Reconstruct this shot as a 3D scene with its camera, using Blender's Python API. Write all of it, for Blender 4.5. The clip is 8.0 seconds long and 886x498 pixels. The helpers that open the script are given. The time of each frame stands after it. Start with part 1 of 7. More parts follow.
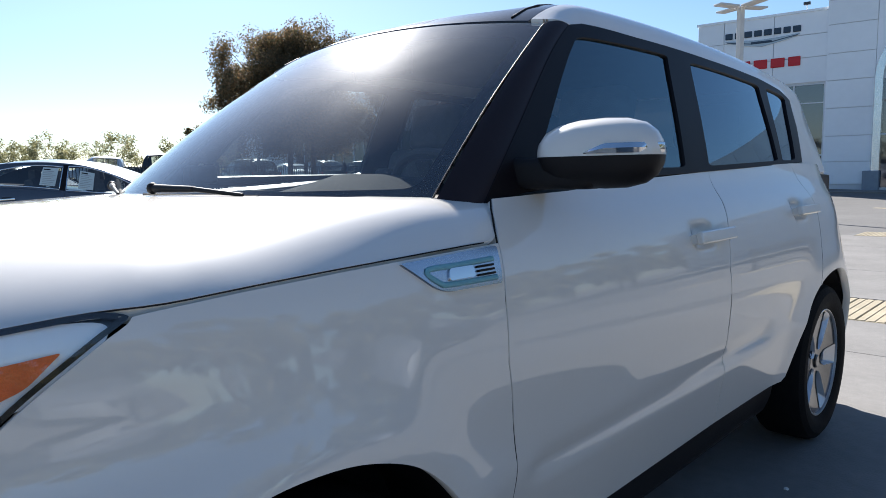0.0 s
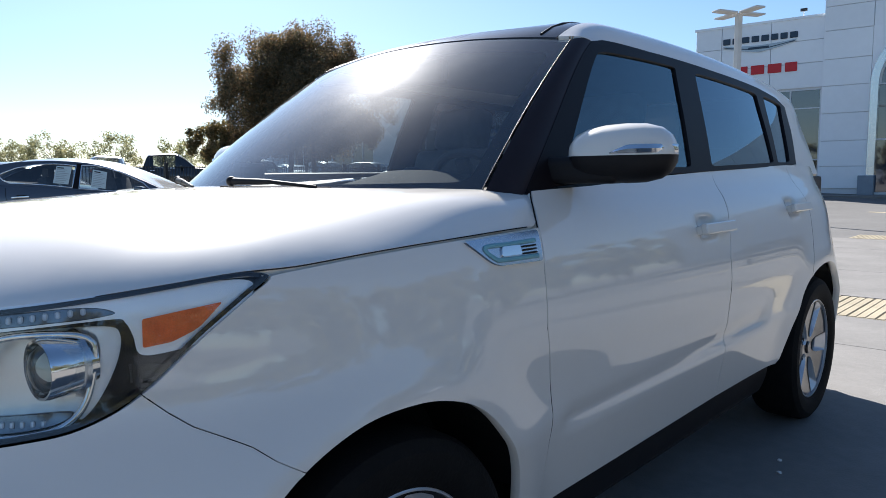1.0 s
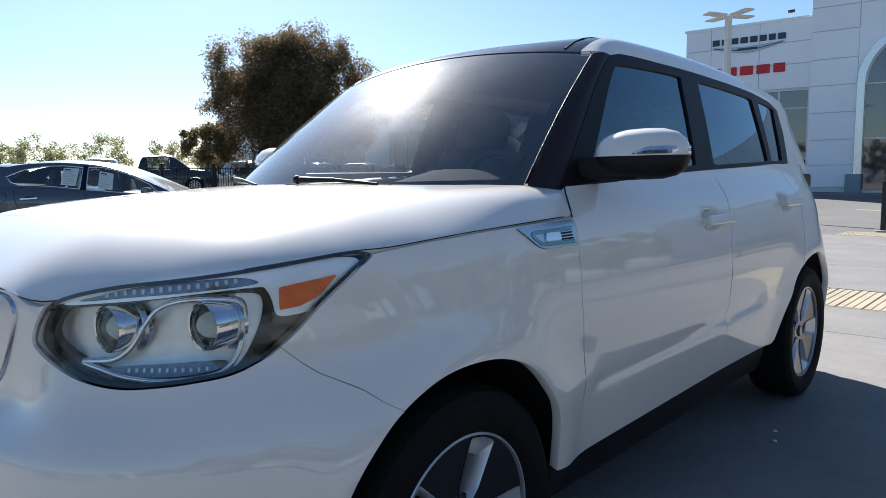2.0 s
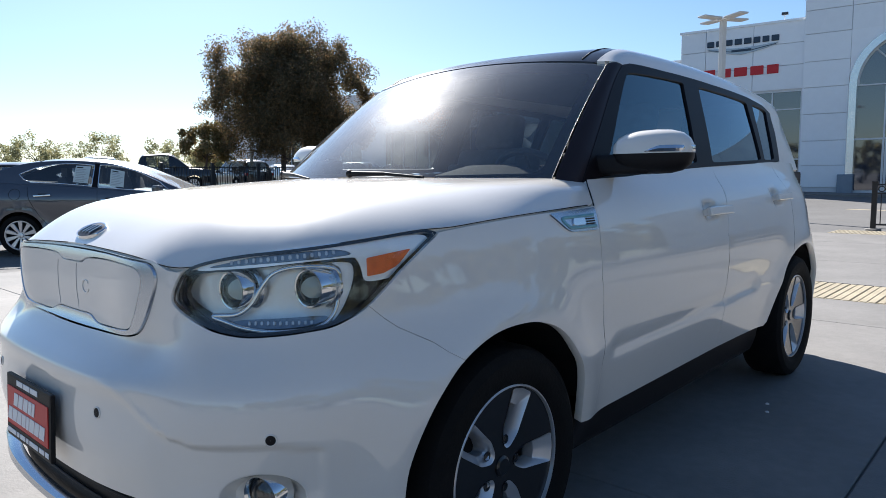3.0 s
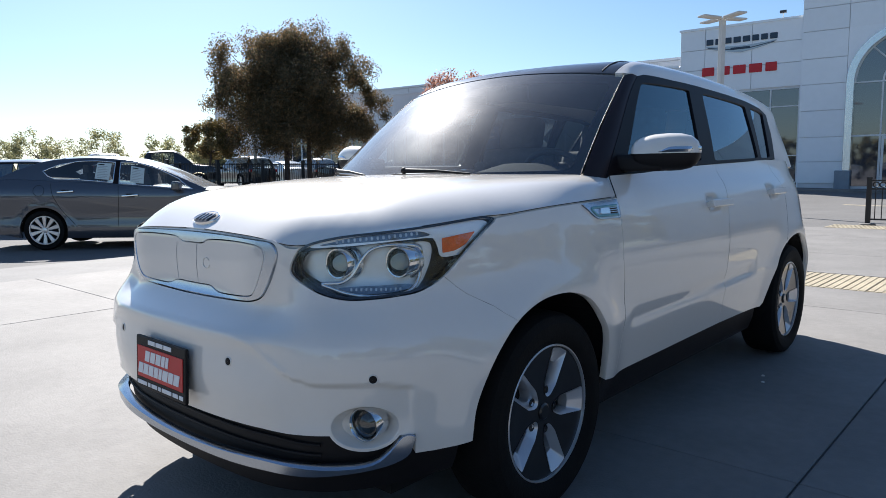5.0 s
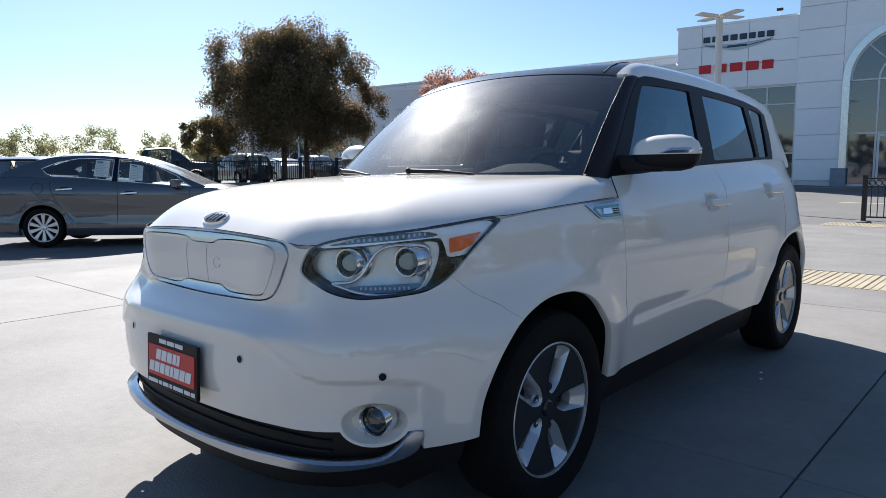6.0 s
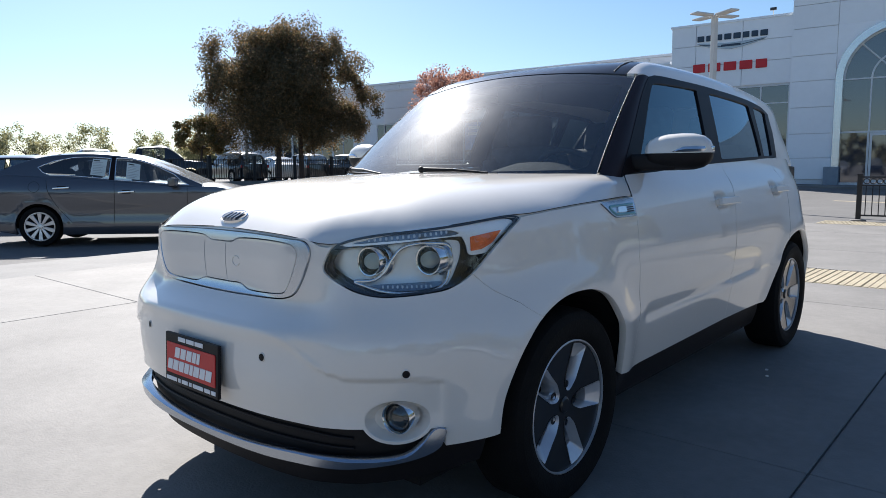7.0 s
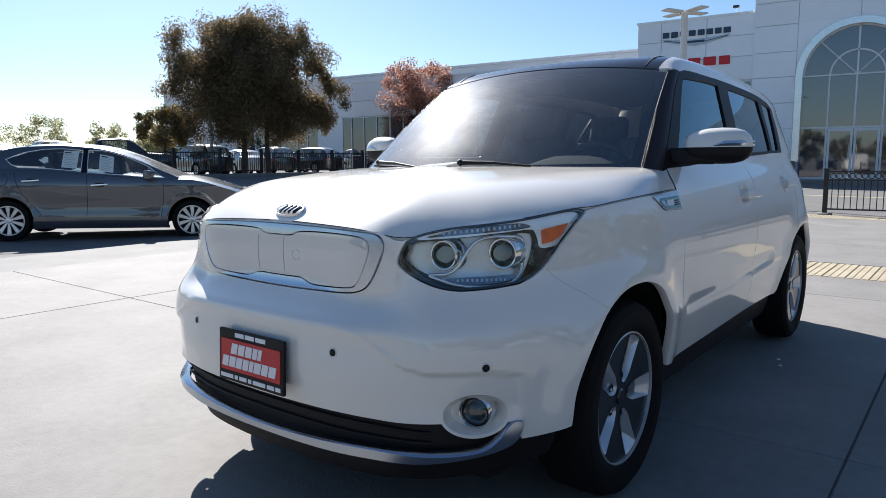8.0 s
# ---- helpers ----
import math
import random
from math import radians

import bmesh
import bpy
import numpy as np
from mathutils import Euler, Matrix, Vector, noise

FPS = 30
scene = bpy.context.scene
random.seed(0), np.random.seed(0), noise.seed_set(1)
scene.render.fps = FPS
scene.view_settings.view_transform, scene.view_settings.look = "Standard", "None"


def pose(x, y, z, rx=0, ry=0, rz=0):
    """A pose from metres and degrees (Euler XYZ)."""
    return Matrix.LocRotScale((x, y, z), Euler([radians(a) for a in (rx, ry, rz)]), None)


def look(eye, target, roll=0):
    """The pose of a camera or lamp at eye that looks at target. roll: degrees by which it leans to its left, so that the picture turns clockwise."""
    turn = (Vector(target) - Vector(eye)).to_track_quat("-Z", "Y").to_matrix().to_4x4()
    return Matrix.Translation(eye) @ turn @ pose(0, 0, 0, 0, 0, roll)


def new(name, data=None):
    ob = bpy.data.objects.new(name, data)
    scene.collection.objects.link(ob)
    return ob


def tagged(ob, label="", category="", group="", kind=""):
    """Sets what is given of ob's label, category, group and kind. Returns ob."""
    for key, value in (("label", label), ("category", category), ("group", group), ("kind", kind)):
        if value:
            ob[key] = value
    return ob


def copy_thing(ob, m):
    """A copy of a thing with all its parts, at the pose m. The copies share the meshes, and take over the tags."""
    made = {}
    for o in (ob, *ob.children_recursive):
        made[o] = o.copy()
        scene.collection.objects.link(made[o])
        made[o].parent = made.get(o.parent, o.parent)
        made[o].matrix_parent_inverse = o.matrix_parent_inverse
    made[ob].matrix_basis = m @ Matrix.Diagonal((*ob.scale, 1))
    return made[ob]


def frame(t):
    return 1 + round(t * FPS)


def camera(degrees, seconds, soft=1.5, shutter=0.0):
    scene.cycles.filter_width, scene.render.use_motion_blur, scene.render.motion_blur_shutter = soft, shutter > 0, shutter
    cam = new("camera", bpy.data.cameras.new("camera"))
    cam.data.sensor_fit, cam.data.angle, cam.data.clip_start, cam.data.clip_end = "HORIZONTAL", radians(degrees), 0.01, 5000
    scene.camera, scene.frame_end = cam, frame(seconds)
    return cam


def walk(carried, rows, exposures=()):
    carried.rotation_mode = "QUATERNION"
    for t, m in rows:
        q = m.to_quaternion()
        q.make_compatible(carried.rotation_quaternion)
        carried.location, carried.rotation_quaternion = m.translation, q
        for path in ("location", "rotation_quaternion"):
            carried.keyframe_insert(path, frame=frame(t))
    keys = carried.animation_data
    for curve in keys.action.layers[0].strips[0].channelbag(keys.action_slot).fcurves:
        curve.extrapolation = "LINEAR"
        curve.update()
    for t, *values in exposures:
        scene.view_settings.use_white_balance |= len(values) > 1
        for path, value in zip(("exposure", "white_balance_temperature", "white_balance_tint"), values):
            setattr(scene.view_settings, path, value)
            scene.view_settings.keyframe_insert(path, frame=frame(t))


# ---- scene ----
cam = camera(65.6, 8.0, soft=0.85)
PATH = [
    (0, (1.636, -1.821, 1.126), (0.266, -0.38, 0.911), -0.9),
    (0.5, (1.677, -1.947, 1.117), (0.31, -0.502, 0.905), -0.7),
    (1, (1.722, -2.08, 1.112), (0.358, -0.632, 0.903), -0.5),
    (1.5, (1.759, -2.221, 1.108), (0.403, -0.765, 0.906), -0.7),
    (2.8, (1.865, -2.627, 1.104), (0.534, -1.151, 0.883), -0.6),
    (3, (1.891, -2.688, 1.091), (0.558, -1.212, 0.882), -0.6),
    (3.5, (1.95, -2.84, 1.076), (0.617, -1.364, 0.866), -0.5),
    (4, (1.992, -2.957, 1.089), (0.66, -1.481, 0.877), -0.5),
    (4.5, (2.019, -3.04, 1.09), (0.687, -1.563, 0.875), -0.6),
    (6, (2.031, -3.144, 1.107), (0.709, -1.661, 0.879), -0.6),
    (6.5, (2.019, -3.158, 1.11), (0.704, -1.669, 0.881), -0.6),
    (7, (1.979, -3.205, 1.108), (0.672, -1.71, 0.876), -0.6),
    (7.5, (1.874, -3.288, 1.109), (0.583, -1.78, 0.866), -0.5),
    (8, (1.732, -3.395, 1.108), (0.509, -1.833, 0.857), -0.4),
]
walk(cam, [(t, look(eye, target, roll)) for t, eye, target, roll in PATH], [(0.0, 1.33, 5560, 7), (2.5, 1.29, 5560, 7), (8.0, 1.18, 5560, 7)])

# ---- light ----
SUN = Vector((-0.70, 0.40, 0.59)).normalized()
world = bpy.data.worlds.new("World")
scene.world = world
world.use_nodes = True
_wn = world.node_tree
_sky = _wn.nodes.new("ShaderNodeTexSky")
_sky.sky_type = "NISHITA"
_sky.sun_disc = False
_sky.sun_elevation = math.asin(SUN.z)
_sky.sun_rotation = math.atan2(SUN.x, SUN.y)
_sky.air_density, _sky.dust_density, _sky.ozone_density = 1.0, 0.4, 2.0
_wn.nodes["Background"].inputs["Strength"].default_value = 0.050
_wn.links.new(_sky.outputs["Color"], _wn.nodes["Background"].inputs["Color"])
_sl = bpy.data.lights.new("sun", "SUN")
_sl.energy, _sl.angle, _sl.color = 5.0, radians(0.53), (1.0, 0.86, 0.72)
sun_ob = new("sun", _sl)
sun_ob.matrix_world = look((0, 0, 40), tuple(Vector((0, 0, 40)) - SUN))


# ---- materials ----
def material(name, color, rough=0.5, metal=0.0, coat=0.0, spec=0.5, var=0.0, scale=6.0, bump=0.0, bscale=60.0, trans=0.0, alt=None, ior=1.45, rand=0.0):
    """Principled material: two scales of noise vary the colour and the roughness, a third gives relief."""
    m = bpy.data.materials.new(name)
    m.use_nodes = True
    nt = m.node_tree
    p = nt.nodes["Principled BSDF"]
    p.inputs["Base Color"].default_value = (*color, 1)
    p.inputs["Roughness"].default_value = rough
    p.inputs["Metallic"].default_value = metal
    p.inputs["Coat Weight"].default_value = coat
    p.inputs["Coat Roughness"].default_value = 0.03
    p.inputs["Specular IOR Level"].default_value = spec
    p.inputs["Transmission Weight"].default_value = trans
    p.inputs["IOR"].default_value = ior
    tc = nt.nodes.new("ShaderNodeTexCoord")
    if var > 0 or alt:
        n1, n2 = nt.nodes.new("ShaderNodeTexNoise"), nt.nodes.new("ShaderNodeTexNoise")
        n1.inputs["Scale"].default_value, n1.inputs["Detail"].default_value = scale, 5
        n2.inputs["Scale"].default_value, n2.inputs["Detail"].default_value = scale * 11, 3
        for n in (n1, n2):
            nt.links.new(tc.outputs["Object"], n.inputs["Vector"])
        add = nt.nodes.new("ShaderNodeMath")
        add.operation = "MULTIPLY_ADD"
        nt.links.new(n2.outputs["Fac"], add.inputs[0])
        add.inputs[1].default_value = 0.45
        nt.links.new(n1.outputs["Fac"], add.inputs[2])
        ramp = nt.nodes.new("ShaderNodeMapRange")
        ramp.inputs["From Min"].default_value, ramp.inputs["From Max"].default_value = 0.42, 1.02
        nt.links.new(add.outputs[0], ramp.inputs["Value"])
        mix = nt.nodes.new("ShaderNodeMix")
        mix.data_type = "RGBA"
        other = alt if alt else tuple(c * (1 - var) for c in color)
        mix.inputs["A"].default_value = (*other, 1)
        mix.inputs["B"].default_value = (*[min(1, c * (1 + var * 0.6)) for c in color], 1)
        nt.links.new(ramp.outputs["Result"], mix.inputs["Factor"])
        out = mix.outputs["Result"]
        if rand > 0:
            oi = nt.nodes.new("ShaderNodeObjectInfo")
            mr = nt.nodes.new("ShaderNodeMapRange")
            mr.inputs["To Min"].default_value, mr.inputs["To Max"].default_value = 1 - rand, 1 + rand
            nt.links.new(oi.outputs["Random"], mr.inputs["Value"])
            hs = nt.nodes.new("ShaderNodeHueSaturation")
            nt.links.new(mr.outputs["Result"], hs.inputs["Value"])
            nt.links.new(out, hs.inputs["Color"])
            out = hs.outputs["Color"]
        nt.links.new(out, p.inputs["Base Color"])
    if bump > 0:
        n3, b = nt.nodes.new("ShaderNodeTexNoise"), nt.nodes.new("ShaderNodeBump")
        n3.inputs["Scale"].default_value, n3.inputs["Detail"].default_value = bscale, 4
        nt.links.new(tc.outputs["Object"], n3.inputs["Vector"])
        b.inputs["Strength"].default_value, b.inputs["Distance"].default_value = bump, 0.02
        nt.links.new(n3.outputs["Fac"], b.inputs["Height"])
        nt.links.new(b.outputs["Normal"], p.inputs["Normal"])
    return m


def glass_material(name, tint, mirror=0.06, rough=0.0, dust_veil=0.0, sheen=(1, 1, 1), haze=0.5, blur=0.30):
    """Thin tinted pane: a mirror coat that grows towards grazing sight over a coloured clear sheet."""
    m = bpy.data.materials.new(name)
    m.use_nodes = True
    nt = m.node_tree
    nt.nodes.remove(nt.nodes["Principled BSDF"])
    t, g, mx, f = (nt.nodes.new("ShaderNode" + k) for k in ("BsdfTransparent", "BsdfGlossy", "MixShader", "LayerWeight"))
    power, gloss = nt.nodes.new("ShaderNodeMath"), nt.nodes.new("ShaderNodeMath")
    t.inputs["Color"].default_value = (*tint, 1)
    g.inputs["Roughness"].default_value = rough
    g.inputs["Color"].default_value = (*sheen, 1)
    f.inputs["Blend"].default_value = 0.5
    power.operation, power.inputs[1].default_value = "POWER", 5.0
    r0 = ((0.52 + mirror) / (2.52 + mirror)) ** 2
    gloss.operation, gloss.inputs[1].default_value, gloss.inputs[2].default_value = "MULTIPLY_ADD", 1 - r0, r0
    nt.links.new(f.outputs["Facing"], power.inputs[0])
    nt.links.new(power.outputs[0], gloss.inputs[0])
    nt.links.new(gloss.outputs[0], mx.inputs[0])
    nt.links.new(t.outputs[0], mx.inputs[1])
    nt.links.new(g.outputs[0], mx.inputs[2])
    out = mx.outputs[0]
    if dust_veil > 0:
        # a film of dust, which on the parked cars' screens stands in for reflected sky: scatters a little light and
        # blurs a second, weak reflection
        dif, gl, ad, mx2 = (nt.nodes.new("ShaderNode" + k) for k in ("BsdfDiffuse", "BsdfGlossy", "MixShader", "MixShader"))
        dif.inputs["Color"].default_value = (0.6, 0.6, 0.58, 1)
        gl.inputs["Roughness"].default_value = blur
        tc, no = nt.nodes.new("ShaderNodeTexCoord"), nt.nodes.new("ShaderNodeTexNoise")
        no.inputs["Scale"].default_value, no.inputs["Detail"].default_value = 7.0, 6
        nt.links.new(tc.outputs["Object"], no.inputs["Vector"])
        mr = nt.nodes.new("ShaderNodeMapRange")
        mr.inputs["To Min"].default_value, mr.inputs["To Max"].default_value = dust_veil * 0.5, dust_veil * 1.5
        nt.links.new(no.outputs["Fac"], mr.inputs["Value"])
        ad.inputs[0].default_value = haze
        nt.links.new(dif.outputs[0], ad.inputs[1])
        nt.links.new(gl.outputs[0], ad.inputs[2])
        nt.links.new(mr.outputs["Result"], mx2.inputs[0])
        nt.links.new(out, mx2.inputs[1])
        nt.links.new(ad.outputs[0], mx2.inputs[2])
        out = mx2.outputs[0]
    nt.links.new(out, nt.nodes["Material Output"].inputs["Surface"])
    return m


PAINT = material("pearl_white_paint", (0.79, 0.755, 0.69), rough=0.42, coat=1.0, spec=0.25, var=0.02, scale=3)
PAINT.node_tree.nodes["Principled BSDF"].inputs["Coat IOR"].default_value = 1.72
GRILLE_WHITE = material("glossy_white_panel", (0.70, 0.675, 0.63), rough=0.4, coat=1.0, spec=0.3, var=0.02, scale=3)
GRILLE_WHITE.node_tree.nodes["Principled BSDF"].inputs["Coat IOR"].default_value = 2.2
BLACK_GLOSS = material("black_gloss_paint", (0.012, 0.011, 0.013), rough=0.22, coat=0.35, var=0.15)
PILLAR_BLACK = material("dark_pillar_film", (0.020, 0.013, 0.015), rough=0.40, spec=0.3, var=0.2)
BLACK_PLASTIC = material("black_plastic", (0.010, 0.009, 0.010), rough=0.55, spec=0.3, var=0.3, scale=8, bump=0.08, bscale=400)
DARK_VOID = material("dark_inner_shell", (0.006, 0.006, 0.007), rough=0.9, var=0.3)
RUBBER = material("tyre_rubber", (0.008, 0.008, 0.008), rough=0.8, spec=0.2, var=0.4, scale=12, bump=0.15, bscale=120)
CHROME = material("chrome", (0.78, 0.79, 0.80), rough=0.10, metal=1.0, var=0.04)
SATIN = material("satin_silver", (0.56, 0.60, 0.66), rough=0.26, metal=0.95, var=0.05)
LIP_SILVER = material("brushed_silver_lip", (0.44, 0.48, 0.54), rough=0.24, metal=1.0, var=0.06)
ALLOY = material("machined_alloy", (0.62, 0.64, 0.67), rough=0.28, metal=0.95, var=0.06, scale=30)
GREY_ALLOY = material("grey_painted_alloy", (0.05, 0.052, 0.056), rough=0.4, metal=0.5, var=0.1)
WHEEL_BLACK = material("black_wheel_paint", (0.012, 0.012, 0.013), rough=0.3, spec=0.4, coat=0.7, var=0.2, scale=20)
SPOKE_SILVER = material("silver_wheel_paint", (0.64, 0.65, 0.67), rough=0.30, metal=0.6, var=0.06, scale=30)
AMBER = material("amber_reflector", (0.85, 0.16, 0.03), rough=0.18, coat=0.6, var=0.25, scale=40, bump=0.2, bscale=300)
BLUE_TRIM = material("teal_trim", (0.20, 0.42, 0.48), rough=0.35, var=0.1)
PLATE_RED = material("red_plate_card", (0.55, 0.03, 0.03), rough=0.45, var=0.1)
INK_WHITE = material("white_print", (0.8, 0.8, 0.8), rough=0.5, var=0.05)
WINDSHIELD = glass_material("windshield_glass", (0.82, 0.88, 0.86), mirror=0.42, dust_veil=0.047, haze=0.50, blur=0.43)
SIDE_GLASS = glass_material("side_glass", (0.50, 0.56, 0.57), mirror=0.85, dust_veil=0.01, sheen=(0.70, 0.90, 1.0))
DARK_GLASS = glass_material("privacy_glass", (0.10, 0.12, 0.13), mirror=1.25, dust_veil=0.006, sheen=(0.72, 0.88, 1.0))
LENS = glass_material("headlight_lens", (0.93, 0.95, 0.95), mirror=-0.05)
CABIN = material("dark_cabin_trim", (0.035, 0.034, 0.034), rough=0.7, var=0.3, scale=10, bump=0.1, bscale=200)
SEAT_CLOTH = material("grey_seat_cloth", (0.10, 0.10, 0.105), rough=0.9, var=0.25, scale=20, bump=0.25, bscale=300)
DASH = material("grey_dashboard", (0.034, 0.036, 0.038), rough=0.9, spec=0.05, var=0.2, scale=14, bump=0.1, bscale=400)


# ---- mesh helpers ----
def empty(name, m=None):
    ob = new(name)
    ob.empty_display_size = 0.2
    if m is not None:
        ob.matrix_basis = m
    return ob


def mesh_object(name, verts, faces, mat, parent=None, label="", smooth=True, normals=None):
    me = bpy.data.meshes.new(name)
    me.from_pydata([tuple(v) for v in verts], [], faces)
    me.materials.append(mat)
    if smooth:
        me.polygons.foreach_set("use_smooth", [True] * len(me.polygons))
    me.update()
    if normals is not None and len(me.polygons) and not me.validate():
        me.normals_split_custom_set_from_vertices([tuple(n) for n in normals])
    ob = new(name, me)
    if parent is not None:
        ob.parent = parent
    if label:
        tagged(ob, label)
    return ob


def part(name, bm, mat, parent, label="", smooth=False, angle=35):
    """Links a bmesh as one mesh object under a thing or a part."""
    me = bpy.data.meshes.new(name)
    bmesh.ops.recalc_face_normals(bm, faces=bm.faces)
    bm.to_mesh(me)
    bm.free()
    me.materials.append(mat)
    if smooth:
        me.polygons.foreach_set("use_smooth", [True] * len(me.polygons))
        me.set_sharp_from_angle(angle=radians(angle))
    ob = new(name, me)
    if parent is not None:
        ob.parent = parent
    if label:
        tagged(ob, label)
    return ob


def box(bm, c, size, rot=None, bevel=0.0, seg=2):
    """A box of that centre and size into bm, its edges rounded."""
    m = Matrix.Translation(c) @ (rot if rot is not None else Matrix()) @ Matrix.Diagonal((*size, 1))
    vs = bmesh.ops.create_cube(bm, size=1.0, matrix=m)["verts"]
    if bevel > 0:
        es = list({e for v in vs for e in v.link_edges})
        bmesh.ops.bevel(bm, geom=es, offset=bevel, segments=seg, profile=0.7, affect="EDGES")


def rod(bm, a, b, r, r2=None, n=12):
    """A round bar from a to b."""
    a, b = Vector(a), Vector(b)
    d = b - a
    m = Matrix.Translation((a + b) / 2) @ d.to_track_quat("Z", "Y").to_matrix().to_4x4()
    bmesh.ops.create_cone(bm, cap_ends=True, segments=n, radius1=r, radius2=r if r2 is None else r2, depth=d.length, matrix=m)


def lathe(bm, profile, axis_m, n=48, close=False):
    """Turns (radius, height) rings about the axis of axis_m."""
    rings = []
    for r, h in profile:
        rings.append([bm.verts.new(axis_m @ Vector((r * math.cos(2 * math.pi * i / n), r * math.sin(2 * math.pi * i / n), h))) for i in range(n)])
    pairs = list(zip(rings, rings[1:]))
    if close:
        pairs.append((rings[-1], rings[0]))
    for p, q in pairs:
        for i in range(n):
            bm.faces.new((p[i], p[(i + 1) % n], q[(i + 1) % n], q[i]))
    return rings


def spline(ts, vs):
    """Natural cubic spline through (ts, vs)."""
    ts, vs = np.array(ts, float), np.array(vs, float)
    n, h = len(ts), np.diff(ts)
    a, b = np.eye(n), np.zeros(n)
    for i in range(1, n - 1):
        a[i, i - 1:i + 2] = h[i - 1], 2 * (h[i - 1] + h[i]), h[i]
        b[i] = 6 * ((vs[i + 1] - vs[i]) / h[i] - (vs[i] - vs[i - 1]) / h[i - 1])
    c = np.linalg.solve(a, b)

    def ev(t):
        t = min(max(t, ts[0]), ts[-1])
        i = min(max(int(np.searchsorted(ts, t)) - 1, 0), n - 2)
        p, q = (ts[i + 1] - t) / h[i], (t - ts[i]) / h[i]
        return float(p * vs[i] + q * vs[i + 1] + ((p ** 3 - p) * c[i] + (q ** 3 - q) * c[i + 1]) * h[i] ** 2 / 6)
    return ev


def step(a, b, t):
    k = min(max((t - a) / (b - a), 0.0), 1.0)
    return k * k * (3 - 2 * k)


def rounded(points, n=6):
    """A closed outline from corners (u, v) or (u, v, radius); a corner with a radius is filleted."""
    out = []
    k = len(points)
    for i in range(k):
        p = Vector(points[i][:2])
        r = points[i][2] if len(points[i]) > 2 else 0
        if r <= 0:
            out.append(p)
            continue
        a, b = Vector(points[i - 1][:2]) - p, Vector(points[(i + 1) % k][:2]) - p
        r1 = min(r, a.length * 0.48, b.length * 0.48)
        a, b = p + a.normalized() * r1, p + b.normalized() * r1
        for j in range(n + 1):
            t = j / n
            out.append(a * (1 - t) ** 2 + p * 2 * t * (1 - t) + b * t * t)
    return out


def flowing(points, n=8, closed=True):
    """A Catmull-Rom curve through the points."""
    pts = [Vector(p) for p in points]
    k = len(pts)
    out = []
    for i in range(k if closed else k - 1):
        def at(j):
            return pts[j % k] if closed else pts[min(max(j, 0), k - 1)]
        p0, p1, p2, p3 = at(i - 1), at(i), at(i + 1), at(i + 2)
        for j in range(n):
            t = j / n
            out.append(0.5 * (2 * p1 + (p2 - p0) * t + (2 * p0 - 5 * p1 + 4 * p2 - p3) * t * t + (3 * p1 - p0 - 3 * p2 + p3) * t ** 3))
    if not closed:
        out.append(pts[-1])
    return out


def dense(poly, d, closed=True):
    out = []
    k = len(poly)
    for i in range(k if closed else k - 1):
        a, b = poly[i], poly[(i + 1) % k]
        n = max(1, int((b - a).length / d))
        out += [a.lerp(b, j / n) for j in range(n)]
    if not closed:
        out.append(poly[-1])
    return out


def area(poly):
    return 0.5 * sum(a.x * b.y - b.x * a.y for a, b in zip(poly, poly[1:] + poly[:1]))


def inset(poly, d):
    """Moves a closed outline inwards by d."""
    s = 1 if area(poly) > 0 else -1
    out = []
    for i in range(len(poly)):
        a, p, b = poly[i - 1], poly[i], poly[(i + 1) % len(poly)]
        e1, e2 = (p - a), (b - p)
        n = Vector((-(e1.y + e2.y), e1.x + e2.x))
        out.append(p + n.normalized() * d * s if n.length > 1e-9 else p)
    return out


def inside(poly, x, y):
    c = False
    for i in range(len(poly)):
        a, b = poly[i - 1], poly[i]
        if (a.y > y) != (b.y > y) and x < (b.x - a.x) * (y - a.y) / (b.y - a.y) + a.x:
            c = not c
    return c


def chart_normal(chart, u, v, e=2e-3):
    du = Vector(chart(u + e, v)) - Vector(chart(u - e, v))
    dv = Vector(chart(u, v + e)) - Vector(chart(u, v - e))
    n = du.cross(dv)
    return n.normalized() if n.length > 1e-12 else Vector((0, 0, 1))


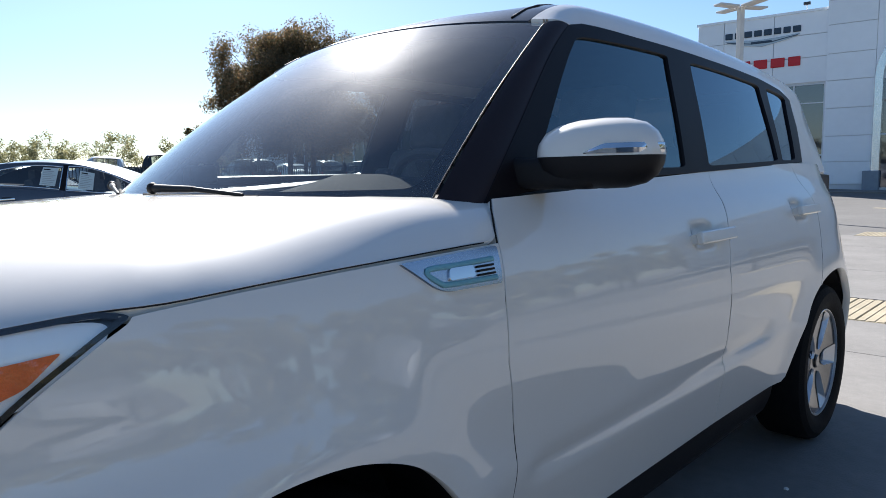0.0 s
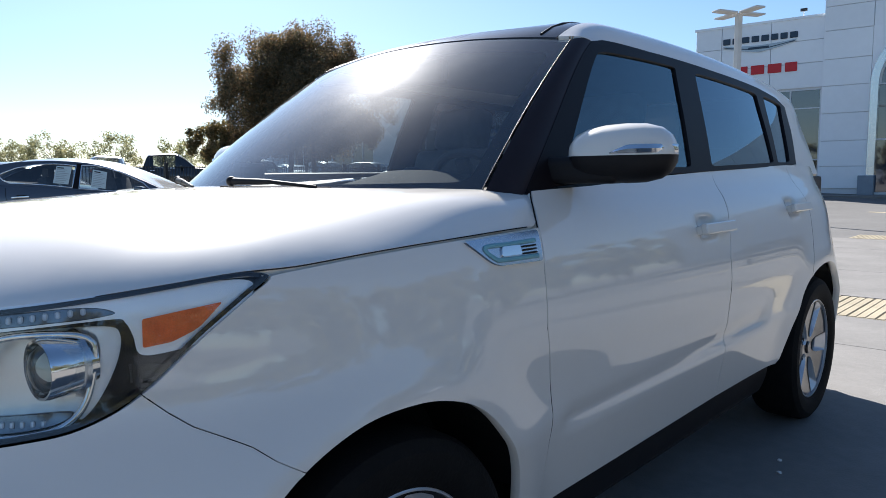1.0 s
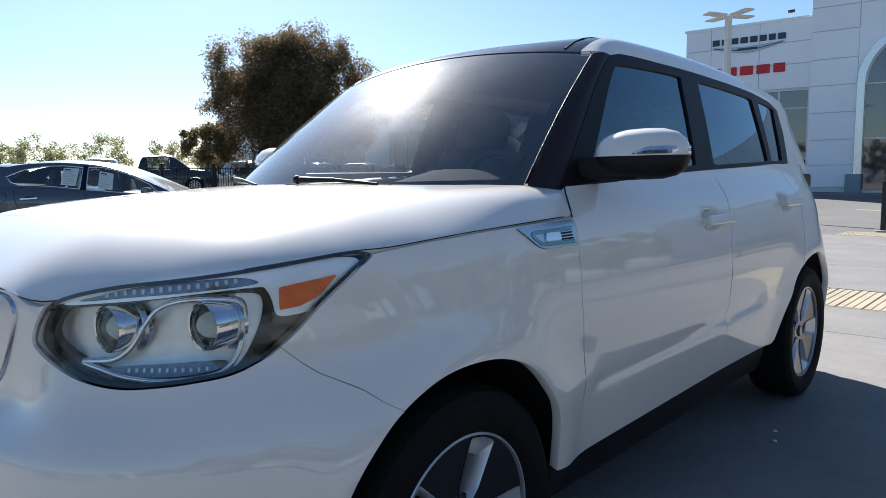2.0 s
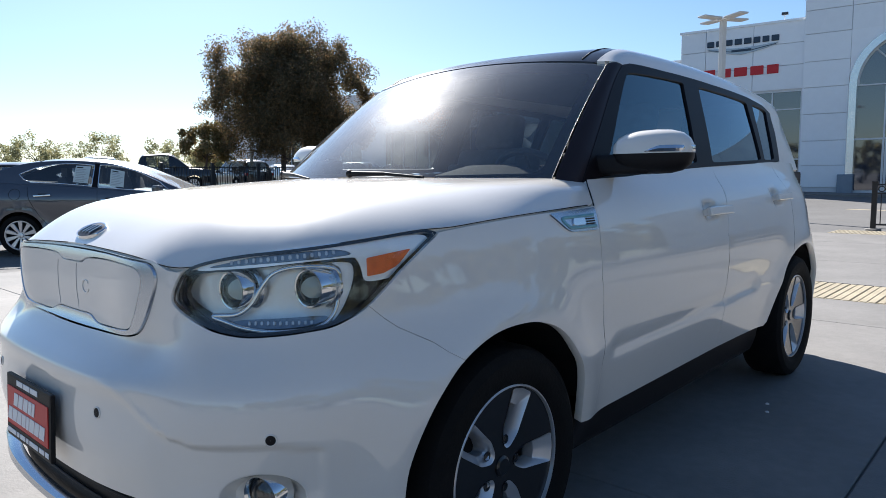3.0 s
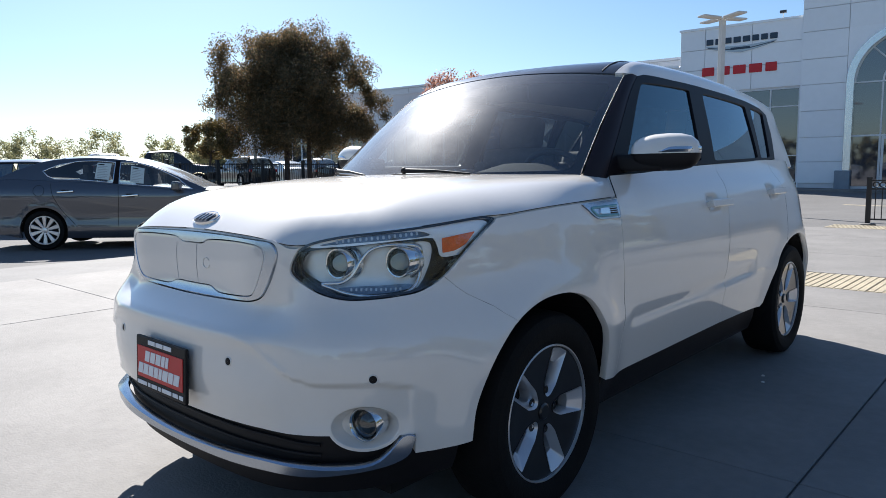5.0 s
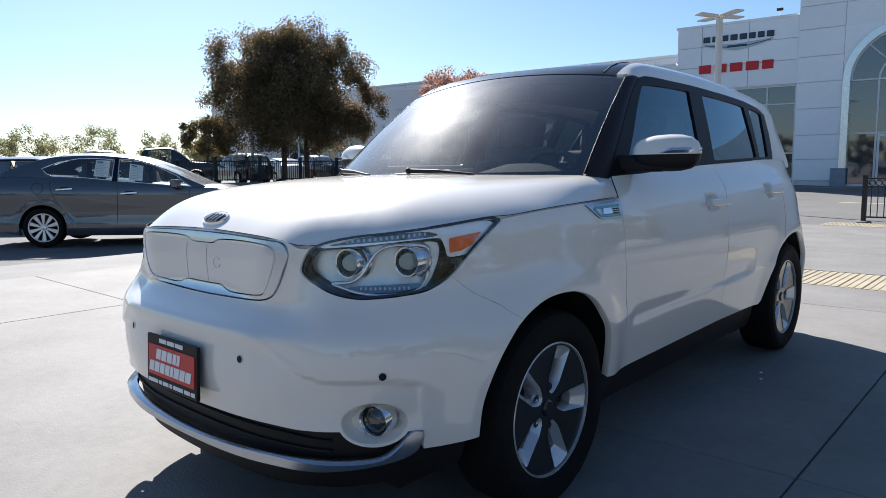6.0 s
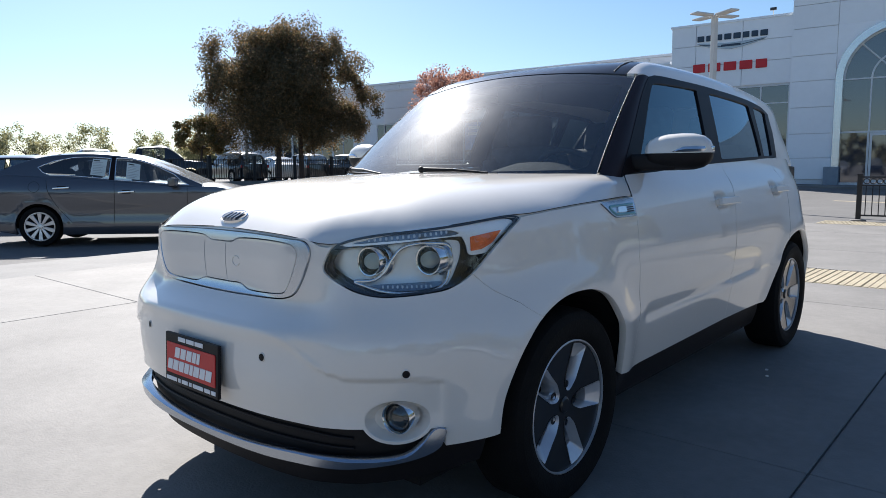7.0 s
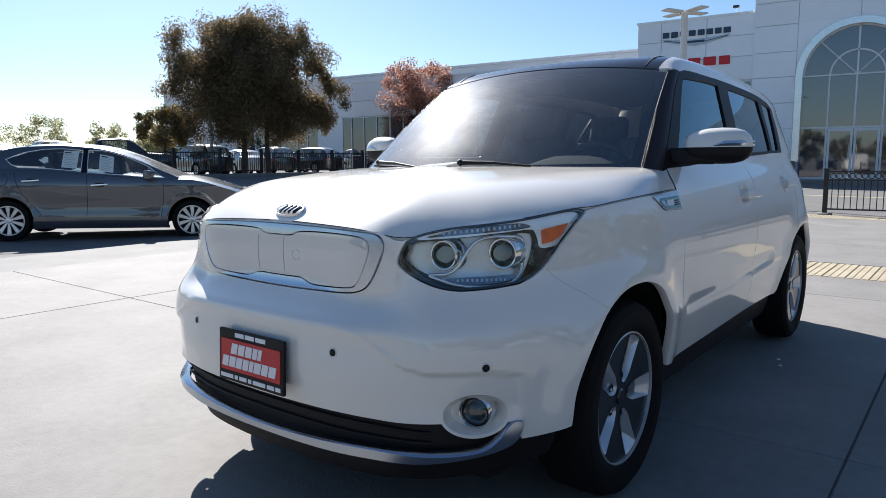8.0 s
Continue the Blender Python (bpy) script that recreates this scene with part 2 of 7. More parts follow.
def panel(name, outline, chart, mat, parent, label="", grid=0.03, gap=0.0026, depth=0.028, lift=0.0, holes=(), mirror=False, vgrid=None, hole_gap=None):
    """A sheet of the surface chart(u, v) -> point, cut along an outline and turned in at its edges, so that neighbours leave a real joint."""
    from mathutils.geometry import delaunay_2d_cdt
    loops = [dense(inset(outline, gap), grid * 0.6)] + [dense(inset(h, -(gap if hole_gap is None else hole_gap)), grid * 0.6) for h in holes]
    pts, edges = [], []
    for lp in loops:
        b = len(pts)
        pts += lp
        edges += [(b + i, b + (i + 1) % len(lp)) for i in range(len(lp))]
    xs, ys = [p.x for p in loops[0]], [p.y for p in loops[0]]
    gv = vgrid or grid
    rim = np.array([(p.x, p.y) for p in pts])
    nu, nv = int((max(xs) - min(xs)) / grid) + 2, int((max(ys) - min(ys)) / gv) + 2
    for i in range(nu):
        for j in range(nv):
            u, v = min(xs) + (i + 0.5) * grid, min(ys) + (j + 0.5) * gv
            if inside(loops[0], u, v) and not any(inside(h, u, v) for h in loops[1:]):
                if np.min(((rim[:, 0] - u) / grid) ** 2 + ((rim[:, 1] - v) / gv) ** 2) > 0.16:
                    pts.append(Vector((u, v)))
    vo, _, fo, _, _, _ = delaunay_2d_cdt(pts, edges, [], 0, 1e-7)
    keep = []
    for f in fo:
        c = (vo[f[0]] + vo[f[1]] + vo[f[2]]) / 3
        if inside(loops[0], c.x, c.y) and not any(inside(h, c.x, c.y) for h in loops[1:]):
            keep.append(f)
    fo = keep
    verts = [Vector(chart(p.x, p.y)) for p in vo]
    nrm = [chart_normal(chart, p.x, p.y) for p in vo]
    verts = [p + n * lift for p, n in zip(verts, nrm)]
    faces = [tuple(f) for f in fo]
    used = sorted({i for f in faces for i in f})
    back = {i: k for k, i in enumerate(used)}
    verts, nrm = [verts[i] for i in used], [nrm[i] for i in used]
    faces = [tuple(back[i] for i in f) for f in faces]
    count = {}
    for f in faces:
        for a, b in zip(f, f[1:] + f[:1]):
            count[(a, b)] = 1
    border = [(a, b) for a, b in count if (b, a) not in count]
    for a, b in border if depth > 0 else ():
        side = (verts[b] - verts[a]).cross(nrm[a])
        side = side.normalized() if side.length > 1e-12 else nrm[a]
        k = len(verts)
        for i in (a, b):
            verts.append(verts[i].copy())
            nrm.append((side * 0.7 + nrm[i] * 0.7).normalized())
        for i in (b, a):
            verts.append(verts[i] - nrm[i] * depth)
            nrm.append(side)
        faces.append((k + 1, k, k + 3, k + 2))
    if mirror:
        verts = [Vector((-p.x, p.y, p.z)) for p in verts]
        nrm = [Vector((-n.x, n.y, n.z)) for n in nrm]
        faces = [f[::-1] for f in faces]
    return mesh_object(name, verts, faces, mat, parent, label, True, nrm)


def tube_on(name, line, chart, mat, parent, r=0.004, lift=0.0, closed=False, label="", flat=1.0, mirror=False, n=8):
    """A bead of radius r that follows a line drawn on the surface."""
    pts = [(Vector(chart(p.x, p.y)), chart_normal(chart, p.x, p.y)) for p in line]
    verts, faces = [], []
    k = len(pts)
    for i, (p, nn) in enumerate(pts):
        a = pts[i - 1][0] if (i or closed) else p
        b = pts[(i + 1) % k][0] if (i < k - 1 or closed) else p
        t = (b - a).normalized()
        s = t.cross(nn).normalized()
        for j in range(n):
            w = 2 * math.pi * j / n
            verts.append(p + nn * (lift + r * flat * math.sin(w)) + s * r * math.cos(w))
    for i in range(k if closed else k - 1):
        for j in range(n):
            a, b = i * n, ((i + 1) % k) * n
            faces.append((a + j, a + (j + 1) % n, b + (j + 1) % n, b + j))
    if mirror:
        verts = [Vector((-p.x, p.y, p.z)) for p in verts]
        faces = [f[::-1] for f in faces]
    return mesh_object(name, verts, faces, mat, parent, label)


# ---- surfaces of the white car: nose towards -y, its left side at +x ----
_plan = [(0, -2.125), (0.2, -2.121), (0.4, -2.098), (0.56, -2.042), (0.705, -1.928), (0.795, -1.785), (0.845, -1.60), (0.868, -1.40), (0.876, -1.1), (0.878, -0.6), (0.878, 0),
         (0.876, 0.6), (0.872, 1.1), (0.862, 1.45), (0.835, 1.7), (0.77, 1.88), (0.62, 1.975), (0.35, 2.015), (0, 2.03)]
_full = [(-x, y) for x, y in _plan[3:0:-1]] + _plan + [(-x, y) for x, y in _plan[-2:-4:-1]]
_len = np.concatenate([[0], np.cumsum([math.dist(a, b) for a, b in zip(_full, _full[1:])])])
_len -= _len[3]
S_END = float(_len[3 + len(_plan) - 1])
plan_x, plan_y = spline(_len, [p[0] for p in _full]), spline(_len, [p[1] for p in _full])
HUB_Y, HUB_Z, ARCH_R = 1.285, 0.326, 0.388
_df = spline([0.15, 0.24, 0.32, 0.42, 0.48, 0.54, 0.59, 0.622, 0.645, 0.662, 0.685, 0.71, 0.735, 0.80, 0.88, 0.92, 0.96, 1.02], [-0.04, -0.02, -0.02, -0.012, -0.002, 0.0, -0.004, -0.004, -0.002, -0.010, -0.042, -0.078, -0.098, -0.106, -0.107, -0.112, -0.13, -0.17])
_dc = spline([0.15, 0.25, 0.35, 0.45, 0.56, 0.65, 0.72, 0.78, 0.85, 0.91, 0.96, 1.02], [-0.05, -0.02, 0, 0.004, 0.010, 0.0, -0.03, -0.058, -0.07, -0.078, -0.09, -0.12])
_ds = spline([0.15, 0.22, 0.30, 0.36, 0.42, 0.48, 0.53, 0.56, 0.60, 0.67, 0.75, 0.85, 0.92, 0.98, 1.03, 1.08, 1.13, 1.18], [-0.11, -0.085, -0.058, -0.044, -0.032, -0.020, -0.010, -0.005, -0.005, -0.003, 0.002, -0.006, -0.018, -0.036, -0.064, -0.104, -0.130, -0.148])
_dr = spline([0.15, 0.3, 0.5, 0.65, 0.8, 1.0, 1.15], [-0.06, -0.02, 0.0, -0.01, -0.05, -0.10, -0.15])


_swoosh = spline([0.0, 0.17, 0.335, 0.428, 0.508, 0.589, 0.72, 0.84, 1.0], [0.668, 0.666, 0.657, 0.630, 0.582, 0.552, 0.545, 0.537, 0.52])


def body(s, z):
    """The wrap-round lower body: s runs along the plan outline from the middle of the nose (positive on the car's left), z is the height."""
    a = abs(s)
    a = min(a + 0.018 * step(0.36, 0.50, a), S_END)
    e = 1e-3
    x, y = plan_x(a), plan_y(a)
    tx, ty = plan_x(a + e) - plan_x(a - e), plan_y(a + e) - plan_y(a - e)
    k = math.hypot(tx, ty)
    nx, ny = ty / k, -tx / k
    f, c, r = step(0.42, 0.62, a), step(0.95, 1.7, a), step(4.0, 4.7, a)
    d = (_df(z) * (1 - f) + _dc(z) * f) * (1 - c) + (_ds(z) * (1 - r) + _dr(z) * r) * c
    sw = _swoosh(a)
    d += 0.030 * math.exp(-((a - 0.40) / 0.16) ** 2) * step(0.68, 0.78, z) - 0.026 * math.exp(-((a - 0.68) / 0.15) ** 2) * step(0.64, 0.75, z)
    # shoulder line that sweeps down from under the grille and frames the recess round the fog lamp
    d += 0.0035 * math.exp(-((z - sw) / 0.013) ** 2) * (1 - step(0.50, 0.60, a))
    d -= 0.009 * step(0.46, 0.58, a) * (1 - step(0.855, 0.885, a)) * step(sw + 0.006, sw - 0.010, z) * step(0.36, 0.45, z)
    # scooped line along the lower doors
    if 1.8 < a < 3.5:
        g = z - 0.543 - 0.024 * (a - 1.99)
        g /= 0.040 if g > 0 else 0.020
        d -= (0.011 + 0.005 * step(2.4, 3.1, a)) * math.exp(-g * g) * step(1.91, 2.00, a) * (1 - step(3.24, 3.36, a))
    for hs, hz in ((2.772, 0.946), (3.655, 0.974)):
        d -= 0.017 * math.exp(-((a - hs) / 0.062) ** 4 - ((z - hz) / 0.036) ** 4)
    for hy in (-HUB_Y, HUB_Y):
        rho = math.hypot(y - hy, z - HUB_Z)
        d += 0.024 * math.exp(-((rho - ARCH_R) / (0.085 if hy < 0 else 0.105)) ** 2) * step(0.1, 0.3, z)
    x, y = x + nx * d, y + ny * d
    return (x if s >= 0 else -x, y, z)


_hx = [0, 0.15, 0.30, 0.41, 0.465, 0.505, 0.540, 0.592, 0.664, 0.727, 0.757, 0.7725, 0.7885, 0.799, 0.807, 0.8245, 0.831, 0.831, 0.830, 0.830]
_hy = [-2.010, -2.010, -2.012, -2.004, -1.988, -1.966, -1.938, -1.880, -1.800, -1.684, -1.572, -1.515, -1.462, -1.405, -1.350, -1.194, -1.064, -0.90, -0.80, -0.70]
_hz = [0.930, 0.927, 0.922, 0.911, 0.900, 0.900, 0.910, 0.925, 0.937, 0.951, 0.962, 0.967, 0.967, 0.971, 0.976, 0.987, 0.993, 0.999, 1.001, 1.004]
_hl = np.concatenate([[0], np.cumsum([math.dist(a, b) for a, b in zip(zip(_hx, _hy), zip(_hx[1:], _hy[1:]))])])
_hsx = spline(np.concatenate([-_hl[2:0:-1], _hl]), [-_hx[2], -_hx[1]] + _hx)
_hsy = spline(np.concatenate([-_hl[2:0:-1], _hl]), [_hy[2], _hy[1]] + _hy)
_hsz = spline(np.concatenate([-_hl[2:0:-1], _hl]), [_hz[2], _hz[1]] + _hz)
HOOD_EDGE = [(_hsx(t), _hsy(t), _hsz(t)) for t in np.linspace(0, _hl[-1], 260)]
_he = np.array(HOOD_EDGE)
_zc = spline([-2.02, -1.9, -1.7, -1.4, -1.1, -0.8, -0.5], [1.000, 1.020, 1.046, 1.072, 1.090, 1.102, 1.110])


def hood(x, y):
    """The bonnet's height field: a crown that falls off to the edge line all round."""
    ax = abs(x)
    dd = np.hypot(_he[:, 0] - ax, _he[:, 1] - y)
    w = np.exp(-(dd - dd.min()) / 0.02)
    ze = float((w * _he[:, 2]).sum() / w.sum())
    i = min(max(int(dd.argmin()), 1), len(_he) - 2)
    t = _he[i + 1] - _he[i - 1]
    side = float((t[0] * (y - _he[i, 1]) - t[1] * (ax - _he[i, 0])) / np.hypot(t[0], t[1]))
    b = step(0.01, 0.04, float(dd.min()))
    near = side * (1 - b) + float(dd.min()) * b if side > 0 else max(side, -0.01)
    k = min(near / (0.30 - 0.15 * step(-1.35, -0.88, y)), 1.0)
    top = _zc(y) - 0.022 * (ax / 0.8) ** 2
    return (x, y, ze + (top - ze) * (1 - (1 - k) ** 3.0))


_sec_t = [0, 1, 2, 3, 4, 5, 6]
_sec_x = spline([-1] + _sec_t + [7], [0.835, 0.775, 0.712, 0.648, 0.592, 0.44, 0.22, 0, -0.22])
_sec_z = spline([-1] + _sec_t + [7], [0.80, 1.03, 1.27, 1.474, 1.577, 1.599, 1.607, 1.609, 1.607])
_top_z = spline([-0.9, -0.35, 0.3, 1.0, 1.6, 2.0], [-0.06, -0.016, 0.0, -0.02, -0.058, -0.10])
_top_w = spline([-0.9, -0.4, 0.2, 0.8, 1.3, 1.7, 2.05], [0.99, 1.008, 1.002, 0.993, 0.966, 0.925, 0.86])


def upper(y, t):
    """The cabin: t runs from the belt line (0) over the side glass (to 2) and the rail to the middle of the roof (6)."""
    z = _sec_z(t)
    k = step(1.05, 1.5, z)
    x, z = _sec_x(t) * _top_w(y), z + _top_z(y) * k
    u2 = min((x / 0.64) ** 2, 1.2)
    # the leading edge rolls down to the top of the windscreen
    d = min(max((y + 0.44 - 0.075 * u2) / 0.26, 0.0), 1.0)
    return (x, y, z - max(0.0, z - (1.543 - 0.047 * u2)) * (1 - d) ** 2.6 * step(1.9, 2.5, t))


def screen(u, v):
    """The windscreen: u from -1 to 1 across, v from the cowl (0) to the roof (1)."""
    b = Vector((0.745 * u, -1.115 + 0.26 * u * u, 1.070 + 0.01 * u * u))
    t = Vector((0.640 * u, -0.44 + 0.075 * u * u, 1.541 - 0.047 * u * u))
    p = b.lerp(t, v)
    k = 4 * v * (1 - v) * (0.022 - 0.012 * u * u)
    return (p.x, p.y - 0.55 * k, p.z + 0.8 * k)


def v2(pts):
    return [Vector(p) for p in pts]


def mirrored(pts):
    """A right half outline (u >= 0, from the middle to the middle) and its mirror image."""
    return v2(pts + [(-u, v) for u, v in reversed(pts) if u > 1e-6])


# ---- the white car ----
def wheel_meshes():
    """The meshes of one wheel, its axis along x and its face towards +x."""
    out = []
    ax = pose(0, 0, 0, 0, 90, 0)
    bm = bmesh.new()
    prof = [(0.221, -0.185), (0.240, -0.195), (0.285, -0.200), (0.312, -0.190), (0.324, -0.170), (0.326, -0.10), (0.324, -0.032), (0.314, -0.010), (0.292, 0.004), (0.262, 0.005), (0.238, -0.001), (0.2225, -0.012)]
    lathe(bm, prof, ax, 72)
    out.append(("tyre", bm, RUBBER, "", None))
    bm = bmesh.new()
    lathe(bm, [(0.208, -0.17), (0.196, -0.16), (0.196, -0.05), (0.2015, -0.018), (0.2020, -0.010), (0.2045, -0.010), (0.209, -0.014)], ax, 72)
    out.append(("rim_ring", bm, SPOKE_SILVER, "bright machined outer ring", None))
    # dark face: five broad spokes between pockets
    from mathutils.geometry import delaunay_2d_cdt
    pocket = [(0.050, -0.012), (0.045, 0.0), (0.050, 0.012), (0.062, 0.020), (0.086, 0.031), (0.190, 0.039), (0.1955, 0.0), (0.190, -0.039), (0.086, -0.031), (0.062, -0.020)]
    rim = [Vector((0.2005 * math.cos(2 * math.pi * i / 80), 0.2005 * math.sin(2 * math.pi * i / 80))) for i in range(80)]
    loops, pockets = [rim], []
    for k in range(5):
        w = 2 * math.pi * k / 5 - 0.02
        c, s_ = math.cos(w), math.sin(w)
        base = rounded([(*p, 0.008) for p in pocket], 3)
        pk = [Vector((p.x * c - p.y * s_, p.x * s_ + p.y * c)) for p in base]
        loops.append(pk)
        pockets.append(pk)
    pts, edges = [], []
    for lp in loops:
        b = len(pts)
        pts += lp
        edges += [(b + i, b + (i + 1) % len(lp)) for i in range(len(lp))]
    for r in (0.015, 0.03, 0.045, 0.06, 0.08, 0.10, 0.12, 0.14, 0.16, 0.18):
        for i in range(40):
            p = Vector((r * math.cos(2 * math.pi * i / 30), r * math.sin(2 * math.pi * i / 30)))
            if not any(inside(pk, p.x, p.y) for pk in pockets):
                pts.append(p)
    vo, _, fo, _, _, _ = delaunay_2d_cdt(pts, edges, [], 0, 1e-7)
    fo = [f for f in fo if not any(inside(pk, *((vo[f[0]] + vo[f[1]] + vo[f[2]]) / 3)) for pk in pockets)]

    def face_x(p):
        r = p.length
        return -0.020 - 0.016 * math.cos(min(r / 0.19, 1) * math.pi / 2)
    bm = bmesh.new()
    vs = [bm.verts.new((face_x(p), p.x, p.y)) for p in vo]
    for f in fo:
        bm.faces.new([vs[i] for i in f])
    out.append(("spoke_face", bm, WHEEL_BLACK, "black five-spoke wheel face", None))
    for i, pk in enumerate(pockets):
        w = 2 * math.pi * i / 5 - 0.02
        out_dir, across = Vector((math.cos(w), math.sin(w))), Vector((-math.sin(w), math.cos(w)))
        bm = bmesh.new()
        pk = dense(pk, 0.006)
        mid = sum(pk, Vector((0, 0))) / len(pk)

        def hole(p):
            return out_dir * (0.064 + (p.dot(out_dir) - 0.045) * 0.60) + across * (p.dot(across) * 0.60 - 0.005)
        n = len(pk)
        a = [bm.verts.new((face_x(p) + 0.0030, *(mid + (p - mid) * 1.015))) for p in pk]
        b = [bm.verts.new((face_x(p) + 0.0005, *(mid + (p - mid) * 0.965))) for p in pk]
        d = [bm.verts.new((face_x(hole(p)) - 0.026, *hole(p))) for p in pk]
        e = [bm.verts.new((face_x(hole(p)) - 0.060, *hole(p))) for p in pk]
        for q, r in ((a, b), (b, d), (d, e)):
            for i in range(n):
                bm.faces.new((q[i], q[(i + 1) % n], r[(i + 1) % n], r[i]))
        out.append(("spoke_pocket", bm, SPOKE_SILVER, "silver wall of a wheel opening", None))
        c = out_dir * 0.064
        bm = bmesh.new()
        lathe(bm, [(0.0125, 0.0), (0.011, 0.002), (0.009, -0.004), (0.001, -0.006)], Matrix.Translation((face_x(c) - 0.008, c.x, c.y)) @ ax, 20)
        out.append(("nut_recess", bm, GREY_ALLOY, "", None))
    bm = bmesh.new()
    lathe(bm, [(0.001, -0.028), (0.020, -0.028), (0.026, -0.032), (0.027, -0.040)], ax, 28)
    out.append(("hub_cap", bm, WHEEL_BLACK, "", None))
    bm = bmesh.new()
    lathe(bm, [(0.001, -0.095), (0.14, -0.095), (0.142, -0.115), (0.001, -0.115)], ax, 40)
    out.append(("brake_disc", bm, DARK_VOID, "", None))
    return out


def add_wheel(parent, m):
    holder = None
    for name, bm, mat, label, _ in wheel_meshes():
        if name != "tyre":
            bmesh.ops.scale(bm, vec=(1, 1.075, 1.075), verts=bm.verts)
        ob = part(name, bm, mat, holder or parent, label, smooth=True, angle=30)
        if holder is None:
            ob.name = "wheel"
            ob.data.name = "wheel"
            tagged(ob, "black tyre on a five-spoke alloy wheel")
            ob.matrix_basis = m
            holder = ob
    return holder


HL = [(0.490, 0.832), (0.498, 0.862), (0.526, 0.898), (0.574, 0.917), (0.671, 0.932), (0.804, 0.943), (0.980, 0.957), (1.110, 0.969), (1.170, 0.972), (1.207, 0.960), (1.162, 0.929), (1.088, 0.878), (0.995, 0.808),
      (0.910, 0.775), (0.829, 0.764), (0.756, 0.758), (0.687, 0.756), (0.620, 0.766), (0.557, 0.789), (0.510, 0.812)]
FRONT_ARCH = [(1.026, 0.353), (1.040, 0.45), (1.086, 0.55), (1.140, 0.615), (1.208, 0.665), (1.310, 0.705), (1.405, 0.717), (1.500, 0.708), (1.600, 0.668), (1.685, 0.590), (1.742, 0.49), (1.772, 0.350)]
REAR_ARCH = [(3.52, 0.350), (3.580, 0.50), (3.68, 0.63), (3.81, 0.70), (3.97, 0.722), (4.12, 0.70), (4.25, 0.63), (4.335, 0.50), (4.36, 0.33)]


REAR_ARCH_LINE = [(p.x, p.y) for p in flowing(REAR_ARCH, 6, False)]
HL_LINE = [(p.x, p.y) for p in flowing(HL, 5)]
ARCH_LINE = [(p.x, p.y) for p in flowing(FRONT_ARCH, 6, False)]
ARCH_SPLIT = 24


def hood_outline():
    e = [(x, y) for x, y, z in HOOD_EDGE if y < -0.835]
    rear = [(0.822, -0.815), (0.80, -0.795), (0.765, -0.775), (0.72, -0.77), (0.69, -0.785), (0.64, -0.87), (0.56, -0.965), (0.45, -1.02), (0.319, -1.055), (0.16, -1.08), (0, -1.09)]
    return mirrored(e + rear)


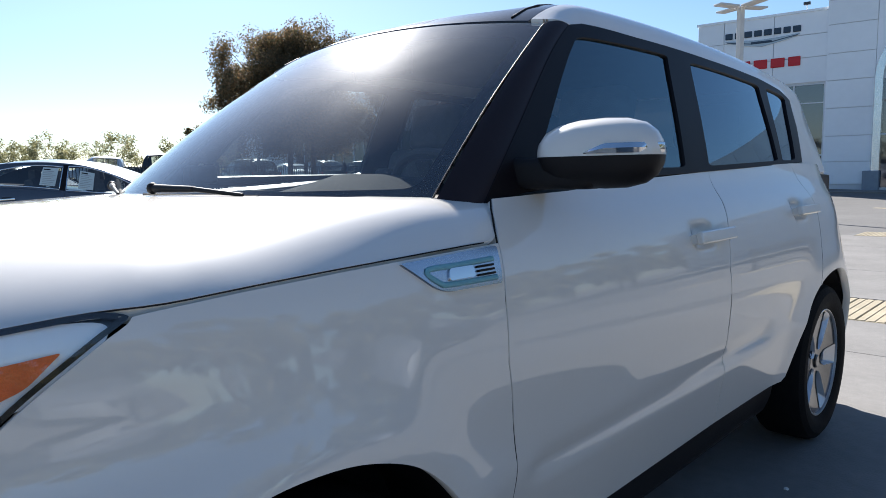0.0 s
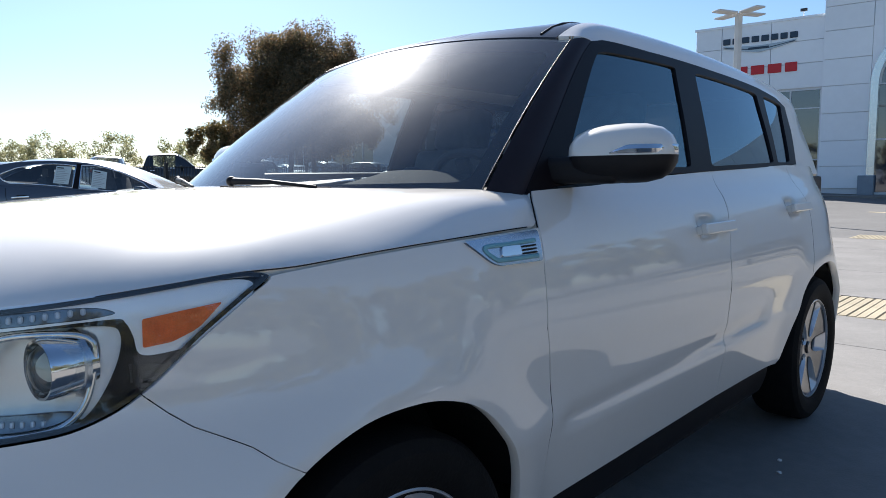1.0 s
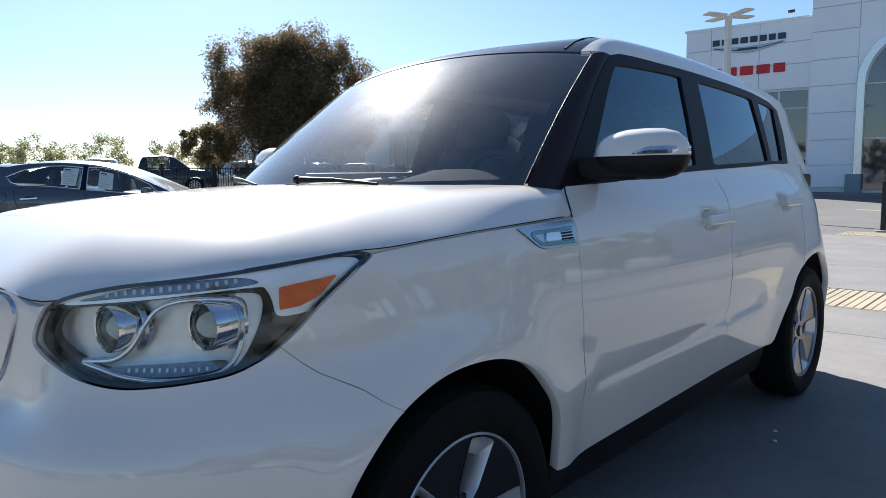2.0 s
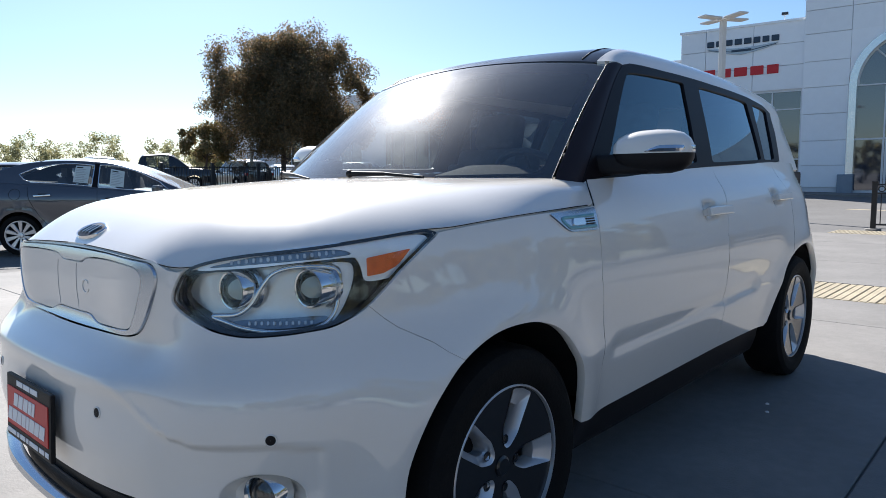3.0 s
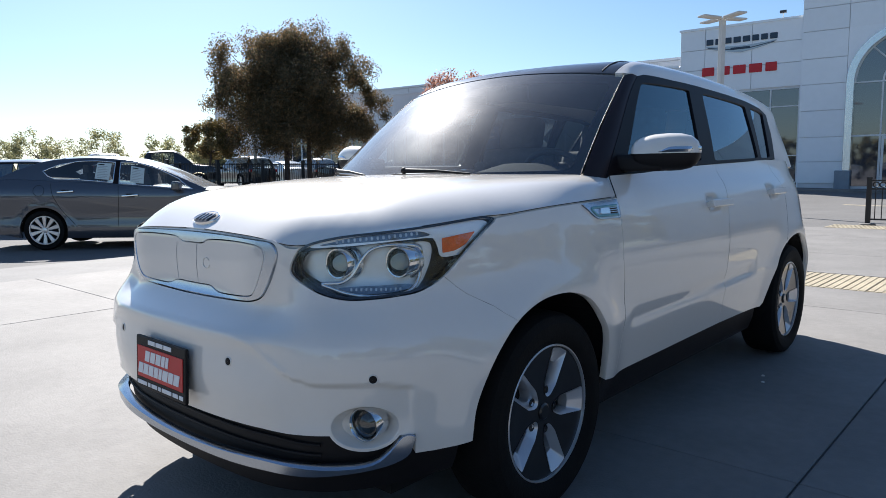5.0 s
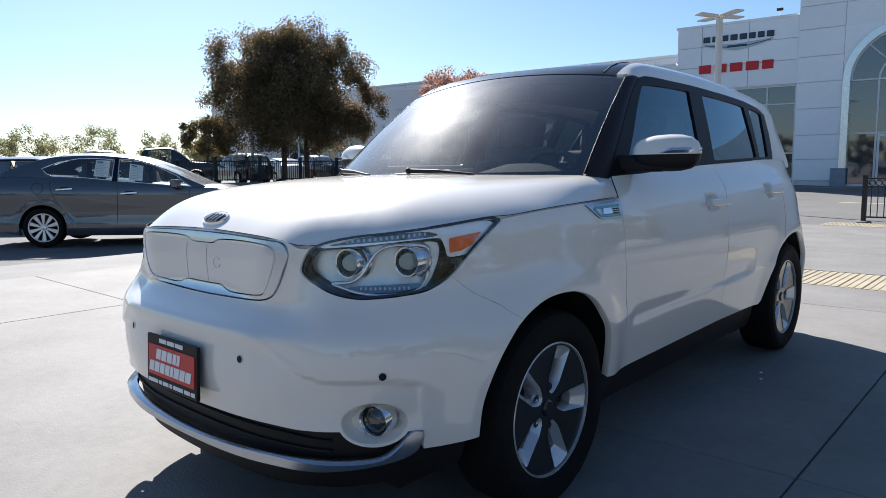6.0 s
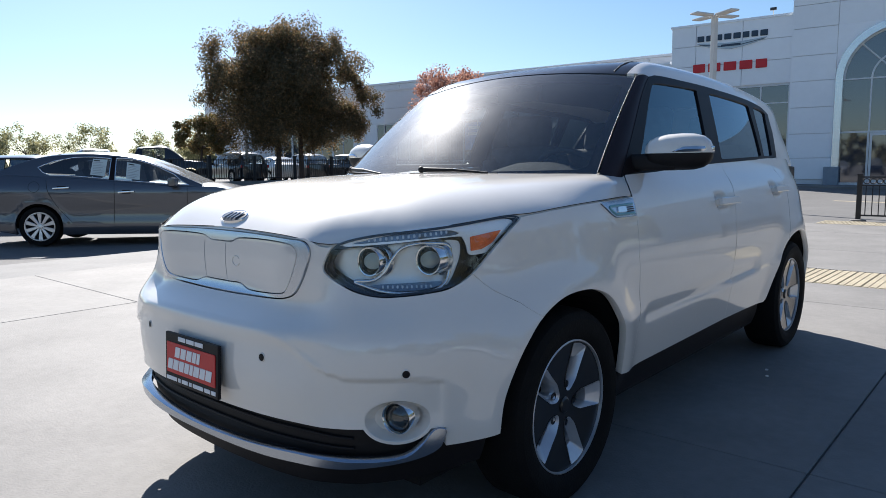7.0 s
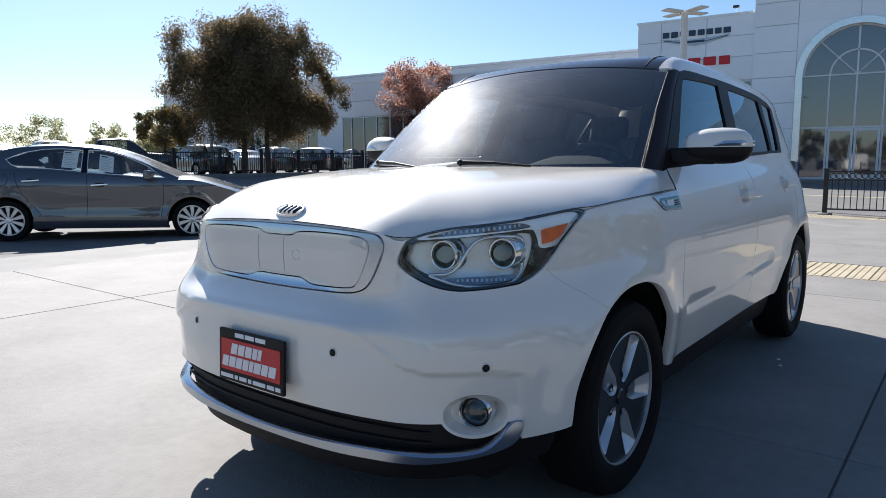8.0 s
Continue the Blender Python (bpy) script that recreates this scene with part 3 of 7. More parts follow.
def car_shell(car):
    # bumper cover with the grille and fog openings left free
    half = ([(0, 0.927), (0.14, 0.925), (0.27, 0.921), (0.43, 0.917), (0.456, 0.906), (0.478, 0.896), (0.506, 0.893)] + HL_LINE[10::-1] + HL_LINE[99:59:-1]
            + [(1.030, 0.778), (1.061, 0.755), (1.100, 0.735), (1.139, 0.714), (1.168, 0.690)] + ARCH_LINE[ARCH_SPLIT::-1] + [(0.912, 0.345), (0.862, 0.345), (0.862, 0.399)]
            + [(0.729 + 0.101 * math.cos(w), 0.428 + 0.066 * math.sin(w)) for w in np.linspace(-0.455, -2.787, 14)] + [(0.51, 0.401), (0.327, 0.402), (0, 0.400)])
    grille = [(0, 0.922), (0.26, 0.919), (0.385, 0.915), (0.430, 0.908), (0.449, 0.885), (0.445, 0.850), (0.422, 0.795), (0.394, 0.756), (0.350, 0.738), (0.274, 0.731), (0.12, 0.727), (0, 0.726)]
    grille_in = [(0, 0.889), (0.060, 0.890), (0.110, 0.903), (0.26, 0.906), (0.36, 0.903), (0.398, 0.894), (0.410, 0.872), (0.401, 0.831), (0.378, 0.782), (0.352, 0.756), (0.318, 0.748), (0.25, 0.743), (0.160, 0.742), (0.105, 0.757), (0.05, 0.757), (0, 0.757)]
    fog = [(0.729 + 0.092 * math.cos(w), 0.428 + 0.057 * math.sin(w)) for w in np.linspace(0, 2 * math.pi, 28, endpoint=False)]
    gr, gri = flowing([(p.x, p.y) for p in mirrored(grille)], 4), flowing([(p.x, p.y) for p in mirrored(grille_in)], 4)
    fogs = [v2(fog), v2([(-u, v) for u, v in fog])]
    panel("bumper_cover", mirrored(half), body, PAINT, car, "white painted front bumper", grid=0.012, gap=0.0008, holes=[gr] + fogs)
    panel("grille_surround", gr, body, SATIN, car, "satin silver grille frame", grid=0.02, gap=0.0035, lift=0.006, holes=[gri], hole_gap=0.0)
    panel("grille_panel", gri, body, GRILLE_WHITE, car, "white closed grille panel", grid=0.025, gap=0.004, lift=0.004)
    for sgn in (-0.100, 0.028):
        line = flowing([(sgn, 0.882), (sgn - 0.004, 0.85), (sgn - 0.004, 0.80), (sgn, 0.765)], 8, False)
        tube_on("flap_seam", line, body, SEAM_GREY, car, r=0.0010, lift=0.0040)
    tube_on("flap_badge", [Vector((0.085 + 0.020 * math.cos(w), 0.828 + 0.016 * math.sin(w))) for w in np.linspace(0.6, 5.9, 20)], body, PAINT, car, r=0.0014, lift=0.0045)
    # lower intake and the silver lip
    intake = mirrored([(0, 0.404), (0.327, 0.406), (0.51, 0.405), (0.634, 0.409), (0.72, 0.362), (0.80, 0.38), (0.84, 0.395), (0.80, 0.31), (0.70, 0.29), (0.5, 0.285), (0.3, 0.28), (0, 0.278)])
    panel("lower_intake", intake, body, BLACK_PLASTIC, car, "black lower air intake", lift=-0.035, grid=0.04, depth=0.03, gap=0)
    for z in (0.335, 0.368):
        tube_on("intake_slat", dense(v2([(-0.60, z), (0.60, z)]), 0.04, False), body, BLACK_PLASTIC, car, r=0.004, lift=-0.029)
    lip = mirrored([(0, 0.300), (0.20, 0.305), (0.36, 0.312), (0.506, 0.316), (0.66, 0.319), (0.746, 0.330), (0.790, 0.360), (0.826, 0.397), (0.860, 0.397), (0.853, 0.374), (0.836, 0.346), (0.779, 0.324), (0.668, 0.305), (0.555, 0.293), (0.416, 0.287), (0.20, 0.283), (0, 0.282)])
    lip = flowing([(p.x, p.y) for p in lip], 3)
    panel("bumper_lip", lip, body, LIP_SILVER, car, "satin silver bumper lip", grid=0.02, gap=0.0, lift=0.014, depth=0.035)
    skirt = mirrored([(0, 0.286), (0.3, 0.288), (0.6, 0.300), (0.80, 0.326), (0.862, 0.347), (1.014, 0.356), (1.00, 0.24), (0.6, 0.20), (0, 0.19)])
    panel("front_skirt", skirt, body, BLACK_PLASTIC, car, "black lower skirt", grid=0.05, gap=0, depth=0.04, lift=-0.045)
    for sg in (-1, 1):
        mir = sg < 0
        # fog lamp in its cup
        fl = v2(fog)
        cup = bmesh.new()
        rings = []
        centre = Vector(body(0.720, 0.430))
        nrm = chart_normal(body, 0.729, 0.428)
        for k, (sc, dep) in enumerate(((1.022, 0.0010), (0.985, 0.0), (0.94, -0.006), (0.84, -0.022), (0.68, -0.038), (0.3, -0.044), (0.02, -0.044))):
            ring = []
            for p in fl:
                q = Vector((0.729, 0.428)) + (p - Vector((0.729, 0.428))) * sc
                w = Vector(body(q.x, q.y)) + nrm * dep
                ring.append(cup.verts.new((w.x * sg, w.y, w.z)))
            rings.append(ring)
        for a, b in zip(rings, rings[1:]):
            for i in range(len(a)):
                cup.faces.new((a[i], a[(i + 1) % len(a)], b[(i + 1) % len(b)], b[i]))
        cupo = part("fog_lamp_cup", cup, PAINT, car, "white recessed fog lamp cup", smooth=True)
        m = Matrix.Translation(Vector((centre.x * sg, centre.y, centre.z)) + Vector((0.000 * sg, 0.004, 0.002))) @ Vector((0.25 * sg, -1, 0)).to_track_quat("Z", "Y").to_matrix().to_4x4()
        bm = bmesh.new()
        lathe(bm, [(0.045, -0.055), (0.0455, -0.003), (0.0435, 0.0), (0.0415, -0.002), (0.037, -0.02)], m, 36)
        part("fog_lamp_ring", bm, CHROME, cupo, "chrome fog lamp ring", smooth=True)
        bm = bmesh.new()
        lathe(bm, [(0.037, -0.03), (0.034, -0.012), (0.024, -0.004), (0.012, 0.0), (0.0005, 0.001)], m, 32)
        part("fog_lamp_glass", bm, LAMP_GLASS, cupo, "clear round fog lamp glass", smooth=True)
        bm = bmesh.new()
        lathe(bm, [(0.0375, -0.012), (0.026, -0.022), (0.0005, -0.027)], m, 32)
        part("fog_lamp_bowl", bm, BLACK_GLOSS, cupo, "", smooth=True)
        # side panels
        ff = v2([(1.030, 0.778), (1.061, 0.755), (1.100, 0.735), (1.139, 0.714), (1.168, 0.690)] + ARCH_LINE[ARCH_SPLIT:] + [(1.845, 0.345), (1.863, 0.48), (1.874, 0.579), (1.860, 0.68), (1.845, 0.782), (1.855, 0.90), (1.872, 0.999), (1.635, 0.991), (1.505, 0.985), (1.346, 0.974), (1.23, 0.963)] + HL_LINE[45:61])
        panel("front_fender", ff, body, PAINT, car, "white painted front fender", grid=0.03, gap=0.0011, mirror=mir)
        fd = v2([(1.845, 0.345), (2.1, 0.348), (2.5, 0.354), (2.9, 0.359), (2.899, 0.42), (2.8985, 0.437), (2.898, 0.455), (2.8975, 0.473), (2.897, 0.49), (2.896, 0.53), (2.895, 0.6), (2.900, 0.84), (2.93, 0.95), (2.985, 1.04), (3.02, 1.126), (2.6, 1.110), (2.2, 1.088), (1.925, 1.080), (1.900, 1.05), (1.872, 0.999), (1.855, 0.90), (1.845, 0.782), (1.860, 0.68), (1.874, 0.579), (1.863, 0.48)])
        door = panel("front_door", fd, body, PAINT, car, "white painted front door", grid=0.02, mirror=mir)
        rd = v2([(2.9, 0.359), (3.2, 0.356), (3.50, 0.350)] + REAR_ARCH_LINE[1:17] + [(3.83, 0.85), (3.86, 1.0), (3.87, 1.152), (3.4, 1.140), (3.02, 1.126), (2.985, 1.04), (2.93, 0.95), (2.900, 0.84), (2.895, 0.6), (2.896, 0.53), (2.897, 0.49), (2.8975, 0.473), (2.898, 0.455), (2.8985, 0.437), (2.899, 0.42)])
        door2 = panel("rear_door", rd, body, PAINT, car, "white painted rear door", grid=0.02, mirror=mir)
        qp = v2(REAR_ARCH_LINE[16:] + [(4.6, 0.33), (4.95, 0.33), (4.95, 0.90), (4.85, 1.14), (4.3, 1.152), (3.87, 1.152), (3.86, 1.0), (3.83, 0.85)])
        panel("rear_quarter_panel", qp, body, PAINT, car, "white rear quarter panel", grid=0.05, mirror=mir)
        sl = v2([(1.800, 0.352), (2.1, 0.356), (2.5, 0.362), (2.9, 0.367), (3.2, 0.364), (3.50, 0.358), (3.55, 0.20), (1.74, 0.20)])
        panel("sill", sl, body, BLACK_PLASTIC, car, "black plastic sill trim", grid=0.06, mirror=mir, lift=-0.030)
        # handles
        for s0, s1, zc, d in ((2.665, 2.905, 0.940, door), (3.555, 3.775, 0.968, door2)):
            bm = bmesh.new()
            a, b = Vector(body(s0, zc)), Vector(body(s1, zc))
            n = chart_normal(body, (s0 + s1) / 2, zc)
            mid = (a + b) / 2 + n * 0.026
            L = (b - a).length
            box(bm, (0, 0, 0), (0.020, L, 0.034), bevel=0.009, seg=3)
            for k in (-1, 1):
                box(bm, (-0.014, k * L * 0.42, 0), (0.03, L * 0.13, 0.028), bevel=0.008)
            bmesh.ops.transform(bm, matrix=Matrix.Translation((mid.x * sg, mid.y, mid.z)) @ Matrix.Diagonal((sg, 1, 1, 1)) @ Matrix.Rotation(-0.25, 4, "Y"), verts=bm.verts)
            hd_ = part("door_handle", bm, PAINT, d, "white door handle", smooth=True)
            bm = bmesh.new()
            rod(bm, ((b.x - 0.004) * sg, b.y + 0.016, b.z + 0.002), ((b.x + 0.010) * sg, b.y + 0.016, b.z + 0.002), 0.010, n=14)
            part("lock_cap", bm, GREY_ALLOY, hd_, "small dark lock cap", smooth=True)
        # fender badge
        bo = rounded([(1.615, 0.984, 0.004), (1.857, 0.993, 0.008), (1.848, 0.928, 0.008), (1.690, 0.930, 0.03)])
        badge = panel("fender_badge", bo, body, SATIN, car, "silver fender trim with a teal line and blank plate", grid=0.02, lift=0.006, gap=0, depth=0.008, mirror=mir)
        tl = flowing([(1.835, 0.972), (1.74, 0.970), (1.665, 0.968), (1.69, 0.945), (1.72, 0.941), (1.835, 0.940)], 6, False)
        tube_on("teal_line", tl, body, BLUE_TRIM, badge, r=0.005, lift=0.007, flat=0.4, mirror=mir)
        panel("badge_plate", rounded([(1.715, 0.966, 0.006), (1.775, 0.966, 0.006), (1.775, 0.947, 0.006), (1.71, 0.947, 0.006)]), body, CHROME, badge, "", grid=0.02, lift=0.010, gap=0, depth=0.005, mirror=mir)
        for zz in (0.962, 0.955, 0.948):
            tube_on("badge_bar", dense(v2([(1.785, zz), (1.83, zz)]), 0.02, False), body, BLACK_PLASTIC, badge, r=0.002, lift=0.008, mirror=mir)
    SEAMS = [[(1.030, 0.778), (1.061, 0.755), (1.100, 0.735), (1.139, 0.714), (1.175, 0.683)],
             [(1.845, 0.347), (1.863, 0.48), (1.874, 0.579), (1.860, 0.68), (1.845, 0.782), (1.855, 0.90), (1.872, 0.999), (1.900, 1.05), (1.925, 1.080)],
             [(2.8955, 0.56), (2.895, 0.6), (2.900, 0.84), (2.93, 0.95), (2.985, 1.04), (3.02, 1.126)],
             [(3.765, 0.685), (3.83, 0.85), (3.86, 1.0), (3.87, 1.152)]]
    for mir in (False, True):
        for line in SEAMS:
            thin = line[0][0] < 1.2
            tube_on("shut_line", flowing(line, 8, False), body, DARK_VOID, car, r=0.0008 if thin else 0.0018, lift=-0.0022, mirror=mir)
        edge = [Vector((x - 0.0008, y)) for x, y, z in HOOD_EDGE[8::4] if y < -0.845]
        tube_on("shut_line", edge, hood, DARK_VOID, car, r=0.0013, lift=0.0010, mirror=mir)
        # ledge between bumper and bonnet beside the lamp
        verts, faces = [], []
        for i in range(23):
            s_ = 0.025 * i
            p = Vector(body(s_, 0.925 - 0.009 * step(0, 0.43, s_) - 0.022 * step(0.43, 0.48, s_)))
            q = min((Vector(e) for e in HOOD_EDGE), key=lambda e: (e.xy - p.xy).length)
            q = Vector((q.x, q.y + 0.012, q.z - 0.012))
            for w in (p + Vector((0, 0.004, -0.008)), p.lerp(q, 0.5) + Vector((0, 0, -0.006)), q):
                verts.append((-w.x if mir else w.x, w.y, w.z))
        for i in range(22):
            for k in range(2):
                f = (3 * i + k, 3 * i + k + 1, 3 * i + k + 4, 3 * i + k + 3)
                faces.append(f[::-1] if mir else f)
        mesh_object("bonnet_seal", verts, faces, BLACK_PLASTIC, car, "black seal under the bonnet's edge")
    # sensors
    for s_, z_ in ((-0.345, 0.580), (0.329, 0.579), (0.752, 0.561), (-0.752, 0.561)):
        m = Matrix.Translation(body(s_, z_)) @ chart_normal(body, s_, z_).to_track_quat("Z", "Y").to_matrix().to_4x4()
        bm = bmesh.new()
        lathe(bm, [(0.0135, -0.004), (0.0135, 0.0015), (0.0115, 0.0025), (0.0105, 0.0015)], m, 24)
        sn = part("parking_sensor", bm, PAINT, car, "round parking sensor with a dark face", smooth=True)
        bm = bmesh.new()
        lathe(bm, [(0.0105, 0.0018), (0.009, 0.0022), (0.0003, 0.0025)], m, 20)
        part("sensor_face", bm, BLACK_PLASTIC, sn, "", smooth=True)
    # bonnet and its badge
    ho = hood_outline()
    panel("bonnet", ho, hood, PAINT, car, "white painted bonnet", grid=0.028, gap=0.002)
    hn = Vector((0, -0.50, 0.87)).normalized()
    hp = Vector(hood(0.0, -1.968))
    m = Matrix.Translation(hp) @ Matrix.LocRotScale(None, hn.to_track_quat("Z", "Y"), (0.066, 0.034, 1))
    bm = bmesh.new()
    lathe(bm, [(1.0, -0.006), (1.0, 0.003), (0.96, 0.006), (0.90, 0.005)], m, 40)
    bd = part("bonnet_badge", bm, CHROME, car, "oval chrome emblem, left blank", smooth=True)
    bm = bmesh.new()
    lathe(bm, [(0.91, 0.005), (0.5, 0.0075), (0.001, 0.0085)], m, 40)
    part("emblem_face", bm, EMBLEM, bd, "", smooth=True)
    for k in (-0.030, -0.008, 0.012, 0.034):
        bm = bmesh.new()
        box(bm, (0, 0, 0), (0.0055, 0.036, 0.003), bevel=0.001, seg=1)
        bmesh.ops.transform(bm, matrix=Matrix.Translation(hp) @ hn.to_track_quat("Z", "Y").to_matrix().to_4x4() @ pose(k, 0, 0.009, 0, 0, -18), verts=bm.verts)
        part("emblem_bar", bm, CHROME, bd)


def lamp_depth(k):
    """The lamp's outline moved straight back into the car by k."""
    def chart(s, z):
        p = body(s, z)
        return (p[0] - 0.45 * k, p[1] + 0.85 * k, p[2])
    return chart


def headlight(car, sg):
    mir = sg < 0
    out = flowing(HL, 5)
    hl = panel("headlight", out, lamp_depth(0.10), DARK_VOID, car, "clear headlight with two projectors and silver trim", grid=0.04, gap=0.004, mirror=mir, depth=0.004)
    # walls of the lamp housing
    verts, faces = [], []
    ring = dense(out, 0.03)
    for p in ring:
        for d in (0.034, 0.10):
            q = Vector(lamp_depth(d)(p.x, p.y))
            verts.append((q.x * sg, q.y, q.z))
    k = len(ring)
    for i in range(k):
        j = (i + 1) % k
        faces.append((2 * i, 2 * j, 2 * j + 1, 2 * i + 1))
    mesh_object("lamp_wall", verts, faces, LAMP_GREY, hl)
    panel("lamp_border", out, body, BLACK_GLOSS, hl, "black border of the lens", grid=0.03, gap=0.003, lift=-0.004, holes=[inset(out, 0.013)], mirror=mir, depth=0)
    panel("lamp_reflector", flowing([(0.508, 0.832), (0.530, 0.880), (0.60, 0.905), (0.80, 0.915), (0.945, 0.915), (0.968, 0.88), (0.950, 0.82), (0.910, 0.785), (0.83, 0.772), (0.70, 0.765), (0.60, 0.785)], 4), lamp_depth(0.055), LAMP_GREY, hl, "grey inner lamp housing", grid=0.03, gap=0.001, mirror=mir, depth=0.003)
    silver = flowing([(0.556, 0.898), (0.614, 0.918), (0.743, 0.938), (0.871, 0.950), (1.044, 0.959), (1.150, 0.961), (1.180, 0.950), (1.165, 0.925), (1.130, 0.897), (1.085, 0.871), (1.029, 0.862), (0.997, 0.865), (0.990, 0.890), (0.980, 0.911), (0.960, 0.918), (0.842, 0.913), (0.728, 0.904), (0.64, 0.899)], 4)
    am = rounded([(1.004, 0.914, 0.004), (1.126, 0.928, 0.006), (1.085, 0.892, 0.012), (1.045, 0.877, 0.006), (1.002, 0.873, 0.004)])
    led = flowing([(0.590, 0.903), (0.66, 0.920), (0.796, 0.934), (0.92, 0.938), (0.966, 0.927), (0.93, 0.921), (0.864, 0.918), (0.728, 0.910)], 5)
    panel("silver_brow", silver, body, BROW, hl, "satin silver brow of the lamp", grid=0.02, gap=0, lift=-0.012, holes=[am, led], mirror=mir, depth=0.02, hole_gap=0.0)
    panel("amber_marker", am, body, AMBER, hl, "orange side marker", grid=0.02, gap=0, lift=-0.009, mirror=mir)
    panel("led_strip", led, body, LED_GLASS, hl, "clear strip of small daytime lamps", grid=0.02, gap=0.001, lift=-0.016, mirror=mir)
    for i in range(15):
        s_ = 0.645 + i * 0.0195
        z_ = 0.9135 + 0.00132 * i
        p, n = Vector(body(s_, z_)), chart_normal(body, s_, z_)
        p = p - n * 0.0145
        bm = bmesh.new()
        box(bm, (0, 0, 0), (0.010, 0.007, 0.003), bevel=0.002, seg=1)
        bmesh.ops.transform(bm, matrix=Matrix.Translation((p.x * sg, p.y, p.z)) @ Vector((n.x * sg, n.y, n.z)).to_track_quat("Z", "X").to_matrix().to_4x4(), verts=bm.verts)
        part("led", bm, LED_CELL, hl)
    # black mask with one opening for both lamps
    opening = flowing([(0.511, 0.838), (0.524, 0.868), (0.552, 0.889), (0.66, 0.896), (0.78, 0.907), (0.866, 0.911), (0.950, 0.909), (0.971, 0.896), (0.966, 0.861), (0.944, 0.820), (0.914, 0.790), (0.868, 0.775), (0.75, 0.767), (0.665, 0.770), (0.598, 0.790), (0.538, 0.816)], 5)
    panel("lamp_mask", inset(out, 0.004), body, BLACK_GLOSS, hl, "black mask round the lamps", grid=0.025, gap=0, lift=-0.018, holes=[opening], hole_gap=0, mirror=mir, depth=0.012)
    # chrome line that loops round the outer projector
    u = flowing([(0.598, 0.801), (0.656, 0.803), (0.693, 0.822), (0.721, 0.859), (0.754, 0.889), (0.808, 0.902), (0.890, 0.902), (0.925, 0.892), (0.931, 0.869), (0.920, 0.818), (0.896, 0.789), (0.854, 0.775), (0.758, 0.770), (0.682, 0.776), (0.631, 0.789)], 6)
    tube_on("chrome_loop", u, body, CHROME, hl, r=0.0052, lift=-0.020, closed=True, mirror=mir)
    panel("outer_silver_wall", flowing([(0.915, 0.909), (0.960, 0.909), (0.973, 0.893), (0.967, 0.858), (0.944, 0.818), (0.912, 0.789), (0.903, 0.792), (0.928, 0.825), (0.940, 0.870), (0.935, 0.897)], 4), body, BROW, hl, "", grid=0.02, gap=0, lift=-0.024, mirror=mir)
    drl = flowing([(0.650, 0.790), (0.759, 0.795), (0.885, 0.797), (0.868, 0.784), (0.777, 0.776), (0.690, 0.778)], 5)
    panel("lower_led_strip", drl, body, LED_GLASS, hl, "", grid=0.02, gap=0, lift=-0.020, mirror=mir)
    for i in range(11):
        s_ = 0.690 + i * 0.0160
        p, n = Vector(body(s_, 0.786)), chart_normal(body, s_, 0.786)
        p = p - n * 0.0185
        bm = bmesh.new()
        box(bm, (0, 0, 0), (0.009, 0.006, 0.003), bevel=0.0015, seg=1)
        bmesh.ops.transform(bm, matrix=Matrix.Translation((p.x * sg, p.y, p.z)) @ Vector((n.x * sg, n.y, n.z)).to_track_quat("Z", "X").to_matrix().to_4x4(), verts=bm.verts)
        part("led", bm, LED_CELL, hl)
    for s_, z_, r in ((0.640, 0.851, 0.040), (0.838, 0.853, 0.041)):
        ax = Vector((0.12, -1, 0.0)).normalized()
        p = Vector(lamp_depth(0.022)(s_, z_))
        m = Matrix.Translation((p.x * sg, p.y, p.z)) @ Vector((ax.x * sg, ax.y, ax.z)).to_track_quat("Z", "Y").to_matrix().to_4x4()
        bm = bmesh.new()
        lathe(bm, [(r * 1.04, -0.06), (r * 1.06, 0.0), (r * 1.02, 0.005), (r * 0.93, 0.004), (r * 0.90, -0.004)], m, 40)
        pj = part("projector", bm, CHROME, hl, "chrome ringed projector lamp", smooth=True)
        bm = bmesh.new()
        lathe(bm, [(r * 0.91, -0.012), (r * 0.85, -0.002), (r * 0.62, 0.008), (r * 0.3, 0.013), (0.0004, 0.014)], m, 36)
        part("projector_glass", bm, LAMP_GLASS, pj, "thick clear glass lens", smooth=True)
        bm = bmesh.new()
        lathe(bm, [(r * 0.90, -0.004), (r * 0.66, -0.03), (r * 0.3, -0.045), (0.0004, -0.05)], m, 36)
        part("projector_bowl", bm, LAMP_BOWL, pj, "", smooth=True)
        bm = bmesh.new()
        lathe(bm, [(r * 1.22, -0.046), (r * 1.15, -0.040), (r * 1.04, -0.042)], m, 40)
        part("projector_shroud", bm, SATIN, pj, "", smooth=True)
    panel("lamp_lens", inset(out, 0.003), body, LENS, hl, "clear plastic lens", grid=0.025, gap=0, lift=0.0, depth=0, mirror=mir).visible_shadow = False


def pillar(sg):
    """The black pillar between windscreen and side window as a surface: a across, v upwards."""
    def chart(a, v):
        p = Vector(screen(0.965, v))
        q = Vector(upper(-0.775 + 0.475 * v, 0.18 + 2.08 * v))
        r = p.lerp(q, a)
        k = 4 * a * (1 - a) * 0.008
        return (r.x + k * 0.8, r.y - k * 0.5, r.z + k * 0.5)
    return chart


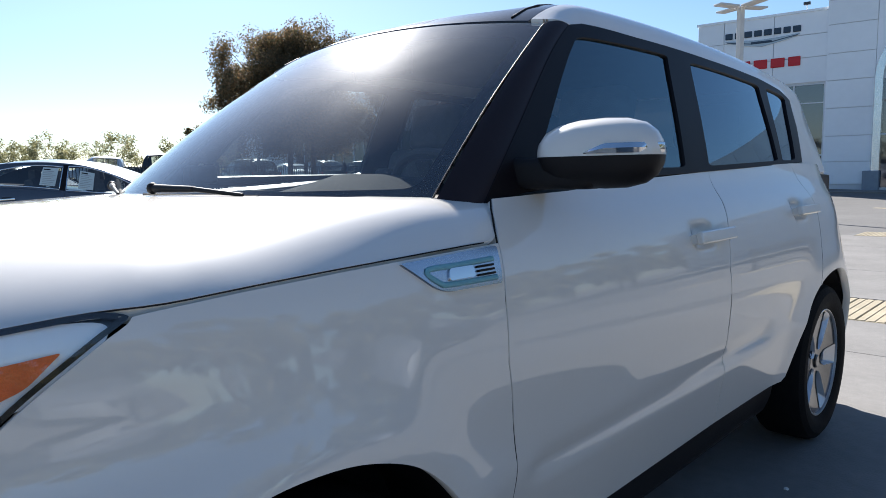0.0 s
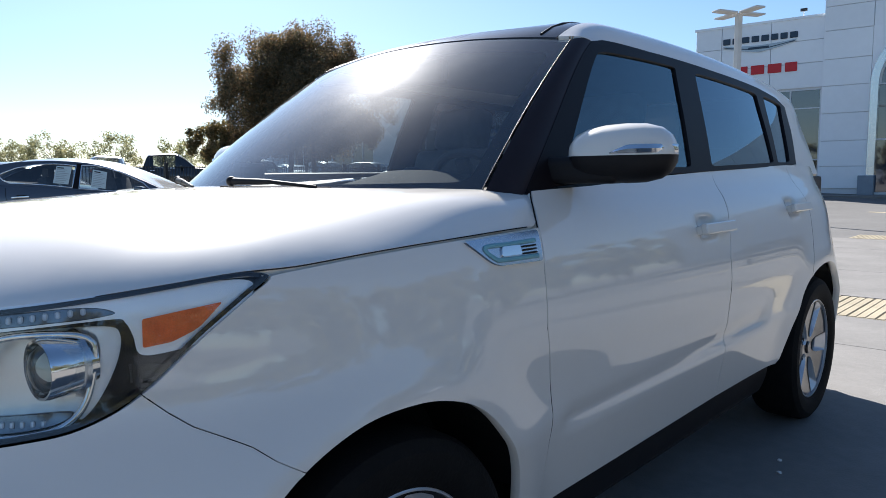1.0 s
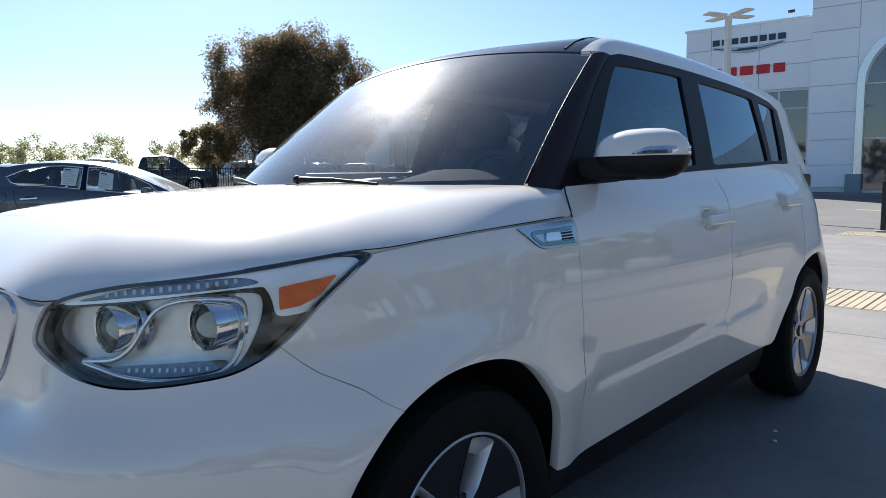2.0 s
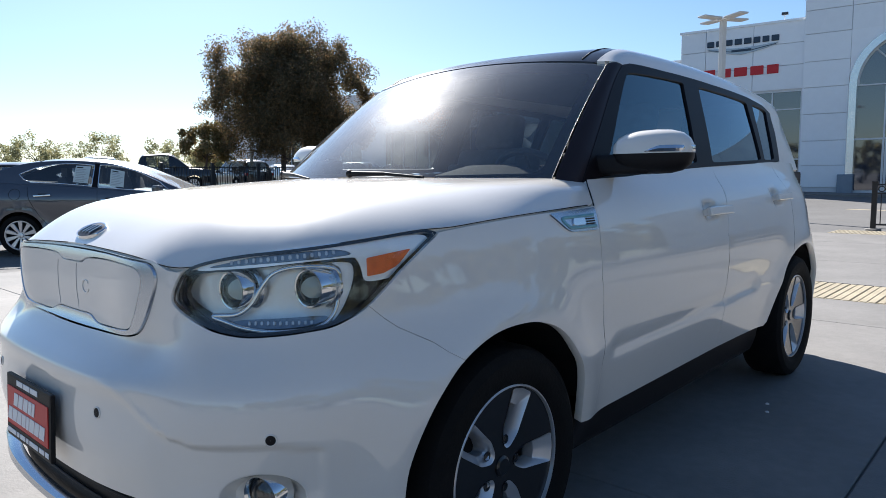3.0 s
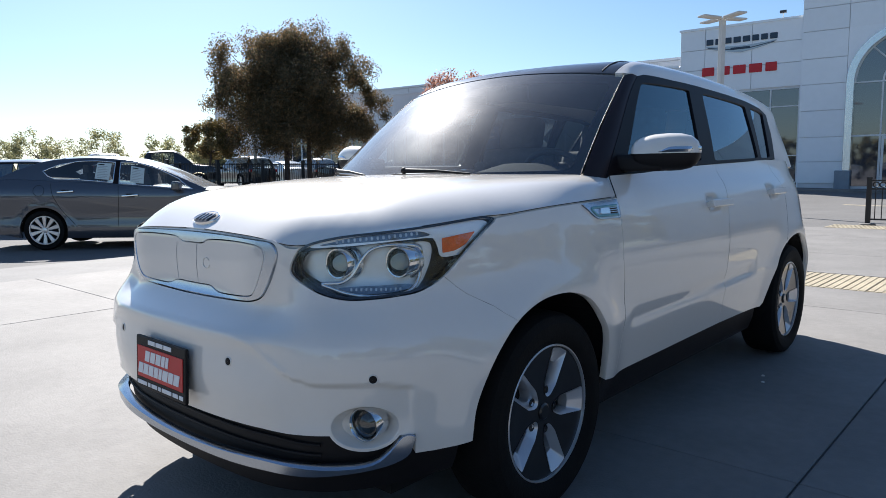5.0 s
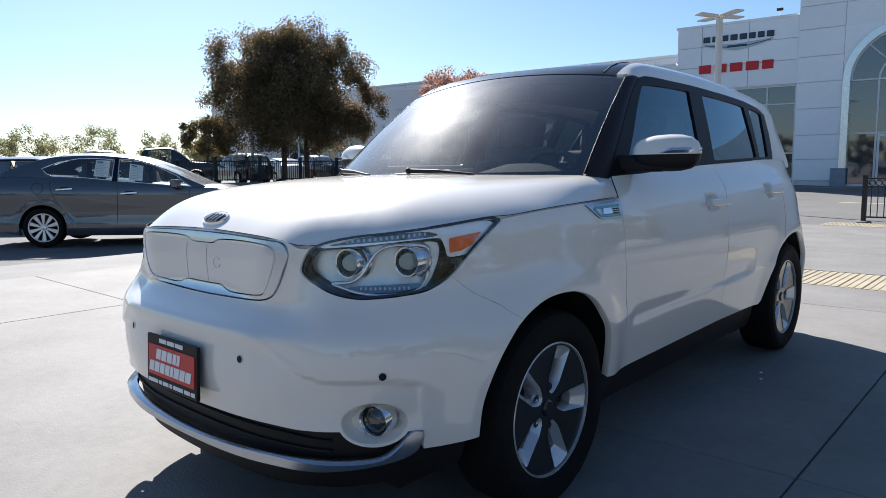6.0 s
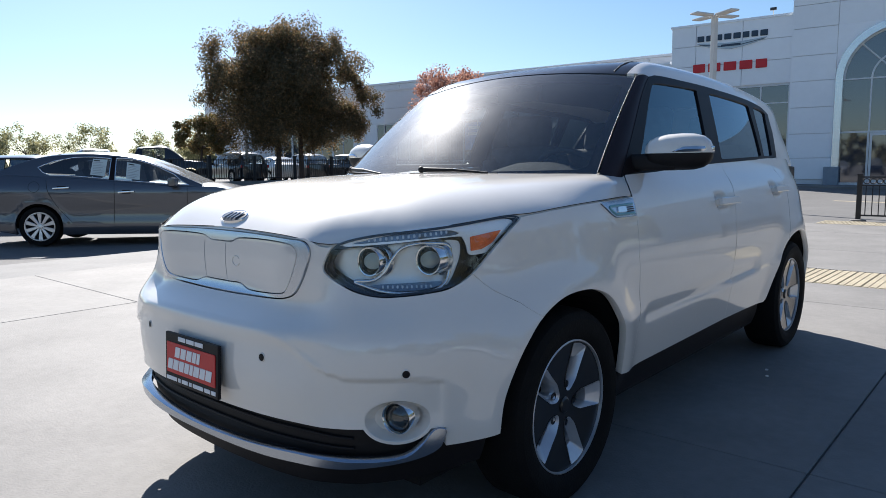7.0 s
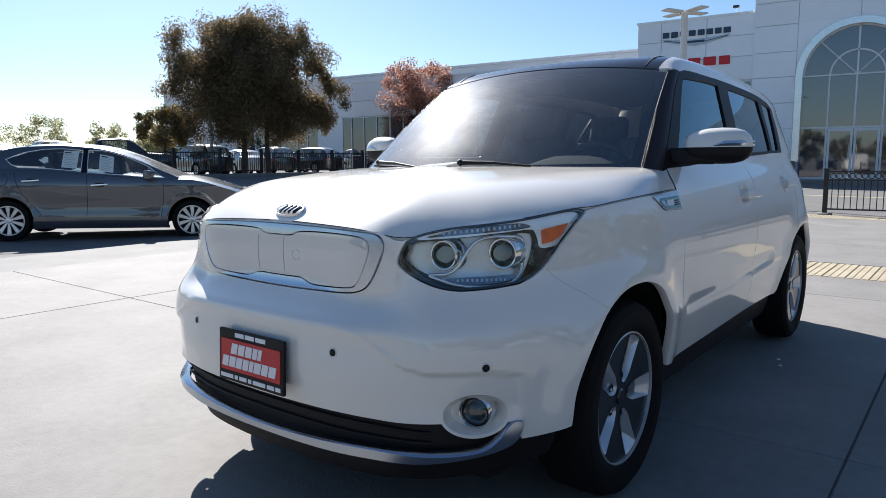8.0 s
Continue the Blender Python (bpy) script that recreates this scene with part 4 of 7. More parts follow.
def car_cabin(car):
    panel("windscreen", v2([(-0.955, 0.0), (-0.5, 0.0), (0, 0.0), (0.5, 0.0), (0.955, 0.0), (0.957, 0.5), (0.962, 0.99), (0.5, 0.995), (0, 0.995), (-0.5, 0.995), (-0.962, 0.99), (-0.957, 0.5)]), screen, WINDSHIELD, car, "clear laminated windscreen", grid=0.06, gap=0, depth=0.004).visible_shadow = False
    rim = v2([(-0.955, 0.0), (-0.5, 0.0), (0, 0.0), (0.5, 0.0), (0.955, 0.0), (0.957, 0.5), (0.962, 0.99), (0.5, 0.995), (0, 0.995), (-0.5, 0.995), (-0.962, 0.99), (-0.957, 0.5)])
    clear = rounded([(-0.905, 0.055, 0.05), (0, 0.050, 0.02), (0.905, 0.055, 0.05), (0.905, 0.89, 0.05), (0, 0.895, 0.02), (-0.905, 0.89, 0.05)])
    panel("windscreen_border", rim, screen, FRIT, car, "black printed border of the windscreen", grid=0.08, gap=0, lift=-0.006, depth=0.0004, holes=[clear], hole_gap=0)
    # cowl below the glass
    verts, faces = [], []
    for i in range(41):
        u = (-1 + i / 20) * 0.94
        p = Vector(screen(u, 0.0))
        verts += [p + Vector((0, 0.01, -0.004)), p + Vector((0, -0.05, -0.012)), p + Vector((0, -0.08, -0.05))]
    for i in range(40):
        for k in range(2):
            faces.append((3 * i + k, 3 * i + k + 1, 3 * i + k + 4, 3 * i + k + 3))
    mesh_object("cowl", verts, faces, BLACK_PLASTIC, car, "black plastic cowl")
    for u0, u1, v1 in ((0.06, 0.46, 0.012), (-0.72, -0.30, 0.012)):
        arm = bmesh.new()
        a = Vector(screen(u0, 0.035)) + Vector((0, -0.030, 0.016))
        b = Vector(screen((u0 + u1) / 2, 0.030)) + Vector((0, -0.018, 0.016))
        c = Vector(screen(u1, v1)) + Vector((0, -0.012, 0.012))
        rod(arm, a, b, 0.010, 0.007)
        rod(arm, b, c, 0.006, 0.004)
        bmesh.ops.create_uvsphere(arm, u_segments=12, v_segments=8, radius=0.014, matrix=Matrix.Translation(a))
        wa = part("wiper", arm, BLACK_PLASTIC, car, "black windscreen wiper", smooth=True)
        bl = bmesh.new()
        rod(bl, Vector(screen(u0 - 0.10, 0.022)) + Vector((0, -0.010, 0.006)), Vector(screen(u1 + 0.05, v1)) + Vector((0, -0.010, 0.006)), 0.005)
        part("wiper_blade", bl, RUBBER, wa)
    for sg in (-1, 1):
        mir = sg < 0
        ap = pillar(sg)
        panel("front_pillar", v2([(0, -0.03), (0.5, -0.03), (1.03, -0.03), (1.03, 0.5), (1.03, 1.0), (0.5, 1.01), (0, 1.0), (0, 0.5)]), ap, PILLAR_BLACK, car, "gloss black windscreen pillar", grid=0.12, vgrid=0.06, gap=0, depth=0.01, mirror=mir)
        tube_on("pillar_bead", dense(v2([(0.955, 0.0), (0.958, 0.5), (0.964, 0.99)]), 0.05, False), screen, GREY_ALLOY, car, r=0.0010, lift=0.001, mirror=mir, label="thin grey bead beside the windscreen")
        g1 = rounded([(-0.278, 2.06, 0.08), (0.233, 2.035, 0.05), (0.155, 0.44, 0.05), (-0.60, 0.44, 0.05)])
        g2 = rounded([(0.396, 2.02, 0.06), (1.058, 2.035, 0.08), (1.03, 0.55, 0.05), (0.329, 0.455, 0.05)])
        g3 = rounded([(1.158, 2.06, 0.05), (1.435, 2.06, 0.12), (1.285, 0.575, 0.06), (1.09, 0.56, 0.03)])
        top_line = [(-0.30, 2.26), (-0.24, 2.34), (0.05, 2.27), (0.58, 2.24), (1.10, 2.27), (1.38, 2.22), (1.52, 2.05), (1.49, 1.36), (1.39, 0.55)]
        frame_o = v2([(-0.785, 0.16), (-0.54, 1.22)] + top_line + [(1.0, 0.475), (0.3, 0.385), (-0.3, 0.325), (-0.62, 0.25)])
        panel("window_frame", frame_o, upper, BLACK_FRAME, car, "black side window frame", grid=0.06, vgrid=0.14, gap=0.001, lift=0.002, depth=0.02, holes=[g1, g2, g3], hole_gap=0, mirror=mir)
        for nm, g, mt, lb in (("front_door_glass", g1, SIDE_GLASS, "tinted front door glass"), ("rear_door_glass", g2, DARK_GLASS, "dark tinted rear door glass"), ("quarter_glass", g3, DARK_GLASS, "dark tinted quarter glass")):
            panel(nm, g, upper, mt, car, lb, grid=0.07, vgrid=0.2, gap=-0.004, lift=-0.006, depth=0.003, mirror=mir).visible_shadow = False
        rail = v2([(-0.372, 3.20), (-0.352, 2.75), (-0.318, 2.40)] + top_line + [(1.38, 0.35), (1.87, 0.35), (1.85, 1.2), (1.79, 2.3), (1.76, 3.0), (1.76, 3.3), (1.5, 3.3), (0.7, 3.3), (0.05, 3.28), (-0.2, 3.25)])
        panel("roof_rail", rail, upper, PAINT, car, "white roof side and rear pillar", grid=0.05, vgrid=0.12, gap=0.001, depth=0.02, mirror=mir, lift=0.001)
    # black roof panel
    edge = []
    for i in range(29):
        t = 6 - 2.77 * i / 28
        x = upper(-0.40, t)[0]
        edge.append((t, -0.437 + 0.075 * (x / 0.64) ** 2))
    right = [(y, t) for t, y in edge] + [(-0.2, 3.27), (0.05, 3.30), (0.7, 3.32), (1.5, 3.32), (1.765, 3.32), (1.79, 4.5), (1.80, 6.0)]

    def roof(y, t):
        return upper(y, t) if t <= 6 else (-upper(y, 12 - t)[0], *upper(y, 12 - t)[1:])
    outline = v2(right + [(y, 12 - t) for y, t in right[::-1] if t < 5.99])
    panel("roof_panel", outline, roof, BLACK_GLOSS, car, "gloss black roof panel", grid=0.08, vgrid=0.16, gap=0.001, depth=0.02)
    for sg in (-1, 1):
        tube_on("roof_joint", dense(v2([(-0.37, 3.62), (-0.2, 3.64), (0.6, 3.66), (1.74, 3.66)]), 0.05, False), upper, BLACK_PLASTIC, car, r=0.0032, lift=0.0, mirror=sg < 0)
    # tailgate closes the rear
    verts, faces = [], []
    for i in range(13):
        t = 0.25 + 3.2 * i / 12
        ye = 1.868 - 0.105 * i / 12
        p = Vector(upper(ye, t))
        verts += [(p.x - 0.004, ye, p.z), (-p.x + 0.004, ye, p.z)]
    for i in range(12):
        faces.append((2 * i, 2 * i + 1, 2 * i + 3, 2 * i + 2))
    mesh_object("tailgate", verts, faces, PAINT, car, "white tailgate", smooth=False)
    rp = v2([(4.93, 0.33), (S_END, 0.33), (S_END, 1.12), (4.86, 1.12), (4.93, 0.90)])
    for sg in (-1, 1):
        panel("rear_bumper", rp, body, PAINT, car, "", grid=0.08, mirror=sg < 0)


def door_mirror(car, sg):
    bm = bmesh.new()
    prof = [(-0.132, 0.16), (-0.128, 0.42), (-0.114, 0.66), (-0.088, 0.84), (-0.045, 0.96), (0.005, 1.0), (0.05, 0.96), (0.085, 0.80), (0.106, 0.54), (0.116, 0.26), (0.119, 0.06)]

    def shell(bm, z0, z1, grow):
        rings = []
        for x, k in prof:
            ring = []
            for j in range(19):
                w = math.pi * j / 18
                top = 0.062 * k ** 0.8
                dep = 0.060 * k ** 0.5
                y = -math.cos(w) * dep * (1.0 if math.cos(w) > 0 else 0.85)
                z = math.copysign(abs(math.sin(w)) ** 0.75, 1) * top
                ring.append(bm.verts.new((x * (1 + grow), y * (1 + grow), z0 + z * z1)))
            rings.append(ring)
        for a, b in zip(rings, rings[1:]):
            for j in range(18):
                bm.faces.new((a[j], a[j + 1], b[j + 1], b[j]))
        for r in (rings[0], rings[-1]):
            bm.faces.new(r)
        bm.faces.new([r[0] for r in rings] + [r[-1] for r in rings[::-1]])
    m = Matrix.Translation((0.915 if sg > 0 else -0.872, -0.590, 1.158 if sg > 0 else 1.172)) @ Matrix.Diagonal((sg, 1, 1, 1)) @ Matrix.Rotation(radians(12), 4, "Z")
    shell(bm, 0.0, 1.22, 0)
    bmesh.ops.transform(bm, matrix=m, verts=bm.verts)
    base = part("door_mirror", bm, PAINT, car, "white door mirror with a black foot and silver lamp strip", smooth=True, angle=50)
    bm = bmesh.new()
    shell(bm, 0.0, -1.05, -0.01)
    box(bm, (-0.125, 0.005, -0.033), (0.23, 0.095, 0.066), bevel=0.024, seg=4)
    bmesh.ops.transform(bm, matrix=m, verts=bm.verts)
    part("mirror_foot", bm, BLACK_PLASTIC, base, "black mirror base", smooth=True, angle=50)
    bm = bmesh.new()
    n = 16
    for i in range(n + 1):
        t = i / n
        x = -0.020 + 0.143 * t
        y = -0.0635 + 0.050 * max(0, (t - 0.45) / 0.55) ** 2.4
        h = 0.003 + 0.016 * min(1, t * 3.5)
        for z in (0.004, 0.004 + h, 0.004 + h * 0.5):
            bm.verts.new((x, y - (0.004 if z == 0.004 + h * 0.5 else 0), z))
    bm.verts.ensure_lookup_table()
    for i in range(n):
        a = bm.verts[3 * i:3 * i + 3]
        b = bm.verts[3 * i + 3:3 * i + 6]
        bm.faces.new((a[0], a[2], b[2], b[0]))
        bm.faces.new((a[2], a[1], b[1], b[2]))
    bmesh.ops.transform(bm, matrix=m, verts=bm.verts)
    part("mirror_lamp_strip", bm, CHROME, base, "silver lamp strip", smooth=True)
    bm = bmesh.new()
    box(bm, (-0.01, 0.044, 0.014), (0.17, 0.006, 0.075), bevel=0.003)
    bmesh.ops.transform(bm, matrix=m, verts=bm.verts)
    part("mirror_glass", bm, CHROME, base, "mirror glass")


def licence_plate(car):
    """Dealer card in a black frame; its writing is shown as plain bars."""
    m = Matrix.Translation((0.006, -2.146, 0.510)) @ pose(0, 0, 0, 90 - 3, 0, 0)
    bm = bmesh.new()
    box(bm, (0, 0, 0), (0.318, 0.165, 0.012), bevel=0.006, seg=2)
    bmesh.ops.transform(bm, matrix=m, verts=bm.verts)
    pl = part("plate_frame", bm, BLACK_PLASTIC, car, "black plate frame with a red card and white bars")
    bm = bmesh.new()
    box(bm, (0, 0.002, 0.006), (0.292, 0.100, 0.004), bevel=0.004)
    bmesh.ops.transform(bm, matrix=m, verts=bm.verts)
    part("plate_card", bm, PLATE_RED, pl, "red card")
    rows = [(-0.075, 0.068, 0.150, 0.014), (-0.09, 0.024, 0.150, 0.034), (-0.135, -0.018, 0.262, 0.034), (-0.148, -0.066, 0.295, 0.013)]
    cut = [[0.30, 0.34, 0.64, 0.68], [0.20, 0.235, 0.44, 0.475, 0.68, 0.71, 0.86, 0.885], [0.115, 0.13, 0.25, 0.265, 0.38, 0.395, 0.50, 0.515, 0.59, 0.605, 0.73, 0.745, 0.86, 0.875], [0.22, 0.245, 0.30, 0.325, 0.45, 0.475, 0.53, 0.555, 0.76, 0.785, 0.90, 0.92]]
    for (x, y, w, h), cs in zip(rows, cut):
        ends = [0] + cs + [1]
        for a, b in zip(ends[::2], ends[1::2]):
            bm = bmesh.new()
            box(bm, (0, 0, 0), (w * (b - a), h, 0.002), bevel=0.0008, seg=1)
            lean = 0.22 if h > 0.02 else 0.0
            for v in bm.verts:
                v.co.x += lean * v.co.y
            bmesh.ops.translate(bm, verts=bm.verts, vec=(x + w * (a + b) / 2, y, 0.0088 if h > 0.02 else 0.0068))
            bmesh.ops.transform(bm, matrix=m, verts=bm.verts)
            part("print_bar", bm, INK_WHITE, pl)


def car_inside(car):
    bm = bmesh.new()
    box(bm, (0, -1.28, 0.55), (1.10, 0.80, 0.62))
    box(bm, (0, -1.10, 0.86), (1.04, 0.7, 0.14))
    box(bm, (0, -1.80, 0.62), (0.72, 0.24, 0.44))
    part("engine_bay", bm, DARK_VOID, car)
    bm = bmesh.new()
    box(bm, (0, 0.0, 0.33), (1.52, 1.72, 0.24))
    box(bm, (0, 1.35, 0.50), (1.16, 1.2, 0.58))
    box(bm, (0, -0.1, 0.22), (1.30, 3.4, 0.08))
    part("underbody", bm, DARK_VOID, car)
    for sg in (-1, 1):
        for y in (-HUB_Y, HUB_Y):
            bm = bmesh.new()
            n = 24
            ring = []
            for x in (0.60, 0.838):
                ring.append([bm.verts.new((x * sg, y + 0.405 * math.cos(w), HUB_Z + 0.405 * math.sin(w))) for w in np.linspace(0.22, math.pi - 0.22, n)])
            for i in range(n - 1):
                bm.faces.new((ring[0][i], ring[0][i + 1], ring[1][i + 1], ring[1][i]))
            bm.faces.new(ring[0])
            part("wheel_arch_liner", bm, DARK_VOID, car, "black wheel arch liner")
        bm = bmesh.new()
        box(bm, (0.70 * sg, -0.05, 0.80), (0.06, 1.5, 0.56), bevel=0.02)
        box(bm, (0.69 * sg, 1.2, 0.85), (0.06, 1.2, 0.50), bevel=0.02)
        part("door_lining", bm, CABIN, car, "dark door lining")
    bm = bmesh.new()
    sec = [(-1.12, 1.055), (-0.98, 1.075), (-0.80, 1.085), (-0.66, 1.075), (-0.60, 1.03), (-0.58, 0.9), (-0.62, 0.7)]
    rings = [[bm.verts.new((x, y + 0.25 * (x / 0.745) ** 2 * (1 if y < -0.9 else 0.2), z + (0.046 * math.exp(-((x - 0.38) / 0.17) ** 4) if -0.85 < y < -0.62 else 0))) for y, z in sec] for x in np.linspace(-0.70, 0.70, 29)]
    for a, b in zip(rings, rings[1:]):
        for i in range(len(sec) - 1):
            bm.faces.new((a[i], a[i + 1], b[i + 1], b[i]))
    part("dashboard", bm, DASH, car, "grey moulded dashboard", smooth=True, angle=60)
    bm = bmesh.new()
    lathe(bm, [(0.185 + 0.014 * math.cos(w), 0.014 * math.sin(w)) for w in np.linspace(0, 2 * math.pi, 10, endpoint=False)], Matrix.Translation((0.36, -0.46, 1.02)) @ Matrix.Rotation(radians(-62), 4, "X"), 40, True)
    wl = part("steering_wheel", bm, CABIN, car, "dark steering wheel", smooth=True)
    bm = bmesh.new()
    mm = Matrix.Translation((0.36, -0.46, 1.02)) @ Matrix.Rotation(radians(-62), 4, "X")
    box(bm, (0, 0, -0.01), (0.34, 0.05, 0.02), bevel=0.008)
    box(bm, (0, -0.02, -0.012), (0.14, 0.12, 0.04), bevel=0.02)
    box(bm, (0, -0.09, -0.012), (0.05, 0.16, 0.02), bevel=0.008)
    bmesh.ops.transform(bm, matrix=mm, verts=bm.verts)
    part("wheel_spokes", bm, CABIN, wl, smooth=True)
    for x in (-0.37, 0.37):
        for y, w in ((-0.02, 0.50), (0.90, 0.56)):
            bm = bmesh.new()
            box(bm, (x, y - 0.18, 0.62), (w, 0.52, 0.20), bevel=0.07, seg=4)
            st = part("seat", bm, SEAT_CLOTH, car, "grey cloth car seat", smooth=True, angle=60)
            bm = bmesh.new()
            box(bm, (0, 0, 0.30), (w * 0.94, 0.16, 0.62), bevel=0.07, seg=4)
            for sgn in (-1, 1):
                box(bm, (sgn * w * 0.40, -0.05, 0.26), (0.10, 0.16, 0.50), bevel=0.045, seg=3)
            bmesh.ops.transform(bm, matrix=Matrix.Translation((x, y + 0.12, 0.64)) @ Matrix.Rotation(radians(-17), 4, "X"), verts=bm.verts)
            part("seat_back", bm, SEAT_CLOTH, st, smooth=True, angle=60)
            bm = bmesh.new()
            box(bm, (0, 0, 0.70), (0.26, 0.11, 0.19), bevel=0.05, seg=4)
            for k in (-0.06, 0.06):
                rod(bm, (k, 0, 0.56), (k, 0, 0.66), 0.007)
            bmesh.ops.transform(bm, matrix=Matrix.Translation((x, y + 0.12, 0.64)) @ Matrix.Rotation(radians(-15), 4, "X"), verts=bm.verts)
            part("headrest", bm, SEAT_CLOTH, st, "", smooth=True, angle=60)
    bm = bmesh.new()
    box(bm, (0, -0.36, 1.465), (0.25, 0.035, 0.075), bevel=0.016, seg=3)
    rod(bm, (0, -0.40, 1.54), (0, -0.37, 1.48), 0.010)
    part("rear_view_mirror", bm, CABIN, car, "dark rear-view mirror", smooth=True)
    bm = bmesh.new()
    box(bm, (0, 0.75, 1.535), (1.00, 2.1, 0.02), bevel=0.008)
    part("headliner", bm, CABIN, car, "dark headliner")


SEAM_GREY = material("grey_seam", (0.38, 0.38, 0.38), rough=0.6)
EMBLEM = material("emblem_dark", (0.02, 0.028, 0.045), rough=0.5, spec=0.2, var=0.1)
LAMP_GREY = material("lamp_inner_grey", (0.80, 0.78, 0.76), rough=0.34, metal=0.6, var=0.10, scale=16, bump=0.03, bscale=30)
LAMP_BOWL = material("projector_bowl", (0.17, 0.19, 0.195), rough=0.25, metal=0.6, var=0.2)
LAMP_GLASS = glass_material("lamp_glass", (0.72, 0.78, 0.78), mirror=0.3)
BROW = material("silver_lamp_trim", (0.92, 0.93, 0.95), rough=0.25, metal=0.25, coat=0.6, var=0.05)
LED_CELL = material("led_cell", (0.55, 0.60, 0.68), rough=0.25, metal=0.3, var=0.2)
LED_GLASS = material("led_cover", (0.12, 0.15, 0.20), rough=0.12, metal=0.4, coat=1.0, var=0.5, scale=60)
FRIT = material("black_glass_print", (0.004, 0.0035, 0.0045), rough=0.9, spec=0.0, var=0.2)
BLACK_FRAME = material("black_window_trim", (0.010, 0.008, 0.010), rough=0.42, spec=0.16, var=0.2)


def white_car():
    car = tagged(empty("car"), "pearl white compact hatchback with black roof and pillars", "car")
    car_shell(car)
    for sg in (-1, 1):
        headlight(car, sg)
        door_mirror(car, sg)
    car_cabin(car)
    licence_plate(car)
    car_inside(car)
    for sg in (-1, 1):
        for y in (-HUB_Y, HUB_Y):
            add_wheel(car, Matrix.Translation((0.862 * sg, y, HUB_Z)) @ Matrix.Rotation(math.pi if sg < 0 else 0, 4, "Z"))
    return car


# ---- setting materials ----
CONCRETE = material("pale_concrete", (0.212, 0.203, 0.190), rough=0.8, var=0.24, scale=1.6, bump=0.16, bscale=90, rand=0.04)
ASPHALT = material("weathered_asphalt", (0.150, 0.146, 0.140), rough=0.9, var=0.24, scale=0.6, bump=0.2, bscale=130)
YELLOW = material("pale_yellow_paving", (0.375, 0.325, 0.225), rough=0.85, var=0.18, scale=3, bump=0.1, bscale=80, rand=0.08)
LINE_WHITE = material("worn_white_line", (0.70, 0.70, 0.68), rough=0.8, var=0.2, scale=4)
KERB = material("grey_kerb", (0.21, 0.205, 0.195), rough=0.85, var=0.2, scale=2, bump=0.12, bscale=70)
WALL_WHITE = material("painted_wall_panel", (0.90, 0.93, 0.96), rough=0.55, var=0.05, scale=0.4, bump=0.04, bscale=40, rand=0.025)
WALL_GREY = material("grey_wall_panel", (0.72, 0.735, 0.76), rough=0.6, var=0.06, scale=0.3, bump=0.04, bscale=30, rand=0.04)
WALL_BASE = material("dark_wall_base", (0.10, 0.11, 0.12), rough=0.7, var=0.2, scale=3, bump=0.1)
STONE = material("grey_stone_base", (0.26, 0.30, 0.35), rough=0.6, var=0.15, scale=5, bump=0.1)
FRAME_WHITE = material("white_window_bar", (0.66, 0.68, 0.70), rough=0.4, metal=0.2, var=0.04)
SHOP_GLASS = material("dark_shop_glass", (0.022, 0.034, 0.060), rough=0.04, coat=1.0, spec=0.7, var=0.3, scale=0.6)
SHOP_GLASS.node_tree.nodes["Principled BSDF"].inputs["Coat IOR"].default_value = 2.0
ARCH_TRIM = material("silver_arch_trim", (0.74, 0.78, 0.80), rough=0.26, metal=0.85, var=0.05)
SIGN_GREY = material("dark_sign_metal", (0.05, 0.07, 0.10), rough=0.35, metal=0.6, var=0.1)
WING_SILVER = material("wing_silver", (0.40, 0.43, 0.47), rough=0.3, metal=0.8, var=0.1)
SIGN_RED = material("red_sign_face", (0.55, 0.02, 0.03), rough=0.4, var=0.1)
IRON = material("black_iron", (0.014, 0.014, 0.015), rough=0.5, var=0.3, scale=10, bump=0.1)
POLE_WHITE = material("white_pole_paint", (0.66, 0.64, 0.60), rough=0.5, var=0.1, scale=4)
BARK = material("brown_bark", (0.09, 0.065, 0.05), rough=0.95, var=0.4, scale=6, bump=0.6, bscale=25)
POSTER_BLUE = material("blue_poster", (0.10, 0.28, 0.62), rough=0.5, var=0.2, scale=1.2)
PAPER = material("white_paper", (0.58, 0.66, 0.65), rough=0.7, var=0.05)
PRINT_GREY = material("grey_print", (0.36, 0.40, 0.41), rough=0.7, var=0.1)


def leaf_material(name, a, b, c):
    """Leaves: each leaf takes its own tone between three colours, and lets some light through."""
    m = bpy.data.materials.new(name)
    m.use_nodes = True
    nt = m.node_tree
    p = nt.nodes["Principled BSDF"]
    g = nt.nodes.new("ShaderNodeNewGeometry")
    r = nt.nodes.new("ShaderNodeValToRGB")
    r.color_ramp.elements[0].color, r.color_ramp.elements[1].color = (*a, 1), (*c, 1)
    r.color_ramp.elements.new(0.55).color = (*b, 1)
    nt.links.new(g.outputs["Random Per Island"], r.inputs["Fac"])
    nt.links.new(r.outputs["Color"], p.inputs["Base Color"])
    p.inputs["Roughness"].default_value = 0.6
    t, mx = nt.nodes.new("ShaderNodeBsdfTranslucent"), nt.nodes.new("ShaderNodeMixShader")
    nt.links.new(r.outputs["Color"], t.inputs["Color"])
    mx.inputs[0].default_value = 0.5
    nt.links.new(p.outputs[0], mx.inputs[1])
    nt.links.new(t.outputs[0], mx.inputs[2])
    nt.links.new(mx.outputs[0], nt.nodes["Material Output"].inputs["Surface"])
    return m


